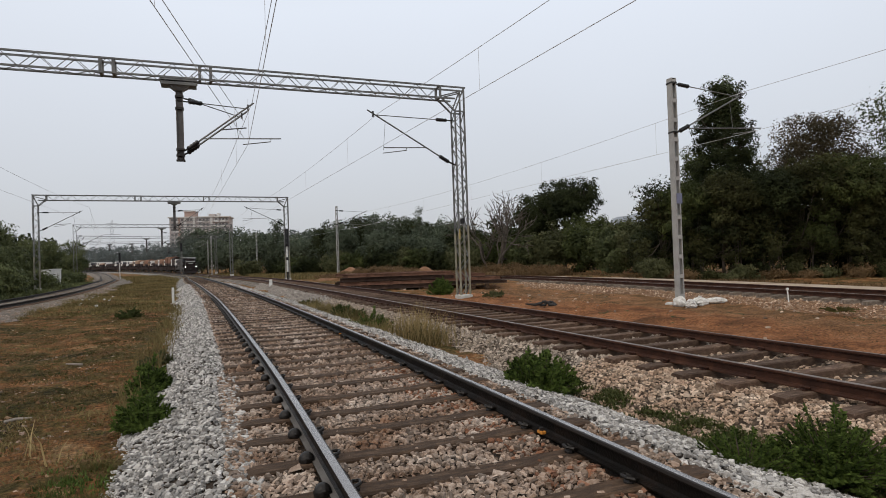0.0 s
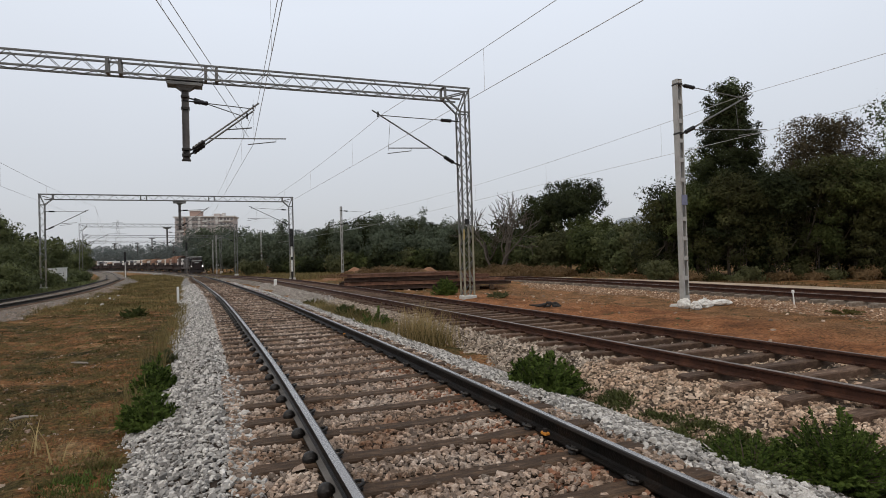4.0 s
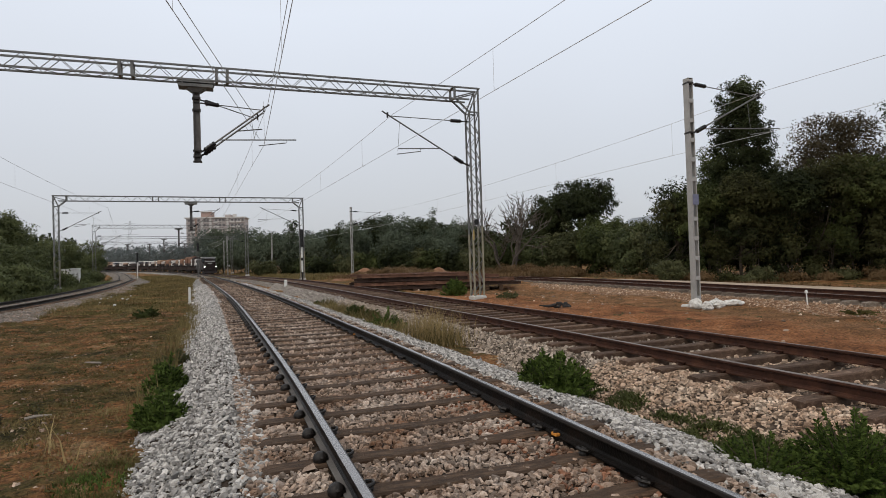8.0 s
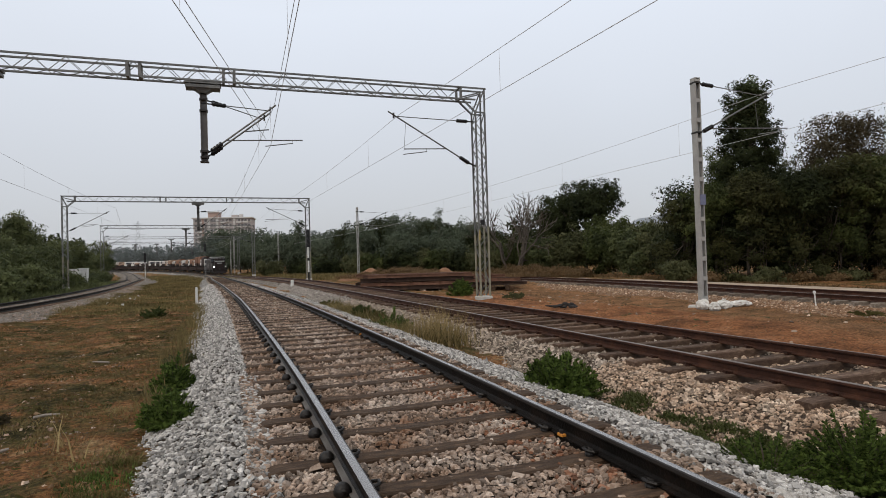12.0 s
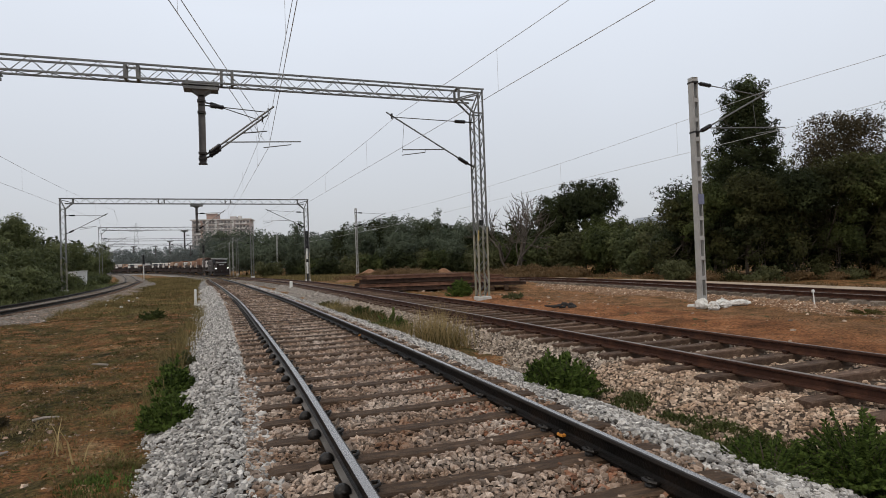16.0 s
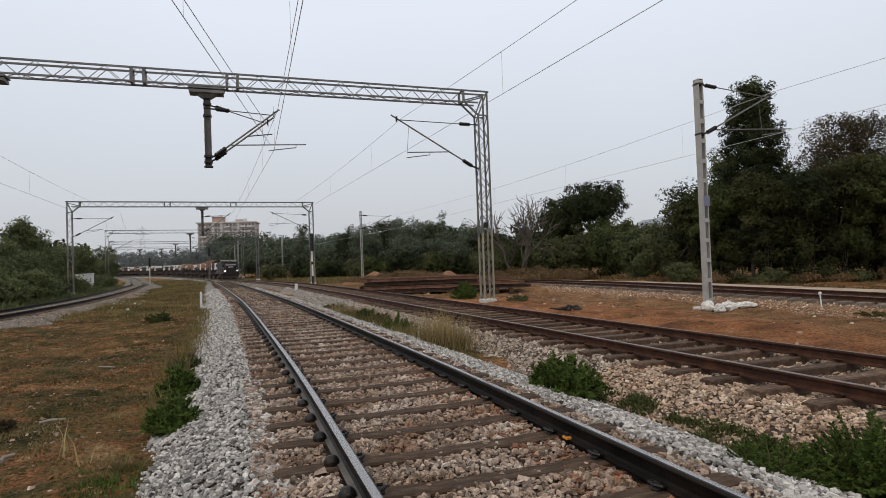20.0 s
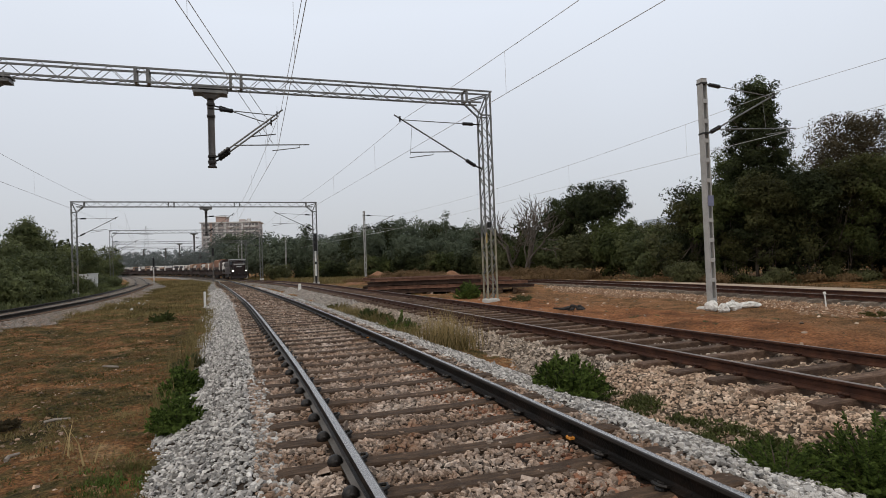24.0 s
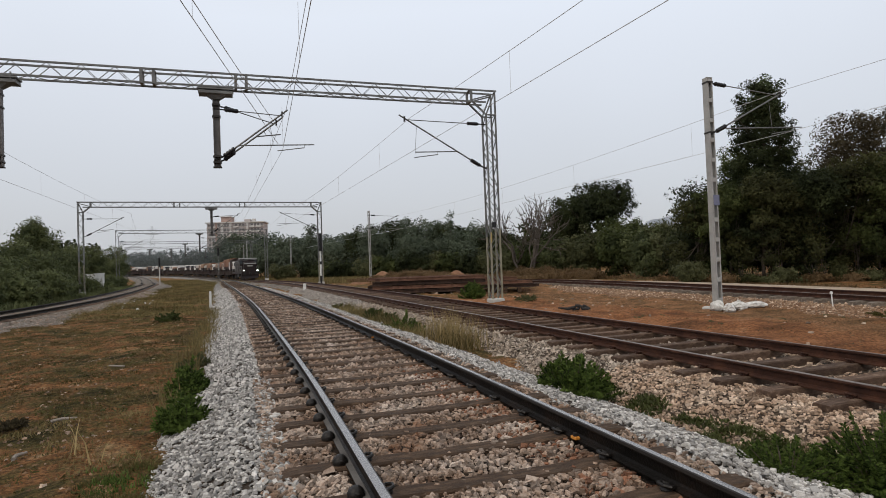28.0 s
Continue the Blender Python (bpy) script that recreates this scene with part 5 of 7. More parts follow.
tree(seen_at(1366, 38), 38, 12.2, 0.8, LEAF_SPRIG, "young pale green shoot growing out of the tall tree", 107, 0.16, 0.62, 60, 0.12, 0.86, "tall")
tree(seen_at(1522, 39), 39, 10.6, 3.9, LEAF_BROWN, "broad tree with dusty brown-green leaves", 102, 0.13, 0.85, 95, 0.25, 0.2)
tree(seen_at(1425, 42), 42, 8.4, 3.8, LEAF_THICKET, "broad olive green tree", 103, 0.13, 0.72, 130, 0.25, 0.2)
tree(seen_at(1615, 38), 38, 7.9, 3.2, LEAF_THICKET, "broad olive green tree", 104, 0.13, 0.72, 130, 0.25, 0.2)
tree(seen_at(1778, 33), 33, 12.0, 4.0, LEAF_MID, "leafy tree with drooping branches", 105, 0.15, 1.1, 80, 0.22, 0.2, "flat")
tree(seen_at(1305, 39.5), 39.5, 8.8, 2.2, LEAF_MID, "leaning tree overgrown with creepers", 106, 0.125, 0.62, 150, 0.2, 0.15, "tall")
for k, (side, d, h, w) in enumerate([(1236, 38.5, 5.2, 2.2), (1290, 37.5, 6.1, 2.5), (1350, 36.5, 6.6, 2.7), (1420, 36, 6.8, 2.7), (1490, 35.5, 7.0, 2.7), (1560, 35, 7.2, 2.8), (1640, 34, 6.8, 2.8), (1730, 33, 6.4, 2.8)]):
    tree(seen_at(side, d), d, h, w, (LEAF_THICKET, LEAF_MID, LEAF_THICKET, LEAF_DARK)[k % 4], "dense olive green thicket tree overhanging dark undergrowth", 120 + k, 0.125, 0.56, 90, 0.11, 0.0, "canopy", "shrub", "thicket shrubs")
# darker leaf wall behind the canopies puts the inner shade into colour
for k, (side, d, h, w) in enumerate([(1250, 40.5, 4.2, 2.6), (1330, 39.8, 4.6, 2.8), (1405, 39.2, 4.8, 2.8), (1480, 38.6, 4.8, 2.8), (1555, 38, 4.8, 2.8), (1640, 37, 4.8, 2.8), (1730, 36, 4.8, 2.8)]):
    tree(seen_at(side, d), d, h, w, LEAF_DARK, "undergrowth deep in the thicket, its shade put into dark leaves", 380 + k, 0.16, 0.7, 60, 0.08, 0.0, "bush", "shrub", "thicket shrubs")
for k, (side, d, h, w) in enumerate([(1228, 36.4, 1.5, 1.3), (1268, 36, 0.8, 1.1), (1322, 35.2, 0.6, 1.0), (1388, 34.6, 1.1, 0.8), (1448, 34.2, 0.6, 0.9), (1478, 34.0, 1.3, 0.6), (1532, 33.8, 0.7, 0.9), (1592, 33, 0.8, 1.0), (1655, 32.4, 0.8, 1.0), (1358, 34.8, 0.5, 0.8), (1500, 33.6, 0.5, 0.8)]):
    tree(seen_at(side, d), d, h, w, (LEAF_DRY, LEAF_RUSSET, LEAF_THICKET)[k % 3], "low dry weeds at the thicket's edge", 400 + k, 0.11, 0.42, 60, 0.05, 0.0, "bush", "shrub", "thicket shrubs")
for k, (side, d) in enumerate([(1305, 36.8), (1374, 36.0), (1437, 35.6), (1452, 36.4), (1512, 35.2), (1583, 35)]):
    rng_c = np.random.default_rng(520 + k)
    x_ = seen_at(side, d)
    root = thing("creeper", pose(x_, d, float(ground_height(np.array(x_), np.array(float(d)))) - 0.05), "pale bare stems of a creeper climbing in the thicket", "creeper", "thicket creepers")
    for j in range(3):
        bend = [Vector((0.12 * j + rng_c.normal() * 0.10 * f, rng_c.normal() * 0.08 * f, 4.2 * f)) for f in (0, 0.25, 0.5, 0.75, 1.0)]
        part("creeper_stem", Geo().rod(bend, [0.035, 0.03, 0.026, 0.02, 0.012], 6), TWIG, root, smooth=True)
for k, (side, d, h, w) in enumerate([(1190, 46, 4.3, 2.5), (1135, 48, 4.6, 2.6), (1085, 50, 4.4, 2.6), (1030, 52, 4.2, 2.8), (985, 54, 3.8, 2.6), (935, 55, 3.7, 2.6), (890, 56, 3.6, 2.5), (1235, 43, 5.0, 2.4), (1110, 60, 6.0, 3.2), (1170, 62, 6.4, 3.2)]):
    tree(seen_at(side, d), d, h, w, (LEAF_DRY, LEAF_SIDE, LEAF_MID)[k % 3], "rounded dusty green shrub in the hedge", 140 + k, 0.19, 0.7, 70, 0.1, 0.0, "bush", "shrub", "hedge shrubs")
tree(seen_at(1058, 64), 64, 9.9, 3.9, LEAF_DARK, "wide dark tree with a flat rounded crown", 160, 0.2, 0.8, 110, 0.26, 0.3, "flat")
tree(seen_at(1000, 66), 66, 8.6, 3.2, LEAF_DARK, "dark green tree beside the wide tree", 161, 0.24, 0.95, 90, 0.2, 0.25)
bare_shrub(seen_at(928, 52), 52, 10.2, 3.6, 162, "almost bare grey-brown tree with few withered leaves")
for k, (side, d, h, w) in enumerate([(905, 50, 1.5, 1.3), (940, 49, 1.9, 1.5), (975, 48.5, 1.7, 1.5), (1010, 48, 1.6, 1.3), (1045, 46, 1.3, 1.2), (700, 55, 1.7, 1.6), (722, 54, 2.0, 1.6), (744, 54.5, 2.1, 1.6), (766, 53, 1.7, 1.5), (788, 52.5, 1.5, 1.4), (680, 57, 1.3, 1.5)]):
    tree(seen_at(side, d), d, h * 0.62, w, LEAF_RUSSET, "low withered russet scrub before the trees", 330 + k, 0.085, 0.42, 100, 0.06, 0.0, "bush", "shrub", "russet scrub")
# the row along the far side of the yard
row = [(660, 95, 8.0), (690, 98, 9.2), (722, 97, 9.6), (755, 100, 9.4), (785, 98, 8.6), (830, 94, 8.0), (858, 90, 7.4), (640, 104, 8.8), (700, 108, 9.6), (770, 110, 9.6), (885, 86, 6.6), (815, 86, 6.2), (735, 86, 6.0)]
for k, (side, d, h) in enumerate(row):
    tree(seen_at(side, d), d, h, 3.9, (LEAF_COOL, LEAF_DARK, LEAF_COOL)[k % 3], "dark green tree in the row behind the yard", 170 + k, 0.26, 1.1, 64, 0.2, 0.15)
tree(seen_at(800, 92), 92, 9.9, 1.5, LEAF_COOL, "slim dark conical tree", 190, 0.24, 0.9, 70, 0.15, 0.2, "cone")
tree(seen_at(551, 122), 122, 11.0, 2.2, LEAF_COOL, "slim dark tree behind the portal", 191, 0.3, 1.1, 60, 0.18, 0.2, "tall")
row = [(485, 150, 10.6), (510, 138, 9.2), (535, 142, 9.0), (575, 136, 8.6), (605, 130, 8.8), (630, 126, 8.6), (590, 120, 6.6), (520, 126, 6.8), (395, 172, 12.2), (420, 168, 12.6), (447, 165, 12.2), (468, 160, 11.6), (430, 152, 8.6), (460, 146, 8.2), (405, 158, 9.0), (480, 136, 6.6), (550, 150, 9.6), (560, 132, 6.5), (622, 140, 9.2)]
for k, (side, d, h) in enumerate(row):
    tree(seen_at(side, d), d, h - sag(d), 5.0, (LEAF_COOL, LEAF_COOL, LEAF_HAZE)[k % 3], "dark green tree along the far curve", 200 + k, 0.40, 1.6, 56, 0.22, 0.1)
for k, (side, d, h, w) in enumerate([(575, 96, 3.2, 3.0), (610, 92, 3.4, 3.0), (650, 88, 3.6, 3.2), (690, 86, 3.4, 3.0), (728, 84, 3.8, 3.2), (765, 84, 3.6, 3.0), (800, 82, 3.8, 3.0), (838, 80, 3.6, 3.0), (870, 78, 3.4, 2.8), (905, 72, 3.6, 2.8), (545, 102, 3.0, 3.0), (505, 108, 3.2, 3.2)]):
    tree(seen_at(side, d), d, h, w, (LEAF_MID, LEAF_DARK, LEAF_DRY)[k % 3], "low rounded shrub at the foot of the tree row", 280 + k, 0.26, 0.85, 70, 0.08, 0.0, "bush", "shrub", "row shrubs")
# beside the loop track
for k, (side, d, h, w, f) in enumerate([(14, 50, 5.0, 2.4, "round"), (62, 56, 7.2, 2.4, "round"), (-40, 46, 4.9, 3.0, "round"), (95, 60, 6.0, 2.6, "round"), (150, 76, 5.9, 3.0, "round"), (120, 68, 5.6, 2.6, "round"), (-120, 40, 6.6, 3.0, "round"), (205, 108, 7.6, 3.0, "round"), (190, 96, 5.0, 3.0, "bush")]):
    tree(seen_at(side, d), d, h, w, LEAF_SIDE, "leafy green tree beside the loop track", 230 + k, 0.17, 0.75, 105, 0.16, 0.12, f)
for k, (side, d, h, w) in enumerate([(-60, 33, 2.6, 1.8), (10, 36.5, 2.9, 1.9), (55, 41, 2.6, 1.8), (95, 45, 2.4, 1.8), (35, 44, 4.0, 2.4), (-30, 40, 4.2, 2.4), (120, 55, 2.4, 2.0), (80, 52, 4.3, 2.4), (194, 90, 2.4, 2.0), (-110, 30, 2.6, 1.8), (140, 59, 2.0, 1.6), (196, 78, 1.6, 1.6), (208, 98, 2.0, 1.8), (75, 48, 2.6, 1.8), (166, 61, 1.5, 1.1), (178, 60.5, 1.0, 0.9)]):
    tree(seen_at(side, d), d, h, w, LEAF_SIDE, "low spreading green shrub beside the loop track", 250 + k, 0.17, 0.6, 70, 0.08, 0.0, "bush", "shrub", "trackside shrubs")


def far_woods(name, n, side0, side1, d0, d1, h, seed, label, mat, leaf=0.6, per=100):
    rng = np.random.default_rng(seed)
    d = rng.uniform(d0, d1, n)
    side = rng.uniform(side0, side1, n)
    x = d * (side - 784) / 1055
    hh = h * rng.uniform(0.7, 1.15, n)
    base = np.stack([x, d, ground_height(x, d)], -1)
    cs, rs = [], []
    for k in range(n):
        for j in range(7):
            cs.append(base[k] + np.array([rng.normal() * h * 0.25, rng.normal() * h * 0.2, hh[k] * (0.15 + 0.75 * j / 6)]))
            rs.append(h * rng.uniform(0.16, 0.30) * (1.1 - 0.4 * j / 6))
    v, f = leaf_cloud(np.array(cs), np.array(rs), int(per * 0.45), leaf * 1.4, rng)
    tagged(new(name, np_mesh(name, v, f, mat)), label, "woods", kind="stuff")


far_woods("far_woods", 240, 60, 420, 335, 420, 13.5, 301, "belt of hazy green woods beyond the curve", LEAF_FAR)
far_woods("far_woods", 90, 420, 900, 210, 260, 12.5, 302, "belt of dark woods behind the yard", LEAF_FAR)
far_woods("far_woods", 110, 820, 1750, 110, 150, 8.5, 303, "belt of dark woods behind the hedge", LEAF_DARK, 0.7)
far_woods("far_woods", 70, -500, 120, 130, 190, 10.0, 304, "belt of dark woods beyond the loop track", LEAF_DARK, 0.7)


def small_bush(x, y, z, wide, height, seed, label, mat, leaf=0.07, n=60, deep=None):
    """A low leafy shrub: arching stems that fan out, with pointed leaves in pairs along them."""
    rng = np.random.default_rng(seed)
    root = thing("bush", pose(x, y, z), label, "bush", "trackside bushes")
    stems = Geo()
    vs = []
    for k in range(n):
        a, q = rng.uniform(0, 6.283), rng.uniform(0.05, 1.0) ** 0.55
        tall = height * (1.0 - 0.62 * q * q) * rng.uniform(0.55, 1.12) * (1.28 if rng.random() < 0.12 else 1.0)
        e = np.array([math.cos(a) * q * wide / 2, math.sin(a) * q * (deep or wide) / 2, tall])
        s = np.array([e[0] * 0.35, e[1] * 0.35, 0.0])
        m = (s + e) / 2 + np.array([-(e[0] - s[0]) * 0.12, -(e[1] - s[1]) * 0.12, 0.16 * tall])
        stems.rod([s, m, e], [0.006, 0.005, 0.002], 4)
        f = np.linspace(0.35, 1.0, max(5, int(np.linalg.norm(e - s) / (leaf * 0.42))))[:, None]
        p = (1 - f) ** 2 * s + 2 * f * (1 - f) * m + f * f * e
        t = 2 * (1 - f) * (m - s) + 2 * f * (e - m)
        t /= np.linalg.norm(t, axis=1, keepdims=True)
        roll = np.array([math.cos(a + 1.57), math.sin(a + 1.57), 0.0]) + rng.normal(size=3) * 0.25
        for sgn in (-1, 1, 0):
            way = t * 0.65 + sgn * roll * 0.9 + rng.normal(size=t.shape) * 0.28 + np.array([0, 0, 0.12 if sgn else 0.55])
            way /= np.linalg.norm(way, axis=1, keepdims=True)
            up = np.cross(way, np.cross(np.array([0.3 * e[0], 0.3 * e[1], 1.0]), way) + rng.normal(size=t.shape) * 0.25)
            up /= np.linalg.norm(up, axis=1, keepdims=True) + 1e-9
            L = leaf * rng.uniform(0.7, 1.35, len(p))[:, None]
            vs.append(np.stack([p, p + way * L * 0.45 + up * L * 0.19, p + way * L - np.array([0, 0, 0.12]) * L, p + way * L * 0.45 - up * L * 0.19], 1).reshape(-1, 3))
    part("stem_spray", stems, BARK, root)
    v = np.concatenate(vs)
    part("leaves", np_mesh("leaves", v, np.arange(len(v)).reshape(-1, 4), mat), None, root)
    return root


small_bush(1.48, 7.15, -0.52, 1.0, 0.60, 401, "bright green leafy bush between the tracks", LEAF_FRESH, 0.062, 210)
small_bush(1.02, 7.35, -0.56, 0.55, 0.30, 414, "low green weeds beside the leafy bush", LEAF_FRESH, 0.07, 50)
small_bush(2.45, 4.40, -0.52, 0.95, 0.34, 402, "low spreading green bush between the tracks", LEAF_FRESH, 0.036, 230, 0.95)
small_bush(3.08, 4.30, -0.52, 1.0, 0.44, 403, "spreading green bush with arching sprays between the tracks", LEAF_FRESH, 0.038, 250)
small_bush(-2.98, 6.75, -0.58, 0.66, 0.42, 404, "fresh green bush at the foot of the ballast", LEAF_FRESH, 0.068, 120)
small_bush(-3.72, 8.55, -0.58, 0.62, 0.47, 405, "fresh green bush at the foot of the ballast", LEAF_FRESH, 0.068, 110)
small_bush(-4.6, 10.9, -0.6, 0.6, 0.34, 406, "dry green weed at the foot of the ballast", LEAF_DRY, 0.08, 36)
small_bush(1.3, 27.7, -0.55, 1.3, 0.8, 407, "round green bush beside the portal's footing", LEAF_FRESH, 0.11, 110)
small_bush(-2.1, 18.0, -0.60, 1.5, 0.5, 408, "green weeds between the tracks", LEAF_MID, 0.10, 60)
small_bush(-4.2, 24.0, -0.60, 1.0, 0.4, 409, "green weeds between the tracks", LEAF_MID, 0.10, 40)
small_bush(-10.2, 22.0, -0.6, 0.9, 0.45, 410, "green weed in the dry grass", LEAF_MID, 0.11, 36)
small_bush(3.3, 24.4, -0.45, 0.9, 0.35, 411, "low dry weed on the earth", LEAF_DRY, 0.09, 30)
small_bush(-1.1, 15.5, -0.60, 1.2, 0.5, 412, "green weeds between the tracks", LEAF_FRESH, 0.048, 110)

# grass
def patchy(x, y, seed, size=1.6, cut=0.0):
    """Keeps places in irregular patches."""
    k = np.array([noise.noise(Vector((a / size, b / size, seed * 7.3))) + 0.5 * noise.noise(Vector((a / size * 3, b / size * 3, seed * 3.1))) for a, b in zip(x, y)])
    return x[k > cut], y[k > cut]


gx, gy = patchy(*region(rng_t, 18000, -9.0, -0.7, 3.0, 24.0, 0.34), 1, 0.55, 0.12)
grass("dry_turf", on_ground(gx, gy), 0.05, STRAW_GREEN, 501, "short dry golden-brown turf", wide=0.0045, lean=1.5, per=11, spread=0.06)
gx, gy = patchy(*region(rng_t, 16000, -9.0, -0.7, 2.0, 26.0, 0.34), 2, 0.6, 0.0)
grass("brown_turf", on_ground(gx, gy), 0.045, BROWN_BLADES, 513, "short withered brown turf", wide=0.005, lean=1.6, per=10, spread=0.06)
gx, gy = patchy(*region(rng_t, 10000, -9.0, -0.7, 2.0, 30.0, 0.34), 3, 0.6, 0.18)
grass("green_turf", on_ground(gx, gy), 0.05, LEAF_OLIVE, 514, "small patches of olive green weeds in the turf", wide=0.007, lean=1.0, per=11, spread=0.05)
gx, gy = region(rng_t, 13000, -12.0, -0.8, 24.0, 115.0, 0.35)
grass("dry_turf", on_ground(gx, gy), 0.13, STRAW_GREEN, 502, "dry brown-green grass on the bank", wide=0.013, lean=0.9, per=9, spread=0.16)
gx, gy = patchy(*region(rng_t, 5000, -12.0, -0.8, 24.0, 100.0, 0.35), 5, 2.2, 0.2)
grass("green_turf", on_ground(gx, gy), 0.14, LEAF_OLIVE, 520, "patches of olive green weeds on the bank", wide=0.015, lean=0.9, per=9, spread=0.16)
gd = rng_t.uniform(88.0, 150.0, 2600)
gx = gd * (rng_t.uniform(235.0, 480.0, 2600) - 784) / 1055
grass("dry_turf", on_ground(gx, gd), 0.35, STRAW_GREEN, 518, "dry grass between the curving tracks", wide=0.04, lean=0.8, per=8, spread=0.5)
gq = LOOP.at(rng_t.uniform(24.0, 105.0, 1700), -rng_t.uniform(2.3, 6.5, 1700))
grass("loop_verge_grass", on_ground(gq[:, 0], gq[:, 1]), 0.42, LEAF_SIDE, 519, "green grass and weeds beside the loop track", wide=0.03, lean=0.8, per=10, spread=0.3)
gx, gy = region(rng_t, 110, -1.3, -0.75, 7.0, 26.0, 0.34)
grass("tall_dry_grass", on_ground(gx, gy), 0.34, STRAW_GREEN, 503, "tall drying grass along the ballast's foot", wide=0.006, lean=0.6, per=11, spread=0.09)
gx, gy = region(rng_t, 3, -1.75, -1.35, 5.6, 6.2, 0.34)
grass("tall_straw", on_ground(gx, gy), 0.34, STRAW, 504, "yellow straw blades leaning over the turf", wide=0.009, lean=1.0, per=3, spread=0.05)
gx, gy = patchy(*region(rng_t, 420, -1.35, -0.80, 4.0, 5.5, 0.34), 11, 0.35, 0.05)
grass("fresh_grass", on_ground(gx, gy), 0.07, LEAF_OLIVE, 505, "yellow-green grass at the foot of the ballast", wide=0.003, lean=0.9, per=12, spread=0.04)
gx, gy = patchy(*region(rng_t, 300, -1.35, -0.80, 4.0, 5.5, 0.34), 12, 0.3, 0.15)
grass("fresh_grass", on_ground(gx, gy), 0.05, LEAF_FRESH, 521, "small fresh green weeds in the grass", wide=0.007, lean=0.8, per=9, spread=0.04)
gx, gy = patchy(*region(rng_t, 2000, 4.38, 4.86, 3.4, 8.2, 0.34), 8, 0.28, 0.08)
grass("ditch_weeds", on_bank(gx, gy, 0.02), 0.04, LEAF_MOSS, 506, "dull green weeds creeping over stones between the tracks", wide=0.008, lean=1.3, per=9, spread=0.05)
gx, gy = region(rng_t, 40, 4.35, 4.9, 11.6, 13.4, 0.36)
grass("straw_clump", on_ground(gx, gy), 0.72, STRAW, 507, "tall straw-coloured grass clump between the tracks", wide=0.0045, lean=0.55, per=14, spread=0.14)
grass("clump_base", on_ground(gx, gy), 0.42, STRAW_GREEN, 517, "drying green blades at the clump's foot", wide=0.007, lean=0.9, per=12, spread=0.16)
gx, gy = region(rng_t, 260, 4.0, 4.8, 14.5, 24.0, 0.36)
grass("ditch_grass", on_ground(gx, gy), 0.32, STRAW_GREEN, 508, "drying green grass between the tracks", wide=0.010, lean=0.7, per=12, spread=0.14)
gx, gy = patchy(*region(rng_t, 1500, 25.8, 28.5, 24.0, 62.0, 0.30), 6, 1.4, 0.05)
grass("verge_grass", on_ground(gx, gy), 0.17, LEAF_RUSSET, 509, "tall dry grass along the thicket's edge", wide=0.03, lean=1.1, per=12, spread=0.4)
gx, gy = region(rng_t, 1000, 9.0, 26.0, 62.0, 105.0, 0.36)
grass("yard_grass", on_ground(gx, gy), 0.5, STRAW_GREEN, 510, "yellow-green grass on the yard's far side", wide=0.03, lean=0.6, per=14, spread=0.5)
gx, gy = patchy(*region(rng_t, 2600, 11.0, 18.0, 10.0, 36.0, 0.36), 9, 1.5, 0.30)
grass("earth_weeds", on_ground(gx, gy), 0.05, BROWN_BLADES, 511, "thin dry weeds on the bare earth", wide=0.008, lean=1.8, per=9, spread=0.25)


def tussocks(name, n, mat, seed, label, x0, x1, y0, y1, cut, size=0.9):
    """Low cushions of small weeds in patches."""
    rng = np.random.default_rng(seed)
    gx, gy = patchy(*region(rng, n, x0, x1, y0, y1, 0.34), seed % 13, size, cut)
    c = on_ground(gx, gy, 0.0)
    v, f = leaf_cloud(c, rng.uniform(0.05, 0.14, len(c)), 26, 0.045, rng, 0.35, 0.9)
    tagged(new(name, np_mesh(name, v, f, mat)), label, "weeds", kind="stuff")


tussocks("weed_cushions", 1500, LEAF_OLIVE, 531, "low olive cushions of weeds in the turf", -9.0, -0.9, 3.0, 26.0, 0.15)
tussocks("dry_cushions", 1300, BROWN_BLADES, 532, "low withered cushions of weeds in the turf", -9.0, -0.9, 3.0, 26.0, 0.15)
tussocks("dark_cushions", 900, LEAF_MOSS, 533, "dark green cushions of weeds in the turf", -9.0, -0.9, 3.0, 26.0, 0.3, 1.3)
tussocks("earth_cushions", 700, LEAF_DRY, 534, "sparse dusty weeds on the bare earth", 10.5, 18.0, 10.0, 36.0, 0.22, 1.5)
CLOD = shade("dry_clod", [(0.10, 0.062, 0.034), (0.19, 0.115, 0.064), (0.28, 0.19, 0.12)], 3.0, 0.95, 0.0, 0.4, 60, vary=0.45, island=True, spec=0.1)
rng_s = np.random.default_rng(9)
sx, sy = region(rng_s, 130, 8.4, 18.0, 10.0, 40.0, 0.36)
scatter_rocks("loose_stones", on_ground(sx, sy, 0.01), 0.085, STONE_TAN, 601, "scattered pale stones on the bare earth")
sx, sy = region(rng_s, 240, -8.0, -0.8, 2.5, 26.0, 0.34)
scatter_rocks("loose_stones", on_ground(sx, sy, 0.0), 0.045, STONE_TAN, 602, "scattered grey stones in the turf")
sx, sy = region(rng_s, 7000, -9.0, -0.8, 3.0, 24.0, 0.34)
scatter_rocks("earth_clods", on_ground(sx, sy, 0.0), 0.042, CLOD, 604, "small brown clods of dry earth in the turf", True)
sx, sy = region(rng_s, 1500, 8.6, 17.0, 8.0, 30.0, 0.36)
scatter_rocks("earth_clods", on_ground(sx, sy, 0.0), 0.035, CLOD, 605, "small red-brown clods on the bare earth", True)
lx, ly = region(rng_s, 26, -9.5, -5.0, 28.0, 40.0, 0.34)
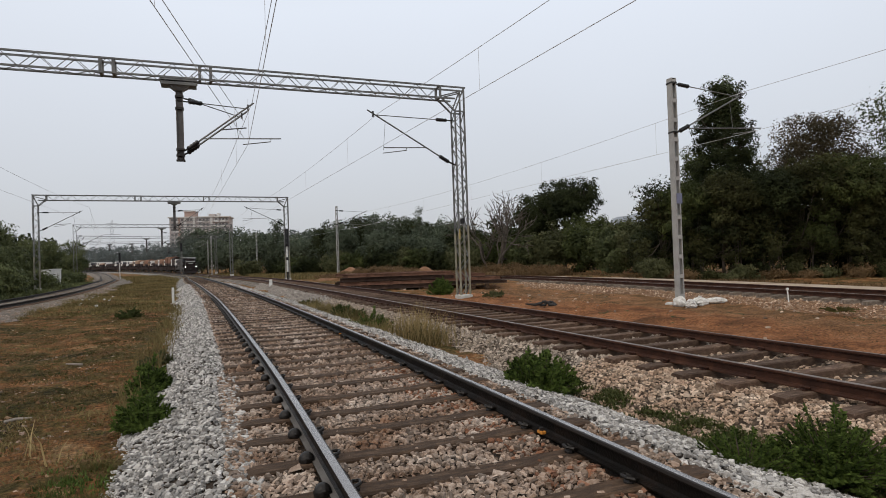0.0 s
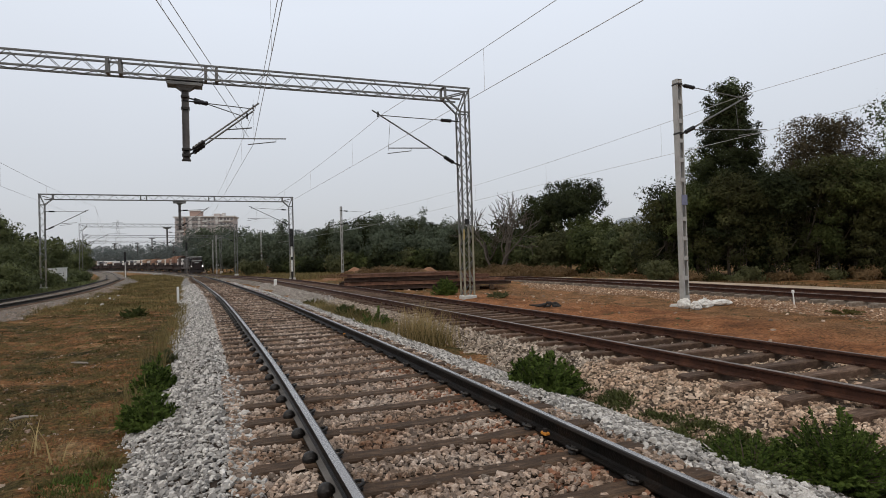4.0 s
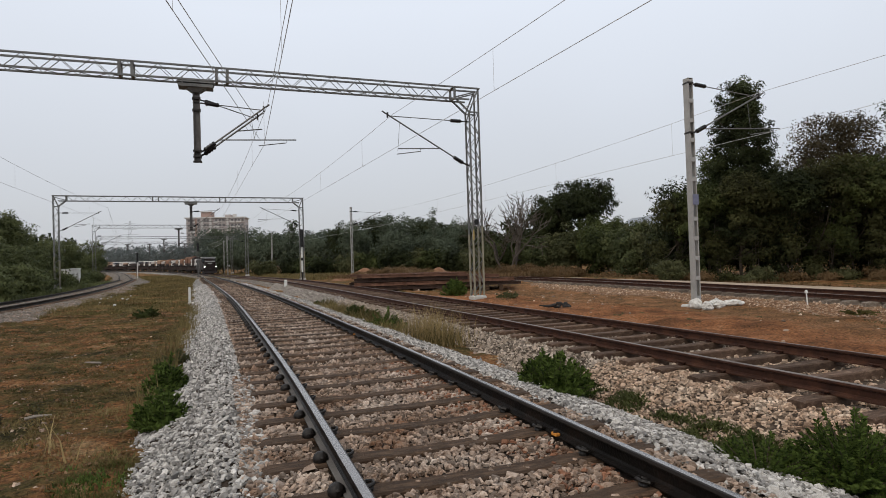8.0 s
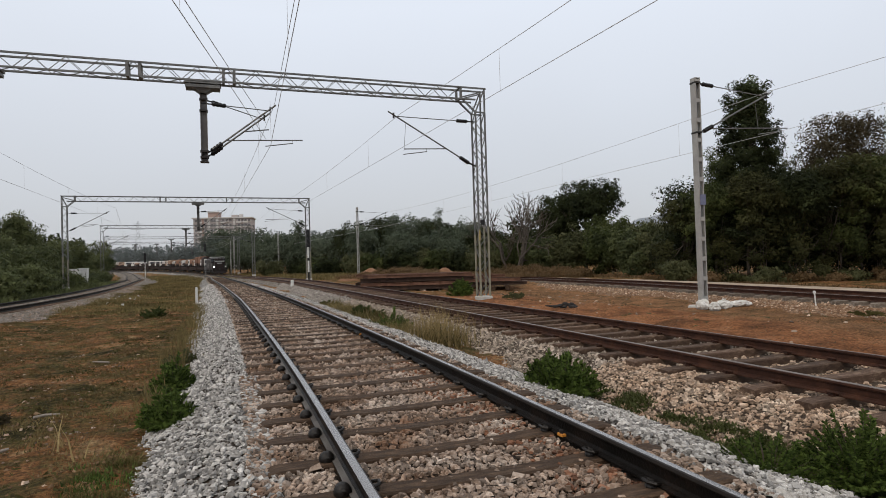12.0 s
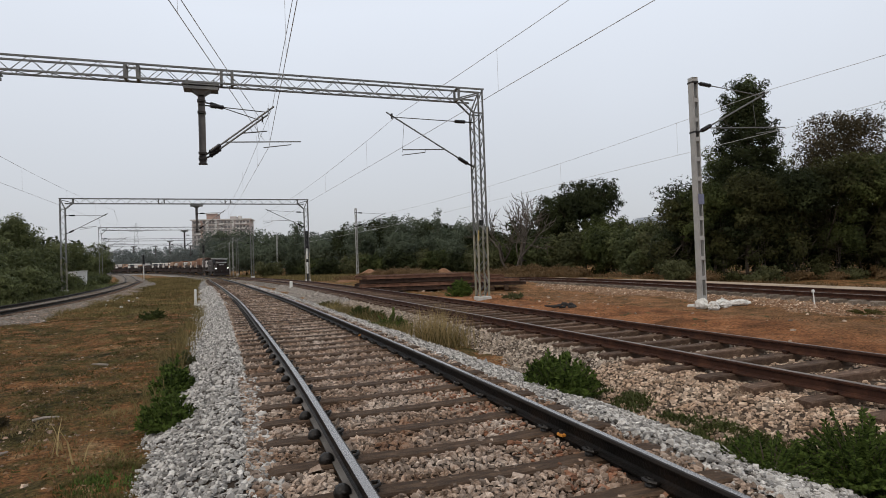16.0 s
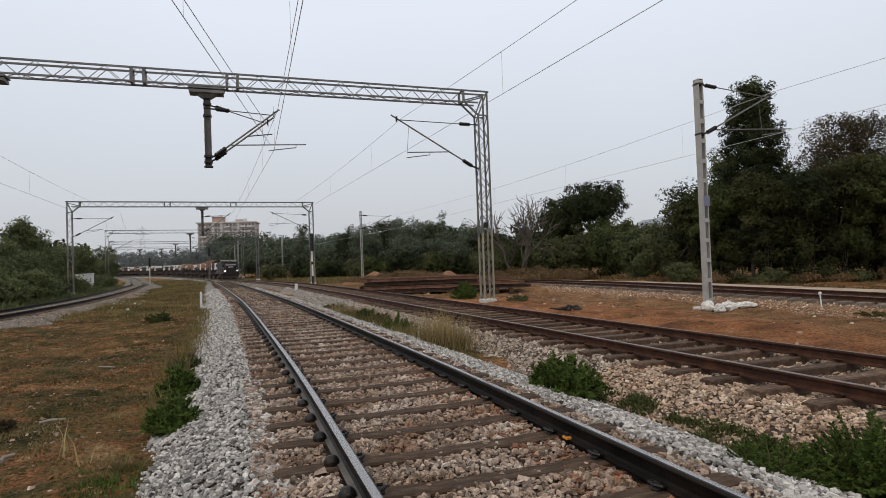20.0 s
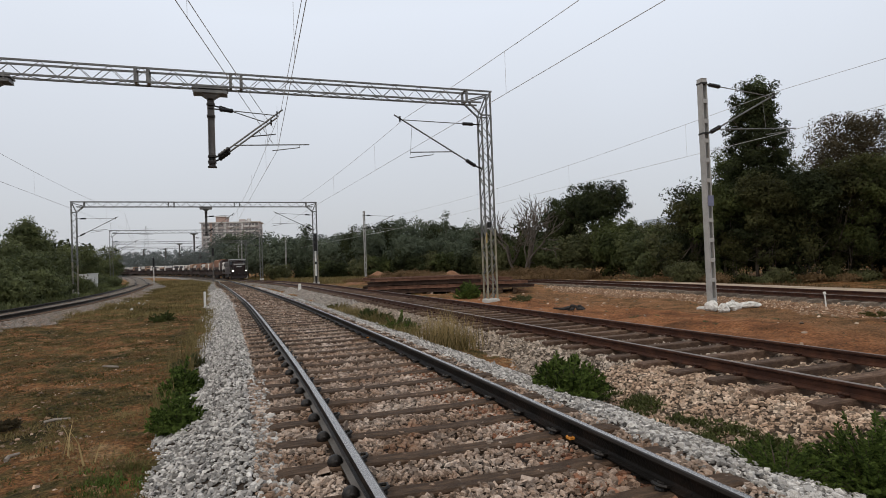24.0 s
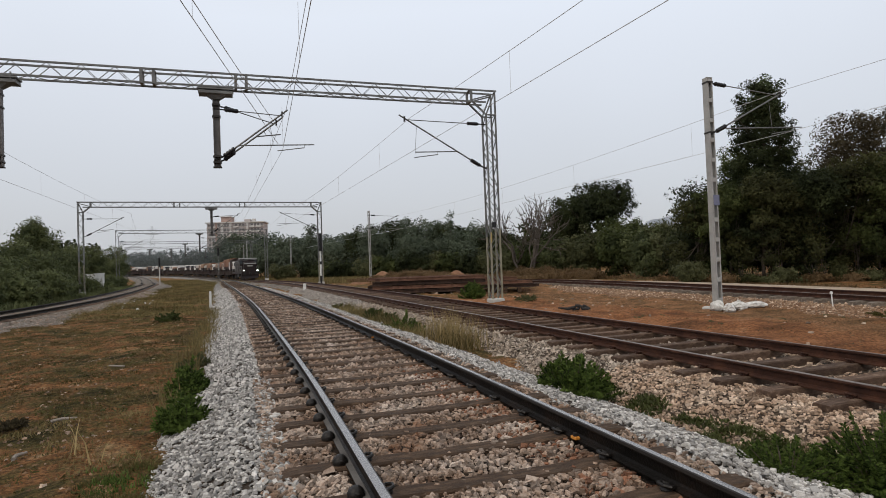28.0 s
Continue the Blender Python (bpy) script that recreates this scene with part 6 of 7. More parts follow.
scatter_rocks("litter", on_ground(lx, ly, 0.06), 0.085, WHITE, 603, "scraps of white litter in the dry grass")


def stick(x, y, turn, length):
    z = float(ground_height(np.array(x), np.array(y)))
    root = thing("stick", pose(x, y, z + 0.03, 0, 4, turn), "short pale broken stick lying in the turf", "stick", "broken sticks")
    part("wood", Geo().rod([(0, 0, 0), (length * 0.4, 0.03, 0.02), (length, 0.0, 0.03)], [0.022, 0.02, 0.012], 6), TWIG_PALE, root)


TWIG_PALE = shade("bleached_wood", [(0.20, 0.17, 0.14), (0.30, 0.26, 0.22)], 9.0, 0.85, 0.0, 0.4, 50)
stick(-4.95, 7.45, 25, 0.28)
stick(-4.3, 5.9, 80, 0.16)
stick(-6.2, 11.5, 160, 0.4)
small_bush(11.2, 15.14, -0.50, 0.9, 0.12, 416, "low dusty weeds on the bare earth", LEAF_OLIVE, 0.05, 40)
small_bush(-5.3, 7.25, -0.56, 0.4, 0.12, 413, "dark withered tuft in the turf", LEAF_BROWN, 0.05, 40)


# ---- stacked rails, sacks and debris by the yard ----
def rail_stack(x, y, z, turn, length, layers, label, seed=5, fan=0.0):
    """Layers of old rails on timber spacers, their ends uneven; each layer lies a little askew of the one below."""
    root = thing("rail_stack", pose(x, y, z, 0, 0, turn), label, "rail stack", "stacks of old rails")
    rng = random.Random(seed)
    for k in range(4):
        part("bearer", Geo().block(length * (-0.36 + 0.24 * k), 0, -0.1, 0.24, 3.0, 0.3, 0.02), SLEEPER, root, "dark timber bearer")
    zz = 0.2
    for layer, (n, shift, grow) in enumerate(layers):
        askew = rng.uniform(-0.05, 0.05)
        for i in range(n):
            yy = -1.5 + 3.0 * (i + 0.5) / n + rng.uniform(-0.03, 0.03)
            half = length * grow / 2 * rng.uniform(0.90, 1.06)
            dx = shift + rng.uniform(-0.25, 0.25) - fan * yy
            g = Geo()
            prof = [(-0.034, 0.172), (0.034, 0.172), (0.034, 0.135), (0.009, 0.125), (0.009, 0.03), (0.07, 0.015), (0.07, 0.0), (-0.07, 0.0), (-0.07, 0.015), (-0.009, 0.03), (-0.009, 0.125), (-0.034, 0.135)]
            m = len(prof)
            tilt = askew + rng.uniform(-0.03, 0.03)
            v = [(dx + e * half, yy + a + e * tilt, zz + b) for e in (-1, 1) for a, b in prof]
            g.add(v, [(j, (j + 1) % m, m + (j + 1) % m, m + j) for j in range(m)] + [tuple(range(m - 1, -1, -1)), tuple(range(m, 2 * m))])
            # top layer and two front rails take the lit copy, others the shaded
            part("old_rail", g, OLD_RAIL_TOP if layer == len(layers) - 1 or (layer == 1 and i < 2) else OLD_RAIL, root)
        zz += 0.172
        if layer < len(layers) - 1:
            for k in (-0.30, 0.02, 0.30):
                part("spacer", Geo().block(k * length, 0, zz, 0.12, 2.9, 0.05, 0.01), SLEEPER, root)
            zz += 0.05


rail_stack(-1.2, 34.2, -0.50, -3, 5.6, ((14, 0.1, 0.92), (14, -0.15, 0.98), (13, 0.05, 1.04), (13, 0.1, 1.0)), "low stack of rusty old rails beside the portal", 5, 0.25)
rail_stack(3.3, 36.3, -0.50, -6, 3.4, ((13, 0.2, 1.1), (11, 0.0, 0.95), (5, -0.5, 0.7)), "lower pile of rusty old rails behind the portal", 6, 0.2)


def sack(x, y, z, turn, w, d, h, seed, label):
    rng = np.random.default_rng(seed)
    v, f = [], []
    nu, nv = 14, 8
    for j in range(nv + 1):
        b = -math.pi / 2 + math.pi * j / nv
        for i in range(nu):
            a = 2 * math.pi * i / nu
            c, s_ = math.cos(a), math.sin(a)
            sq = (abs(c) ** 2.6 + abs(s_) ** 2.6) ** (-1 / 2.6)
            fold = noise.noise(Vector((c * 1.6 + seed, s_ * 1.6, math.sin(b) * 1.6)))
            k = math.cos(b) ** 0.55 * (1 + 0.30 * fold + rng.uniform(-0.07, 0.07))
            v.append((w / 2 * c * sq * k, d / 2 * s_ * sq * k, (h / 2 + h / 2 * math.sin(b)) * (1 + 0.4 * noise.noise(Vector((c * 2.2, s_ * 2.2, seed * 1.7))))))
    for j in range(nv):
        f += [(j * nu + i, j * nu + (i + 1) % nu, (j + 1) * nu + (i + 1) % nu, (j + 1) * nu + i) for i in range(nu)]
    root = thing("sack", pose(x, y, z, rng.uniform(-8, 8), rng.uniform(-8, 8), turn), label, "sack", "white sacks")
    part("bag", Geo().add(v, f), SACK, root)
    part("tied_neck", Geo().rod([(w * 0.45, 0, h * 0.45), (w * 0.55, 0, h * 0.5), (w * 0.62, 0.02, h * 0.42)], [0.05, 0.025, 0.06], 8), SACK, root)


SACK = shade("woven_white_sack", [(0.34, 0.31, 0.28), (0.58, 0.57, 0.54), (0.74, 0.73, 0.71)], 7.0, 0.8, 0.0, 0.8, 14)
for k, (x, y, w, d, h) in enumerate([(9.12, 20.05, 0.44, 0.40, 0.34), (9.42, 19.85, 0.40, 0.36, 0.30), (9.84, 20.0, 0.56, 0.42, 0.30), (10.32, 19.9, 0.74, 0.5, 0.22)]):
    sack(x, y, float(ground_height(np.array(x), np.array(y))) - 0.04, 40 * k + 15, w, d, h, 700 + k, "dirty white filled sack lying at the mast's foot")

TYRE = shade("black_rubber", [(0.02, 0.02, 0.02), (0.045, 0.042, 0.04)], 6.0, 0.85, 0.0, 0.4, 40)


def torn_tyre(x, y, turn, r, seed):
    rng = np.random.default_rng(seed)
    z = float(ground_height(np.array(x), np.array(y)))
    root = thing("old_tyre", pose(x, y, z + 0.05, 6, -5, turn), "discarded black tyre lying on the bare earth", "tyre")
    pts = [(r * math.cos(a), r * 0.9 * math.sin(a), 0.05 + 0.05 * math.sin(2 * a)) for a in np.linspace(0, 6.283, 25)]
    part("tread", Geo().rod([(a + rng.normal() * 0.02, b + rng.normal() * 0.02, c * rng.uniform(0.3, 1.6)) for a, b, c in pts], [0.05 * rng.uniform(0.6, 1.2) for _ in pts], 8), TYRE, root)
    part("loose_flap", Geo().rod([(r, 0, 0.05), (r + 0.25, 0.1, 0.0), (r + 0.55, 0.02, 0.02)], [0.06, 0.05, 0.02], 6), TYRE, root)


torn_tyre(4.3, 19.0, 190, 0.22, 3)


def earth_heap(x, y, w, d, h, seed, label):
    rng = np.random.default_rng(seed)
    n = 26
    u = np.linspace(-1, 1, n)
    X, Y = np.meshgrid(u, u)
    r = np.hypot(X, Y)
    Z = np.clip(1 - r, 0, 1) ** 0.8 * h * (1 + 0.25 * np.sin(5 * X + seed) * np.cos(4 * Y)) + rng.normal(size=X.shape) * 0.03 * h - 0.25
    i = (np.arange(n - 1)[:, None] * n + np.arange(n - 1)[None]).ravel()
    f = np.stack([i, i + 1, i + n + 1, i + n], -1)
    me = np_mesh("earth_mound", np.stack([X * w / 2, Y * d / 2, Z], -1).reshape(-1, 3), f, RED_EARTH, smooth=True)
    ob = tagged(new("earth_mound", me), label, "earth heap", "spoil heaps")
    ob.matrix_basis = pose(x, y, float(ground_height(np.array(x), np.array(y))), 0, 0, 20)


RED_EARTH = shade("red_earth", [(0.15, 0.075, 0.042), (0.24, 0.125, 0.07), (0.31, 0.18, 0.11)], 1.2, 0.95, 0.0, 0.8, 9)
for k, (side, d, w, dd, h) in enumerate([(722, 57, 8, 5, 1.5), (765, 55, 7, 5, 1.1), (672, 61, 7, 5, 1.2), (806, 53, 6, 4, 1.1)]):
    earth_heap(seen_at(side, d), d, w, dd, h, 30 + k, "low heap of red-brown earth with dry weeds")
for k, (x_, y_, n_) in enumerate([(-5.85, 10.8, 34), (-4.35, 6.6, 40), (-5.7, 9.3, 26), (-5.1, 7.0, 30), (-7.4, 12.6, 30)]):
    rub = np.random.default_rng(620 + k).normal(size=(n_, 2)) * (0.30, 0.38) + (x_, y_)
    scatter_rocks("rubble", on_ground(rub[:, 0], rub[:, 1], 0.0), 0.034, STONE_RUST, 630 + k, "small scatter of brown rubble in the turf")
hx, hy = patchy(*region(np.random.default_rng(31), 1800, 12.5, 24.5, 44.0, 62.0, 0.36), 4, 1.6, 0.05)
grass("heap_weeds", on_ground(hx, hy, 0.25), 0.26, LEAF_RUSSET, 512, "dry weeds on the earth heaps", wide=0.025, lean=1.0, per=14, spread=0.45)


def relay_box(x, y, turn):
    z = float(ground_height(np.array(x), np.array(y)))
    root = thing("relay_box", pose(x, y, z, 0, 0, turn), "white painted equipment box beside the loop track", "equipment box")
    part("plinth", Geo().block(0, 0, -0.3, 0.8, 0.6, 1.35, 0.03), CONCRETE, root)
    part("cabinet", Geo().block(0, 0, 1.05, 0.9, 0.7, 0.95, 0.03), WHITE, root)
    part("lid", Geo().block(0, 0, 2.0, 1.0, 0.8, 0.08, 0.02), WHITE, root)
    part("door", Geo().box(-0.38, -0.37, 1.11, 0.38, -0.352, 1.95), WHITE, root)
    part("door_handle", Geo().bar((0.27, -0.385, 1.45), (0.27, -0.385, 1.63), 0.03), DARK_STEEL, root)


relay_box(seen_at(174, 63), 63, 20)
relay_box(seen_at(160, 65), 65, 20)

# paint marks on the main track's right rail
for mx, my in ((1.22, 4.83), (-1.0, 11.55)):
    s_ = float(MAIN.near(np.array([mx]), np.array([my]))[0][0])
    q = MAIN.at(np.array([s_]), np.array([GAUGE - 0.065]), -0.12)[0]
    root = thing("rail_marker", pose(q[0], q[1], q[2], 0, 0, MAIN.turn(s_)), "small orange painted marker plate against the rail's foot", "marker plate", "orange markers")
    part("plate", Geo().block(0, 0, -0.01, 0.045, 0.075, 0.02, 0.005), ORANGE, root)
    part("stud", Geo().rod([(0, 0, 0.0), (0, 0, 0.035)], 0.018, 8), DARK_STEEL, root)

# ---- far buildings ----
FACADE = shade("weathered_pinkish_facade", [(0.36, 0.315, 0.295), (0.42, 0.375, 0.355), (0.47, 0.43, 0.41)], 0.4, 0.9, 0.0, 0.1, 5)
FACADE_WHITE = shade("pale_facade_bands", [(0.50, 0.48, 0.46), (0.62, 0.60, 0.58)], 0.5, 0.9, 0.0, 0.1, 5)
FACADE_PINK = shade("pink_brown_facade", [(0.34, 0.24, 0.20), (0.42, 0.31, 0.27)], 0.5, 0.9, 0.0, 0.1, 5)
GLASS = shade("dark_window_glass", [(0.04, 0.045, 0.05), (0.07, 0.075, 0.085)], 3.0, 0.2, 0.0, 0.0)
# far window glass, its colour lightened for the haze in between
PANE_FAR = shade("haze_lightened_panes", [(0.15, 0.14, 0.14), (0.21, 0.20, 0.195)], 3.0, 0.4, 0.0, 0.0)


def tower_block(x, y, z, turn):
    root = thing("apartment_building", pose(x, y, z, 0, 0, turn), "distant cream apartment block with white bands and a roof house", "building")
    W, D, floors, fh = 36.5, 16.0, 11, 3.15
    H = floors * fh
    part("wall", Geo().box(-W / 2, 0, 0, W / 2, D, H), FACADE, root)
    part("roof_slab", Geo().box(-W / 2 - 0.9, -0.9, H, W / 2 + 0.9, D + 0.6, H + 0.7), FACADE_WHITE, root)
    house = part("roof_house", Geo().box(-9.5, 2, H + 0.7, -3.0, 12, H + 4.2), FACADE_PINK, root)
    part("roof_house_slab", Geo().box(-10.0, 1.4, H + 4.2, -2.5, 12.6, H + 4.7), FACADE_WHITE, house)
    part("water_tank", Geo().rod([(11, 6, H + 0.7), (11, 6, H + 3.0)], 1.3, 12), FACADE_WHITE, root)
    part("stair_house", Geo().box(5, 4, H + 0.7, 9, 10, H + 2.6), FACADE, root)
    for k in range(1, floors):
        part("floor_band", Geo().box(-W / 2 - 0.25, -0.35, k * fh - 0.12, W / 2 + 0.25, 0.0, k * fh + 0.12), FACADE, root)
    for bx in (-12.3, -8.6, -3.2, 7.5):
        part("pier", Geo().box(bx - 0.65, -0.6, 0, bx + 0.65, 0.0, H), FACADE_PINK if bx < -12 else FACADE_WHITE, root)
    cols = [-16.6, -14.2, -10.6, -6.8, -5.0, 0.4, 2.8, 5.0, 10.4, 12.6, 14.6, 16.9]
    pane = Geo().box(-0.75, -0.10, 0, 0.75, -0.04, 1.5).mesh("pane", PANE_FAR)
    fr = Geo()
    fr.box(-0.9, -0.16, -0.12, 0.9, 0.0, 0.0).box(-0.9, -0.16, 1.5, 0.9, 0.0, 1.62).box(-0.9, -0.14, 0, -0.76, 0.0, 1.5).box(0.76, -0.14, 0, 0.9, 0.0, 1.5)
    fr = fr.mesh("window", FACADE_WHITE)
    balc = Geo()
    balc.box(-1.5, -1.3, -0.15, 1.5, -0.36, 0.0).box(-1.5, -1.3, 0, 1.5, -1.2, 0.95).box(-1.5, -1.2, 0, -1.4, -0.36, 0.95).box(1.4, -1.2, 0, 1.5, -0.36, 0.95)
    balc = balc.mesh("balcony", FACADE_WHITE)
    for k in range(4, floors):
        for j, cx in enumerate(cols):
            wv = part("window", fr, None, root, at=pose(cx, 0, k * fh + 1.0))
            part("pane", pane, None, wv)
            if j in (1, 5, 8, 10):
                part("balcony", balc, None, root, at=pose(cx, 0, k * fh + 0.2))


tower_block(seen_at(418, 395), 395, -1.6, 8)


# pylon steel painted paler and bluer to stand for haze
PYLON_GREY = shade("haze_paled_steel", [(0.34, 0.36, 0.38), (0.44, 0.46, 0.48)], 3.0, 0.6, 0.1, 0.1, 30)


def pylon(x, y, z, h):
    root = thing("pylon", pose(x, y, z, 0, 0, 25), "distant grey lattice power pylon above the woods", "pylon")
    def half(f):
        return 3.6 * (1 - f) ** 1.15 + 0.5
    for sx in (-1, 1):
        for sy in (-1, 1):
            part("leg", Geo().rod([(sx * half(f), sy * half(f), h * f) for f in (0, 0.25, 0.5, 0.75, 1.0)], 0.09, 5), PYLON_GREY, root)
    for k in range(10):
        f0, f1 = k / 10, (k + 1) / 10
        for sy in (-1, 1):
            part("cross_brace", Geo().bar((-half(f0), sy * half(f0), h * f0), (half(f1), sy * half(f1), h * f1), 0.1), PYLON_GREY, root)
            part("cross_brace", Geo().bar((half(f0), sy * half(f0), h * f0), (-half(f1), sy * half(f1), h * f1), 0.1), PYLON_GREY, root)
    for f, w in ((0.72, 6.5), (0.83, 5.4), (0.94, 4.2)):
        part("crossarm", Geo().bar((-w, 0, h * f), (w, 0, h * f), 0.15, 0.3), PYLON_GREY, root)


pylon(seen_at(270, 520), 520, 0.0, 43)


def hill(x, y, w, d, h, seed, label, mat):
    n = 40
    u = np.linspace(-1, 1, n)
    X, Y = np.meshgrid(u, u)
    r = np.hypot(X, Y)
    Z = np.clip(np.cos(np.clip(r, 0, 1) * math.pi) * 0.5 + 0.5, 0, 1) * h * (1 + 0.16 * np.sin(7 * X + seed) + 0.10 * np.sin(17 * X + 5 * Y) + 0.05 * np.sin(41 * X + 3 * seed)) - 1.0
    i = (np.arange(n - 1)[:, None] * n + np.arange(n - 1)[None]).ravel()
    f = np.stack([i, i + 1, i + n + 1, i + n], -1)
    ob = tagged(new("hill", np_mesh("hill", np.stack([X * w / 2, Y * d / 2, Z], -1).reshape(-1, 3), f, mat, smooth=True)), label, "hill", kind="structure")
    ob.matrix_basis = pose(x, y, 0)


# hillside colour is blue-grey because the air's haze is painted into it
HILL = shade("haze_painted_hillside", [(0.20, 0.225, 0.25), (0.27, 0.29, 0.315), (0.33, 0.345, 0.37)], 0.012, 1.0, 0.0, 0.0, 0.06)
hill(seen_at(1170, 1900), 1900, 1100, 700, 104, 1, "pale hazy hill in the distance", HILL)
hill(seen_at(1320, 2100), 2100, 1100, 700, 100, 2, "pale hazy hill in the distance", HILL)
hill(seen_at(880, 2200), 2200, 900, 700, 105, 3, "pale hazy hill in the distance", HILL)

# ---- the train ----
LOCO_PAINT = shade("grimy_dark_red_paint", [(0.010, 0.008, 0.008), (0.018, 0.011, 0.010), (0.032, 0.018, 0.015)], 2.0, 0.5, 0.0, 0.1, 20)
LOCO_GREY = shade("pale_grey_paint", [(0.28, 0.28, 0.27), (0.40, 0.40, 0.38)], 3.0, 0.55, 0.0, 0.1, 20)
LAMP = shade("lit_headlamp", [(1.0, 0.96, 0.86), (1.0, 0.96, 0.86)], 3.0, 0.3, 0.0, 0.0, glow=14.0)
WAGON = shade("rusty_wagon_paint", [(0.020, 0.012, 0.010), (0.034, 0.020, 0.016), (0.055, 0.032, 0.025)], 2.0, 0.75, 0.1, 0.2, 20)
TARP_ORANGE = shade("orange_brown_tarpaulin", [(0.14, 0.068, 0.042), (0.21, 0.105, 0.065), (0.28, 0.15, 0.095)], 2.0, 0.8, 0.0, 0.3, 12, vary=0.15)
TARP_TAN = shade("tan_tarpaulin", [(0.20, 0.125, 0.08), (0.28, 0.18, 0.12), (0.36, 0.25, 0.17)], 2.0, 0.8, 0.0, 0.3, 12, vary=0.15)
TARP_PALE = shade("pale_tarpaulin", [(0.30, 0.27, 0.24), (0.42, 0.39, 0.36)], 2.0, 0.8, 0.0, 0.3, 12, vary=0.12)
CAB_PALE = shade("pale_cab_paint", [(0.55, 0.53, 0.50), (0.68, 0.66, 0.63)], 3.0, 0.45, 0.0, 0.1, 20)


def wheelset(parent, y, r):
    g = Geo()
    for sx in (-1, 1):
        g.rod([(sx * 0.80, 0, 0), (sx * 0.93, 0, 0)], r, 18)
        g.rod([(sx * 0.76, 0, 0), (sx * 0.80, 0, 0)], r + 0.03, 18)
        for k in range(4):
            a = k * math.pi / 2
            g.box(sx * 0.93 - 0.01, math.cos(a) * r * 0.6 - 0.05, math.sin(a) * r * 0.6 - 0.05, sx * 0.93 + 0.015, math.cos(a) * r * 0.6 + 0.05, math.sin(a) * r * 0.6 + 0.05)
    g.rod([(-0.8, 0, 0), (0.8, 0, 0)], 0.08, 8)
    return part("wheelset", g, DARK_STEEL, parent, at=pose(0, y, r))


def bogie(parent, y, half, mat):
    g = Geo()
    for sx in (-1, 1):
        g.box(sx * 1.05 - 0.06, y - half, 0.42, sx * 1.05 + 0.06, y + half, 0.72)
        for e in (-0.6, 0, 0.6):
            g.box(sx * 1.05 - 0.1, y + e * half - 0.16, 0.36, sx * 1.05 + 0.1, y + e * half + 0.16, 0.8)
    g.box(-1.1, y - 0.25, 0.5, 1.1, y + 0.25, 0.85)
    part("bogie_frame", g, mat, parent)


def make_loco():
    """Its front is at y = 0, its length runs to -y; the rail's top is z = 0."""
    root = thing("locomotive", Matrix.Identity(4), "dark diesel locomotive with two lit headlamps on the curve", "locomotive")
    part("underframe", Geo().box(-1.45, -17.2, 1.05, 1.45, -0.35, 1.40), LOCO_PAINT, root)
    part("buffer_beam", Geo().box(-1.45, -0.35, 0.75, 1.45, -0.15, 1.42), LOCO_PAINT, root)
    part("short_hood", Geo().block(0, -1.55, 1.40, 1.9, 2.2, 1.75, 0.16), LOCO_PAINT, root)
    cab = part("cab", Geo().block(0, -3.75, 1.40, 2.9, 2.2, 2.25, 0.10), LOCO_PAINT, root)
    part("cab_roof", Geo().block(0, -3.75, 3.65, 3.05, 2.5, 0.16, 0.06), LOCO_GREY, root, "pale grey cab roof")
    for sx in (-1, 1):
        part("front_window", Geo().box(sx * 1.2 - 0.2, -2.66, 2.75, sx * 1.2 + 0.2, -2.635, 3.4), GLASS, cab)
        part("side_window", Geo().box(min(sx * 1.44, sx * 1.465), -4.4, 2.6, max(sx * 1.44, sx * 1.465), -3.1, 3.4), GLASS, cab)
    part("long_hood", Geo().block(0, -10.9, 1.40, 1.95, 12.0, 2.15, 0.18), LOCO_PAINT, root)
    for k in range(9):
        for sx in (-1, 1):
            part("hood_door", Geo().box(min(sx * 0.972, sx * 0.99), -6.2 - 1.15 * k, 1.6, max(sx * 0.972, sx * 0.99), -5.2 - 1.15 * k, 2.9), LOCO_PAINT, root)
    part("radiator_fan", Geo().rod([(0, -14.8, 3.5), (0, -14.8, 3.75)], 0.75, 16), DARK_STEEL, root)
    part("exhaust", Geo().block(0, -8.4, 3.5, 0.4, 0.9, 0.4, 0.05), DARK_STEEL, root)
    part("horn_mast", Geo().rod([(0.3, -3.4, 3.8), (0.3, -3.4, 4.35)], 0.04, 6), DARK_STEEL, root)
    part("hood_stripe", Geo().box(-0.98, -0.43, 2.72, 0.98, -0.415, 2.92), LOCO_GREY, root, "pale grey painted stripe")
    part("top_lamp_box", Geo().block(0, -0.85, 3.15, 0.6, 0.5, 0.3, 0.05), LOCO_PAINT, root)
    part("visor", Geo().box(-1.35, -2.75, 3.44, 1.35, -2.6, 3.52), LOCO_GREY, root, "pale sun visor over the cab windows")
    part("number_board", Geo().box(-0.45, -0.43, 2.3, 0.45, -0.415, 2.5), LOCO_GREY, root)
    for sx in (-1, 1):
        lamp = part("headlamp", Geo().rod([(sx * 1.15, -0.30, 1.62), (sx * 1.15, -0.05, 1.62)], 0.16, 14), DARK_STEEL, root)
        part("lamp_glass", Geo().rod([(sx * 1.15, -0.06, 1.62), (sx * 1.15, -0.02, 1.62)], 0.09, 14), LAMP, lamp, "lit round headlamp glass")
        part("buffer", Geo().rod([(sx * 0.98, -0.15, 1.1), (sx * 0.98, 0.35, 1.1)], 0.11, 10).rod([(sx * 0.98, 0.35, 1.1), (sx * 0.98, 0.42, 1.1)], 0.23, 14), DARK_STEEL, root)
        part("handrail", Geo().rod([(sx * 1.38, -0.4, 2.35), (sx * 1.38, -2.6, 2.35)], 0.02, 6), LOCO_GREY, root)
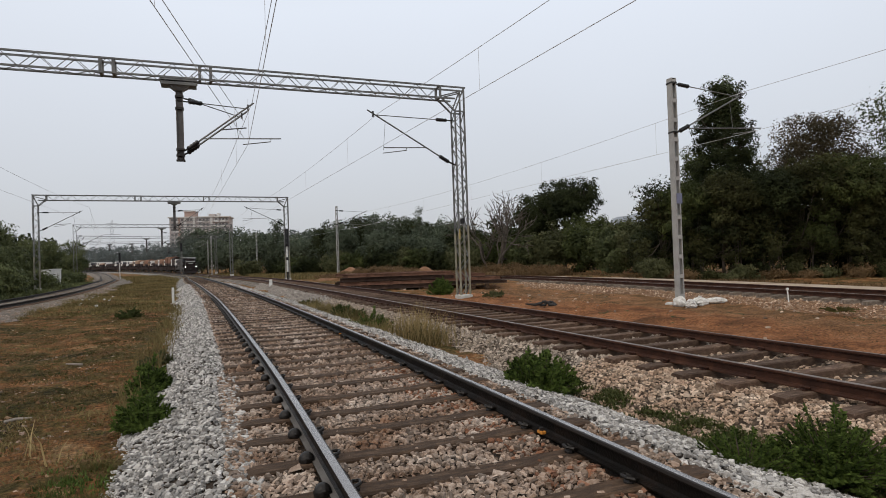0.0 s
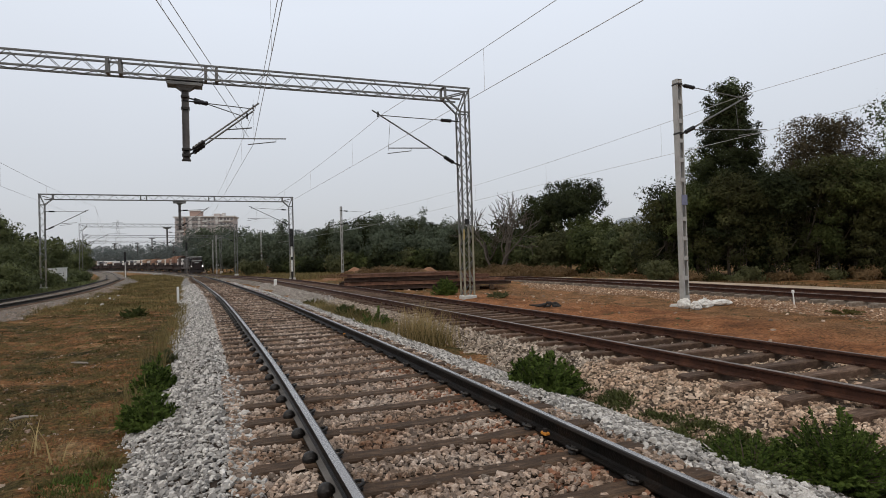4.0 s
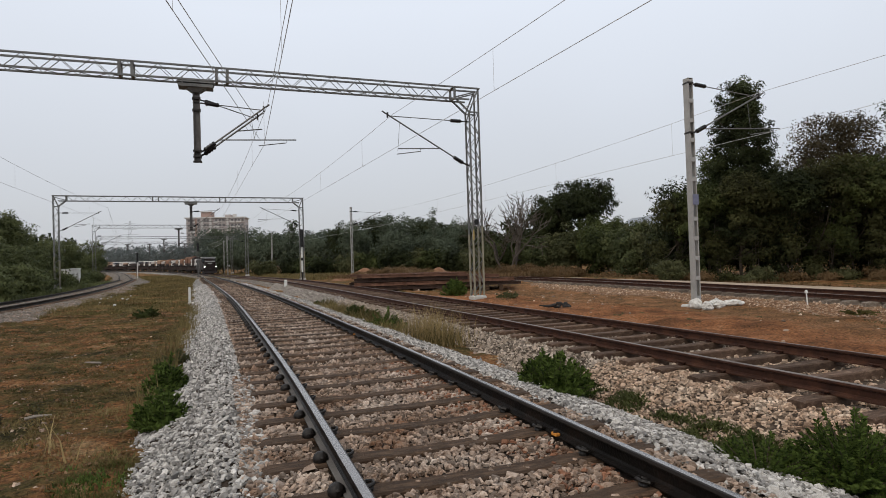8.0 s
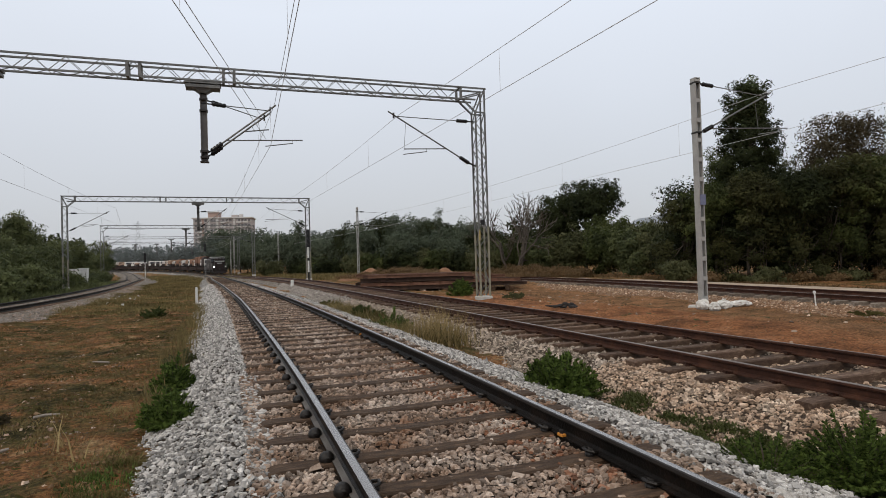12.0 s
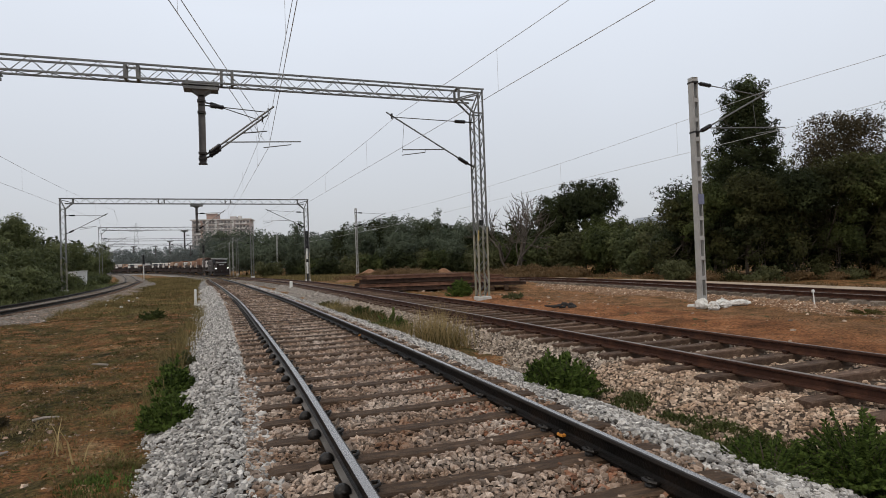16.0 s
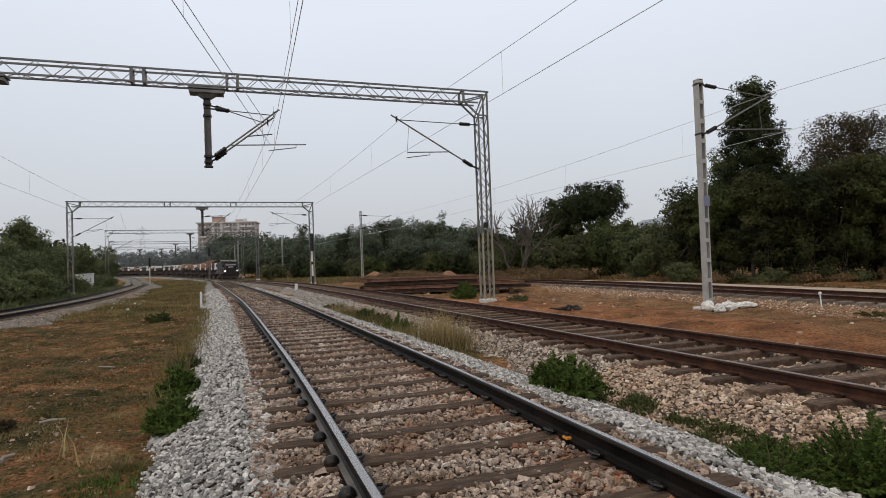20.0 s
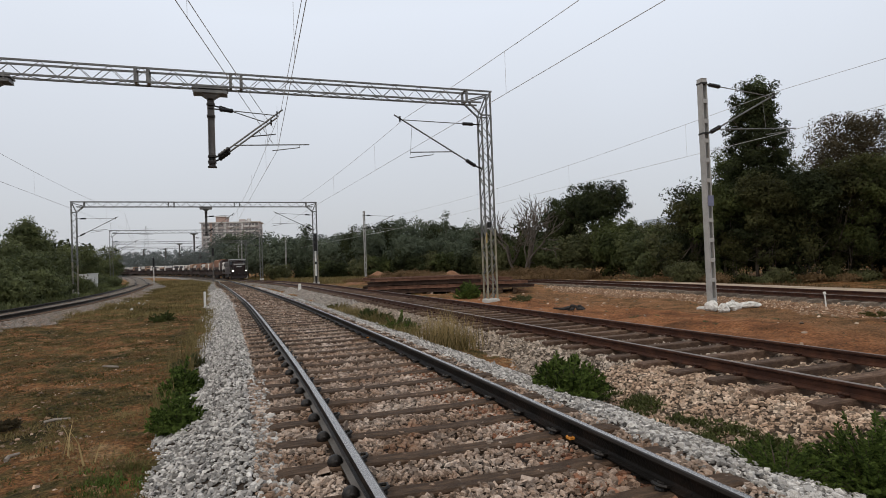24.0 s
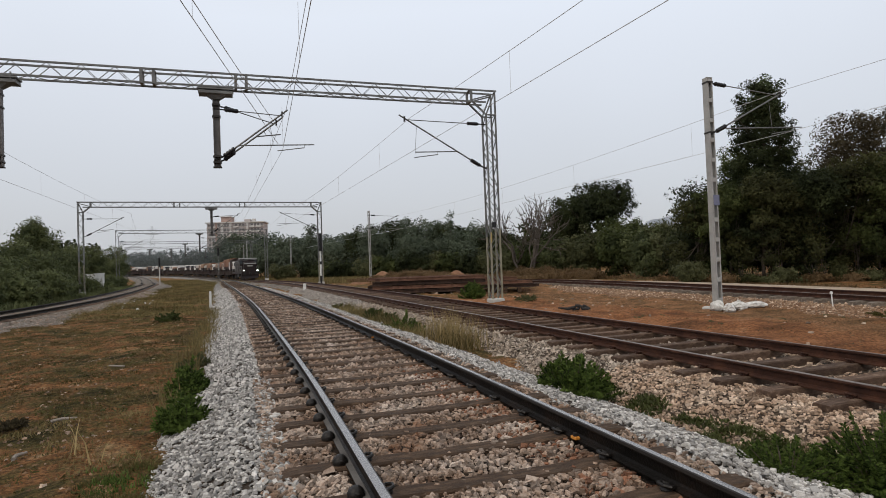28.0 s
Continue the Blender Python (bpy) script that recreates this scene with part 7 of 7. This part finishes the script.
        part("handrail", Geo().rod([(sx * 1.38, -5.0, 2.35), (sx * 1.38, -17.0, 2.35)], 0.02, 6), LOCO_GREY, root)
        for y in (-0.4, -2.6, -5.0, -8.0, -11.0, -14.0, -17.0):
            part("handrail_post", Geo().rod([(sx * 1.38, y, 1.4), (sx * 1.38, y, 2.35)], 0.02, 6), LOCO_GREY, root)
        part("step", Geo().box(min(sx * 1.15, sx * 1.45), -1.0, 0.4, max(sx * 1.15, sx * 1.45), -0.5, 1.05), LOCO_PAINT, root)
    part("coupler", Geo().block(0, 0.12, 0.92, 0.3, 0.6, 0.32, 0.05), DARK_STEEL, root)
    part("pilot", Geo().add([(-1.4, -0.2, 0.75), (1.4, -0.2, 0.75), (1.2, 0.0, 0.22), (-1.2, 0.0, 0.22), (-1.4, -0.5, 0.75), (1.4, -0.5, 0.75), (1.2, -0.3, 0.22), (-1.2, -0.3, 0.22)],
                            [(0, 3, 2, 1), (4, 5, 6, 7), (0, 1, 5, 4), (3, 7, 6, 2), (0, 4, 7, 3), (1, 2, 6, 5)]), LOCO_PAINT, root)
    part("fuel_tank", Geo().block(0, -8.8, 0.45, 2.3, 3.6, 0.65, 0.1), DARK_STEEL, root)
    wheels = []
    for y in (-3.8, -13.6):
        bogie(root, y, 2.3, DARK_STEEL)
        for e in (-1.85, 0, 1.85):
            wheels.append(wheelset(root, y + e, 0.55))
    return root, wheels


def make_wagon():
    """A flat wagon, centred on y = 0."""
    root = thing("flat_wagon", Matrix.Identity(4), "dark rusty flat wagon loaded with covered trucks", "wagon", "flat wagons of the train")
    part("deck", Geo().box(-1.45, -6.4, 1.12, 1.45, 6.4, 1.24), WAGON, root)
    for sx in (-1, 1):
        part("side_sill", Geo().box(min(sx * 1.38, sx * 1.48), -6.4, 0.78, max(sx * 1.38, sx * 1.48), 6.4, 1.20), WAGON, root)
        for k in range(7):
            part("stanchion", Geo().bar((sx * 1.5, -5.7 + 1.9 * k, 0.9), (sx * 1.5, -5.7 + 1.9 * k, 2.0), 0.09), WAGON, root)
        part("side_board", Geo().box(min(sx * 1.40, sx * 1.46), -6.3, 1.25, max(sx * 1.40, sx * 1.46), 6.3, 1.55), WAGON, root)
    part("centre_sill", Geo().box(-0.3, -6.6, 0.7, 0.3, 6.6, 1.12), WAGON, root)
    for e in (-1, 1):
        part("end_beam", Geo().box(-1.45, min(e * 6.3, e * 6.45), 0.8, 1.45, max(e * 6.3, e * 6.45), 1.5), WAGON, root)
        part("coupler", Geo().block(0, e * 6.75, 0.9, 0.26, 0.6, 0.28, 0.04), DARK_STEEL, root)
        bogie(root, e * 4.4, 1.45, DARK_STEEL)
        for w in (-1, 1):
            wheelset(root, e * 4.4 + w, 0.5)
    return root


def make_truck(cover, cab_mat, label, tall=0.0):
    """A lorry with a bowed cover over its bed, its wheels on z = 0, centred on y = 0, cab towards +y."""
    root = thing("truck", Matrix.Identity(4), label, "truck", "trucks on the train")
    part("chassis", Geo().box(-0.5, -3.0, 0.55, 0.5, 3.0, 0.80), DARK_STEEL, root)
    cab = part("cab", Geo().block(0, 2.15, 0.70, 2.2, 1.6, 1.55, 0.12), cab_mat, root)
    part("windscreen", Geo().box(-0.95, 2.945, 1.35, 0.95, 2.965, 1.98), GLASS, cab)
    for sx in (-1, 1):
        part("door_window", Geo().box(min(sx * 1.09, sx * 1.115), 1.75, 1.4, max(sx * 1.09, sx * 1.115), 2.6, 1.95), GLASS, cab)
    part("bumper", Geo().block(0, 3.02, 0.5, 2.2, 0.2, 0.3, 0.04), DARK_STEEL, root)
    part("bed", Geo().box(-1.15, -3.0, 0.80, 1.15, 1.25, 1.30), WAGON, root)
    g, n = Geo(), 10
    prof = [(-1.14, 1.30)] + [(-1.14 * math.cos(math.pi * k / n), 1.85 + tall + 0.55 * math.sin(math.pi * k / n) ** 0.7) for k in range(n + 1)] + [(1.14, 1.30)]
    m = len(prof)
    ys = np.linspace(-2.98, 1.22, 8)
    v = [(a, y, b + (0.03 if k % 2 else 0.0)) for k, y in enumerate(ys) for a, b in prof]
    f = [(k * m + j, k * m + j + 1, (k + 1) * m + j + 1, (k + 1) * m + j) for k in range(len(ys) - 1) for j in range(m - 1)]
    f += [tuple(range(m - 1, -1, -1)), tuple(range((len(ys) - 1) * m, len(ys) * m))]
    part("tarpaulin", g.add(v, f), cover, root, smooth=False)
    for y in (2.2, -1.3, -2.4):
        for sx in (-1, 1):
            part("wheel", Geo().rod([(sx * 0.78, y, 0.48), (sx * 1.08, y, 0.48)], 0.48, 14), TYRE, root)
    return root


loco, loco_wheels = make_loco()
wagon_first = make_wagon()
wagons = [wagon_first] + [copy_thing(wagon_first, Matrix.Identity(4)) for _ in range(19)]
kinds = [make_truck(WAGON, CAB_PALE, "tall truck under a dark brown tarpaulin, pale cab, on a wagon", 0.50),
         make_truck(TARP_ORANGE, CAB_PALE, "tall truck under an orange-brown tarpaulin, pale cab, on a wagon", 0.65),
         make_truck(TARP_ORANGE, TARP_TAN, "truck under an orange-brown tarpaulin, tan cab, on a wagon", 0.2),
         make_truck(TARP_TAN, CAB_PALE, "truck under a tan tarpaulin, pale cab, on a wagon", 0.1),
         make_truck(TARP_PALE, TARP_TAN, "truck under a pale tarpaulin, tan cab, on a wagon", -0.25),
         make_truck(WAGON, CAB_PALE, "low dark open truck with a pale cab on a wagon", -0.8),
         make_truck(TARP_TAN, CAB_PALE, "low truck under a faded tan tarpaulin, pale cab, on a wagon", -0.55)]
trucks, pick = [], random.Random(3)
for k, kind_of in enumerate([0, 1, 1, 2, 3, 5, 2, 4, 3, 4] + [pick.choice((4, 5, 6, 6, 5, 4, 2)) for _ in range(30)]):
    trucks.append(copy_thing(kinds[kind_of], Matrix.Identity(4)) if kinds[kind_of] in trucks else kinds[kind_of])


def nose(t):
    """How far along the passing track the train's front stands; it rolls towards the camera, slowly gaining speed."""
    return 179.3 - 0.44 * t - 0.0338 * t * t


def motions():
    times = [2.0 * k for k in range(15)]

    def rows_for(back, lift, flip=0):
        out = []
        for t in times:
            s = nose(t) + back
            p = PASS.at(np.array([s]))[0]
            out.append((t, pose(p[0], p[1], p[2] + lift, 0, 0, PASS.turn(s) + 180 + flip)))
        return out

    def loco_rows():
        out = []
        for t in times:
            s = nose(t)
            p, q = PASS.at(np.array([s]))[0], PASS.at(np.array([s + 15.0]))[0]
            turn = math.degrees(math.atan2(q[0] - p[0], p[1] - q[1]))
            out.append((t, pose(p[0], p[1], p[2], 0, 0, turn)))
        return out

    def spin(wheel, y, r):
        rows, n = [], 52
        for k in range(n + 1):
            t = 28.0 * k / n
            rows.append((t, pose(0, y, r, -math.degrees((nose(0) - nose(t)) / r), 0, 0)))
        walk(wheel, rows)

    walk(loco, loco_rows())
    for w in loco_wheels:
        spin(w, w.location.y, 0.55)
    for k, w in enumerate(wagons):
        back = 17.8 + 6.9 + 13.9 * k
        walk(w, rows_for(back, 0.0))
        if k < 3:
            for c in w.children:
                if c.name.startswith("wheelset"):
                    spin(c, c.location.y, 0.5)
        walk(trucks[2 * k], rows_for(back - 3.2 + 0.25 * math.sin(5 * k), 1.24, 180 if k % 3 == 1 else 0))
        walk(trucks[2 * k + 1], rows_for(back + 3.2 + 0.2 * math.cos(7 * k), 1.24, 180 if k % 4 == 2 else 0))


motions()
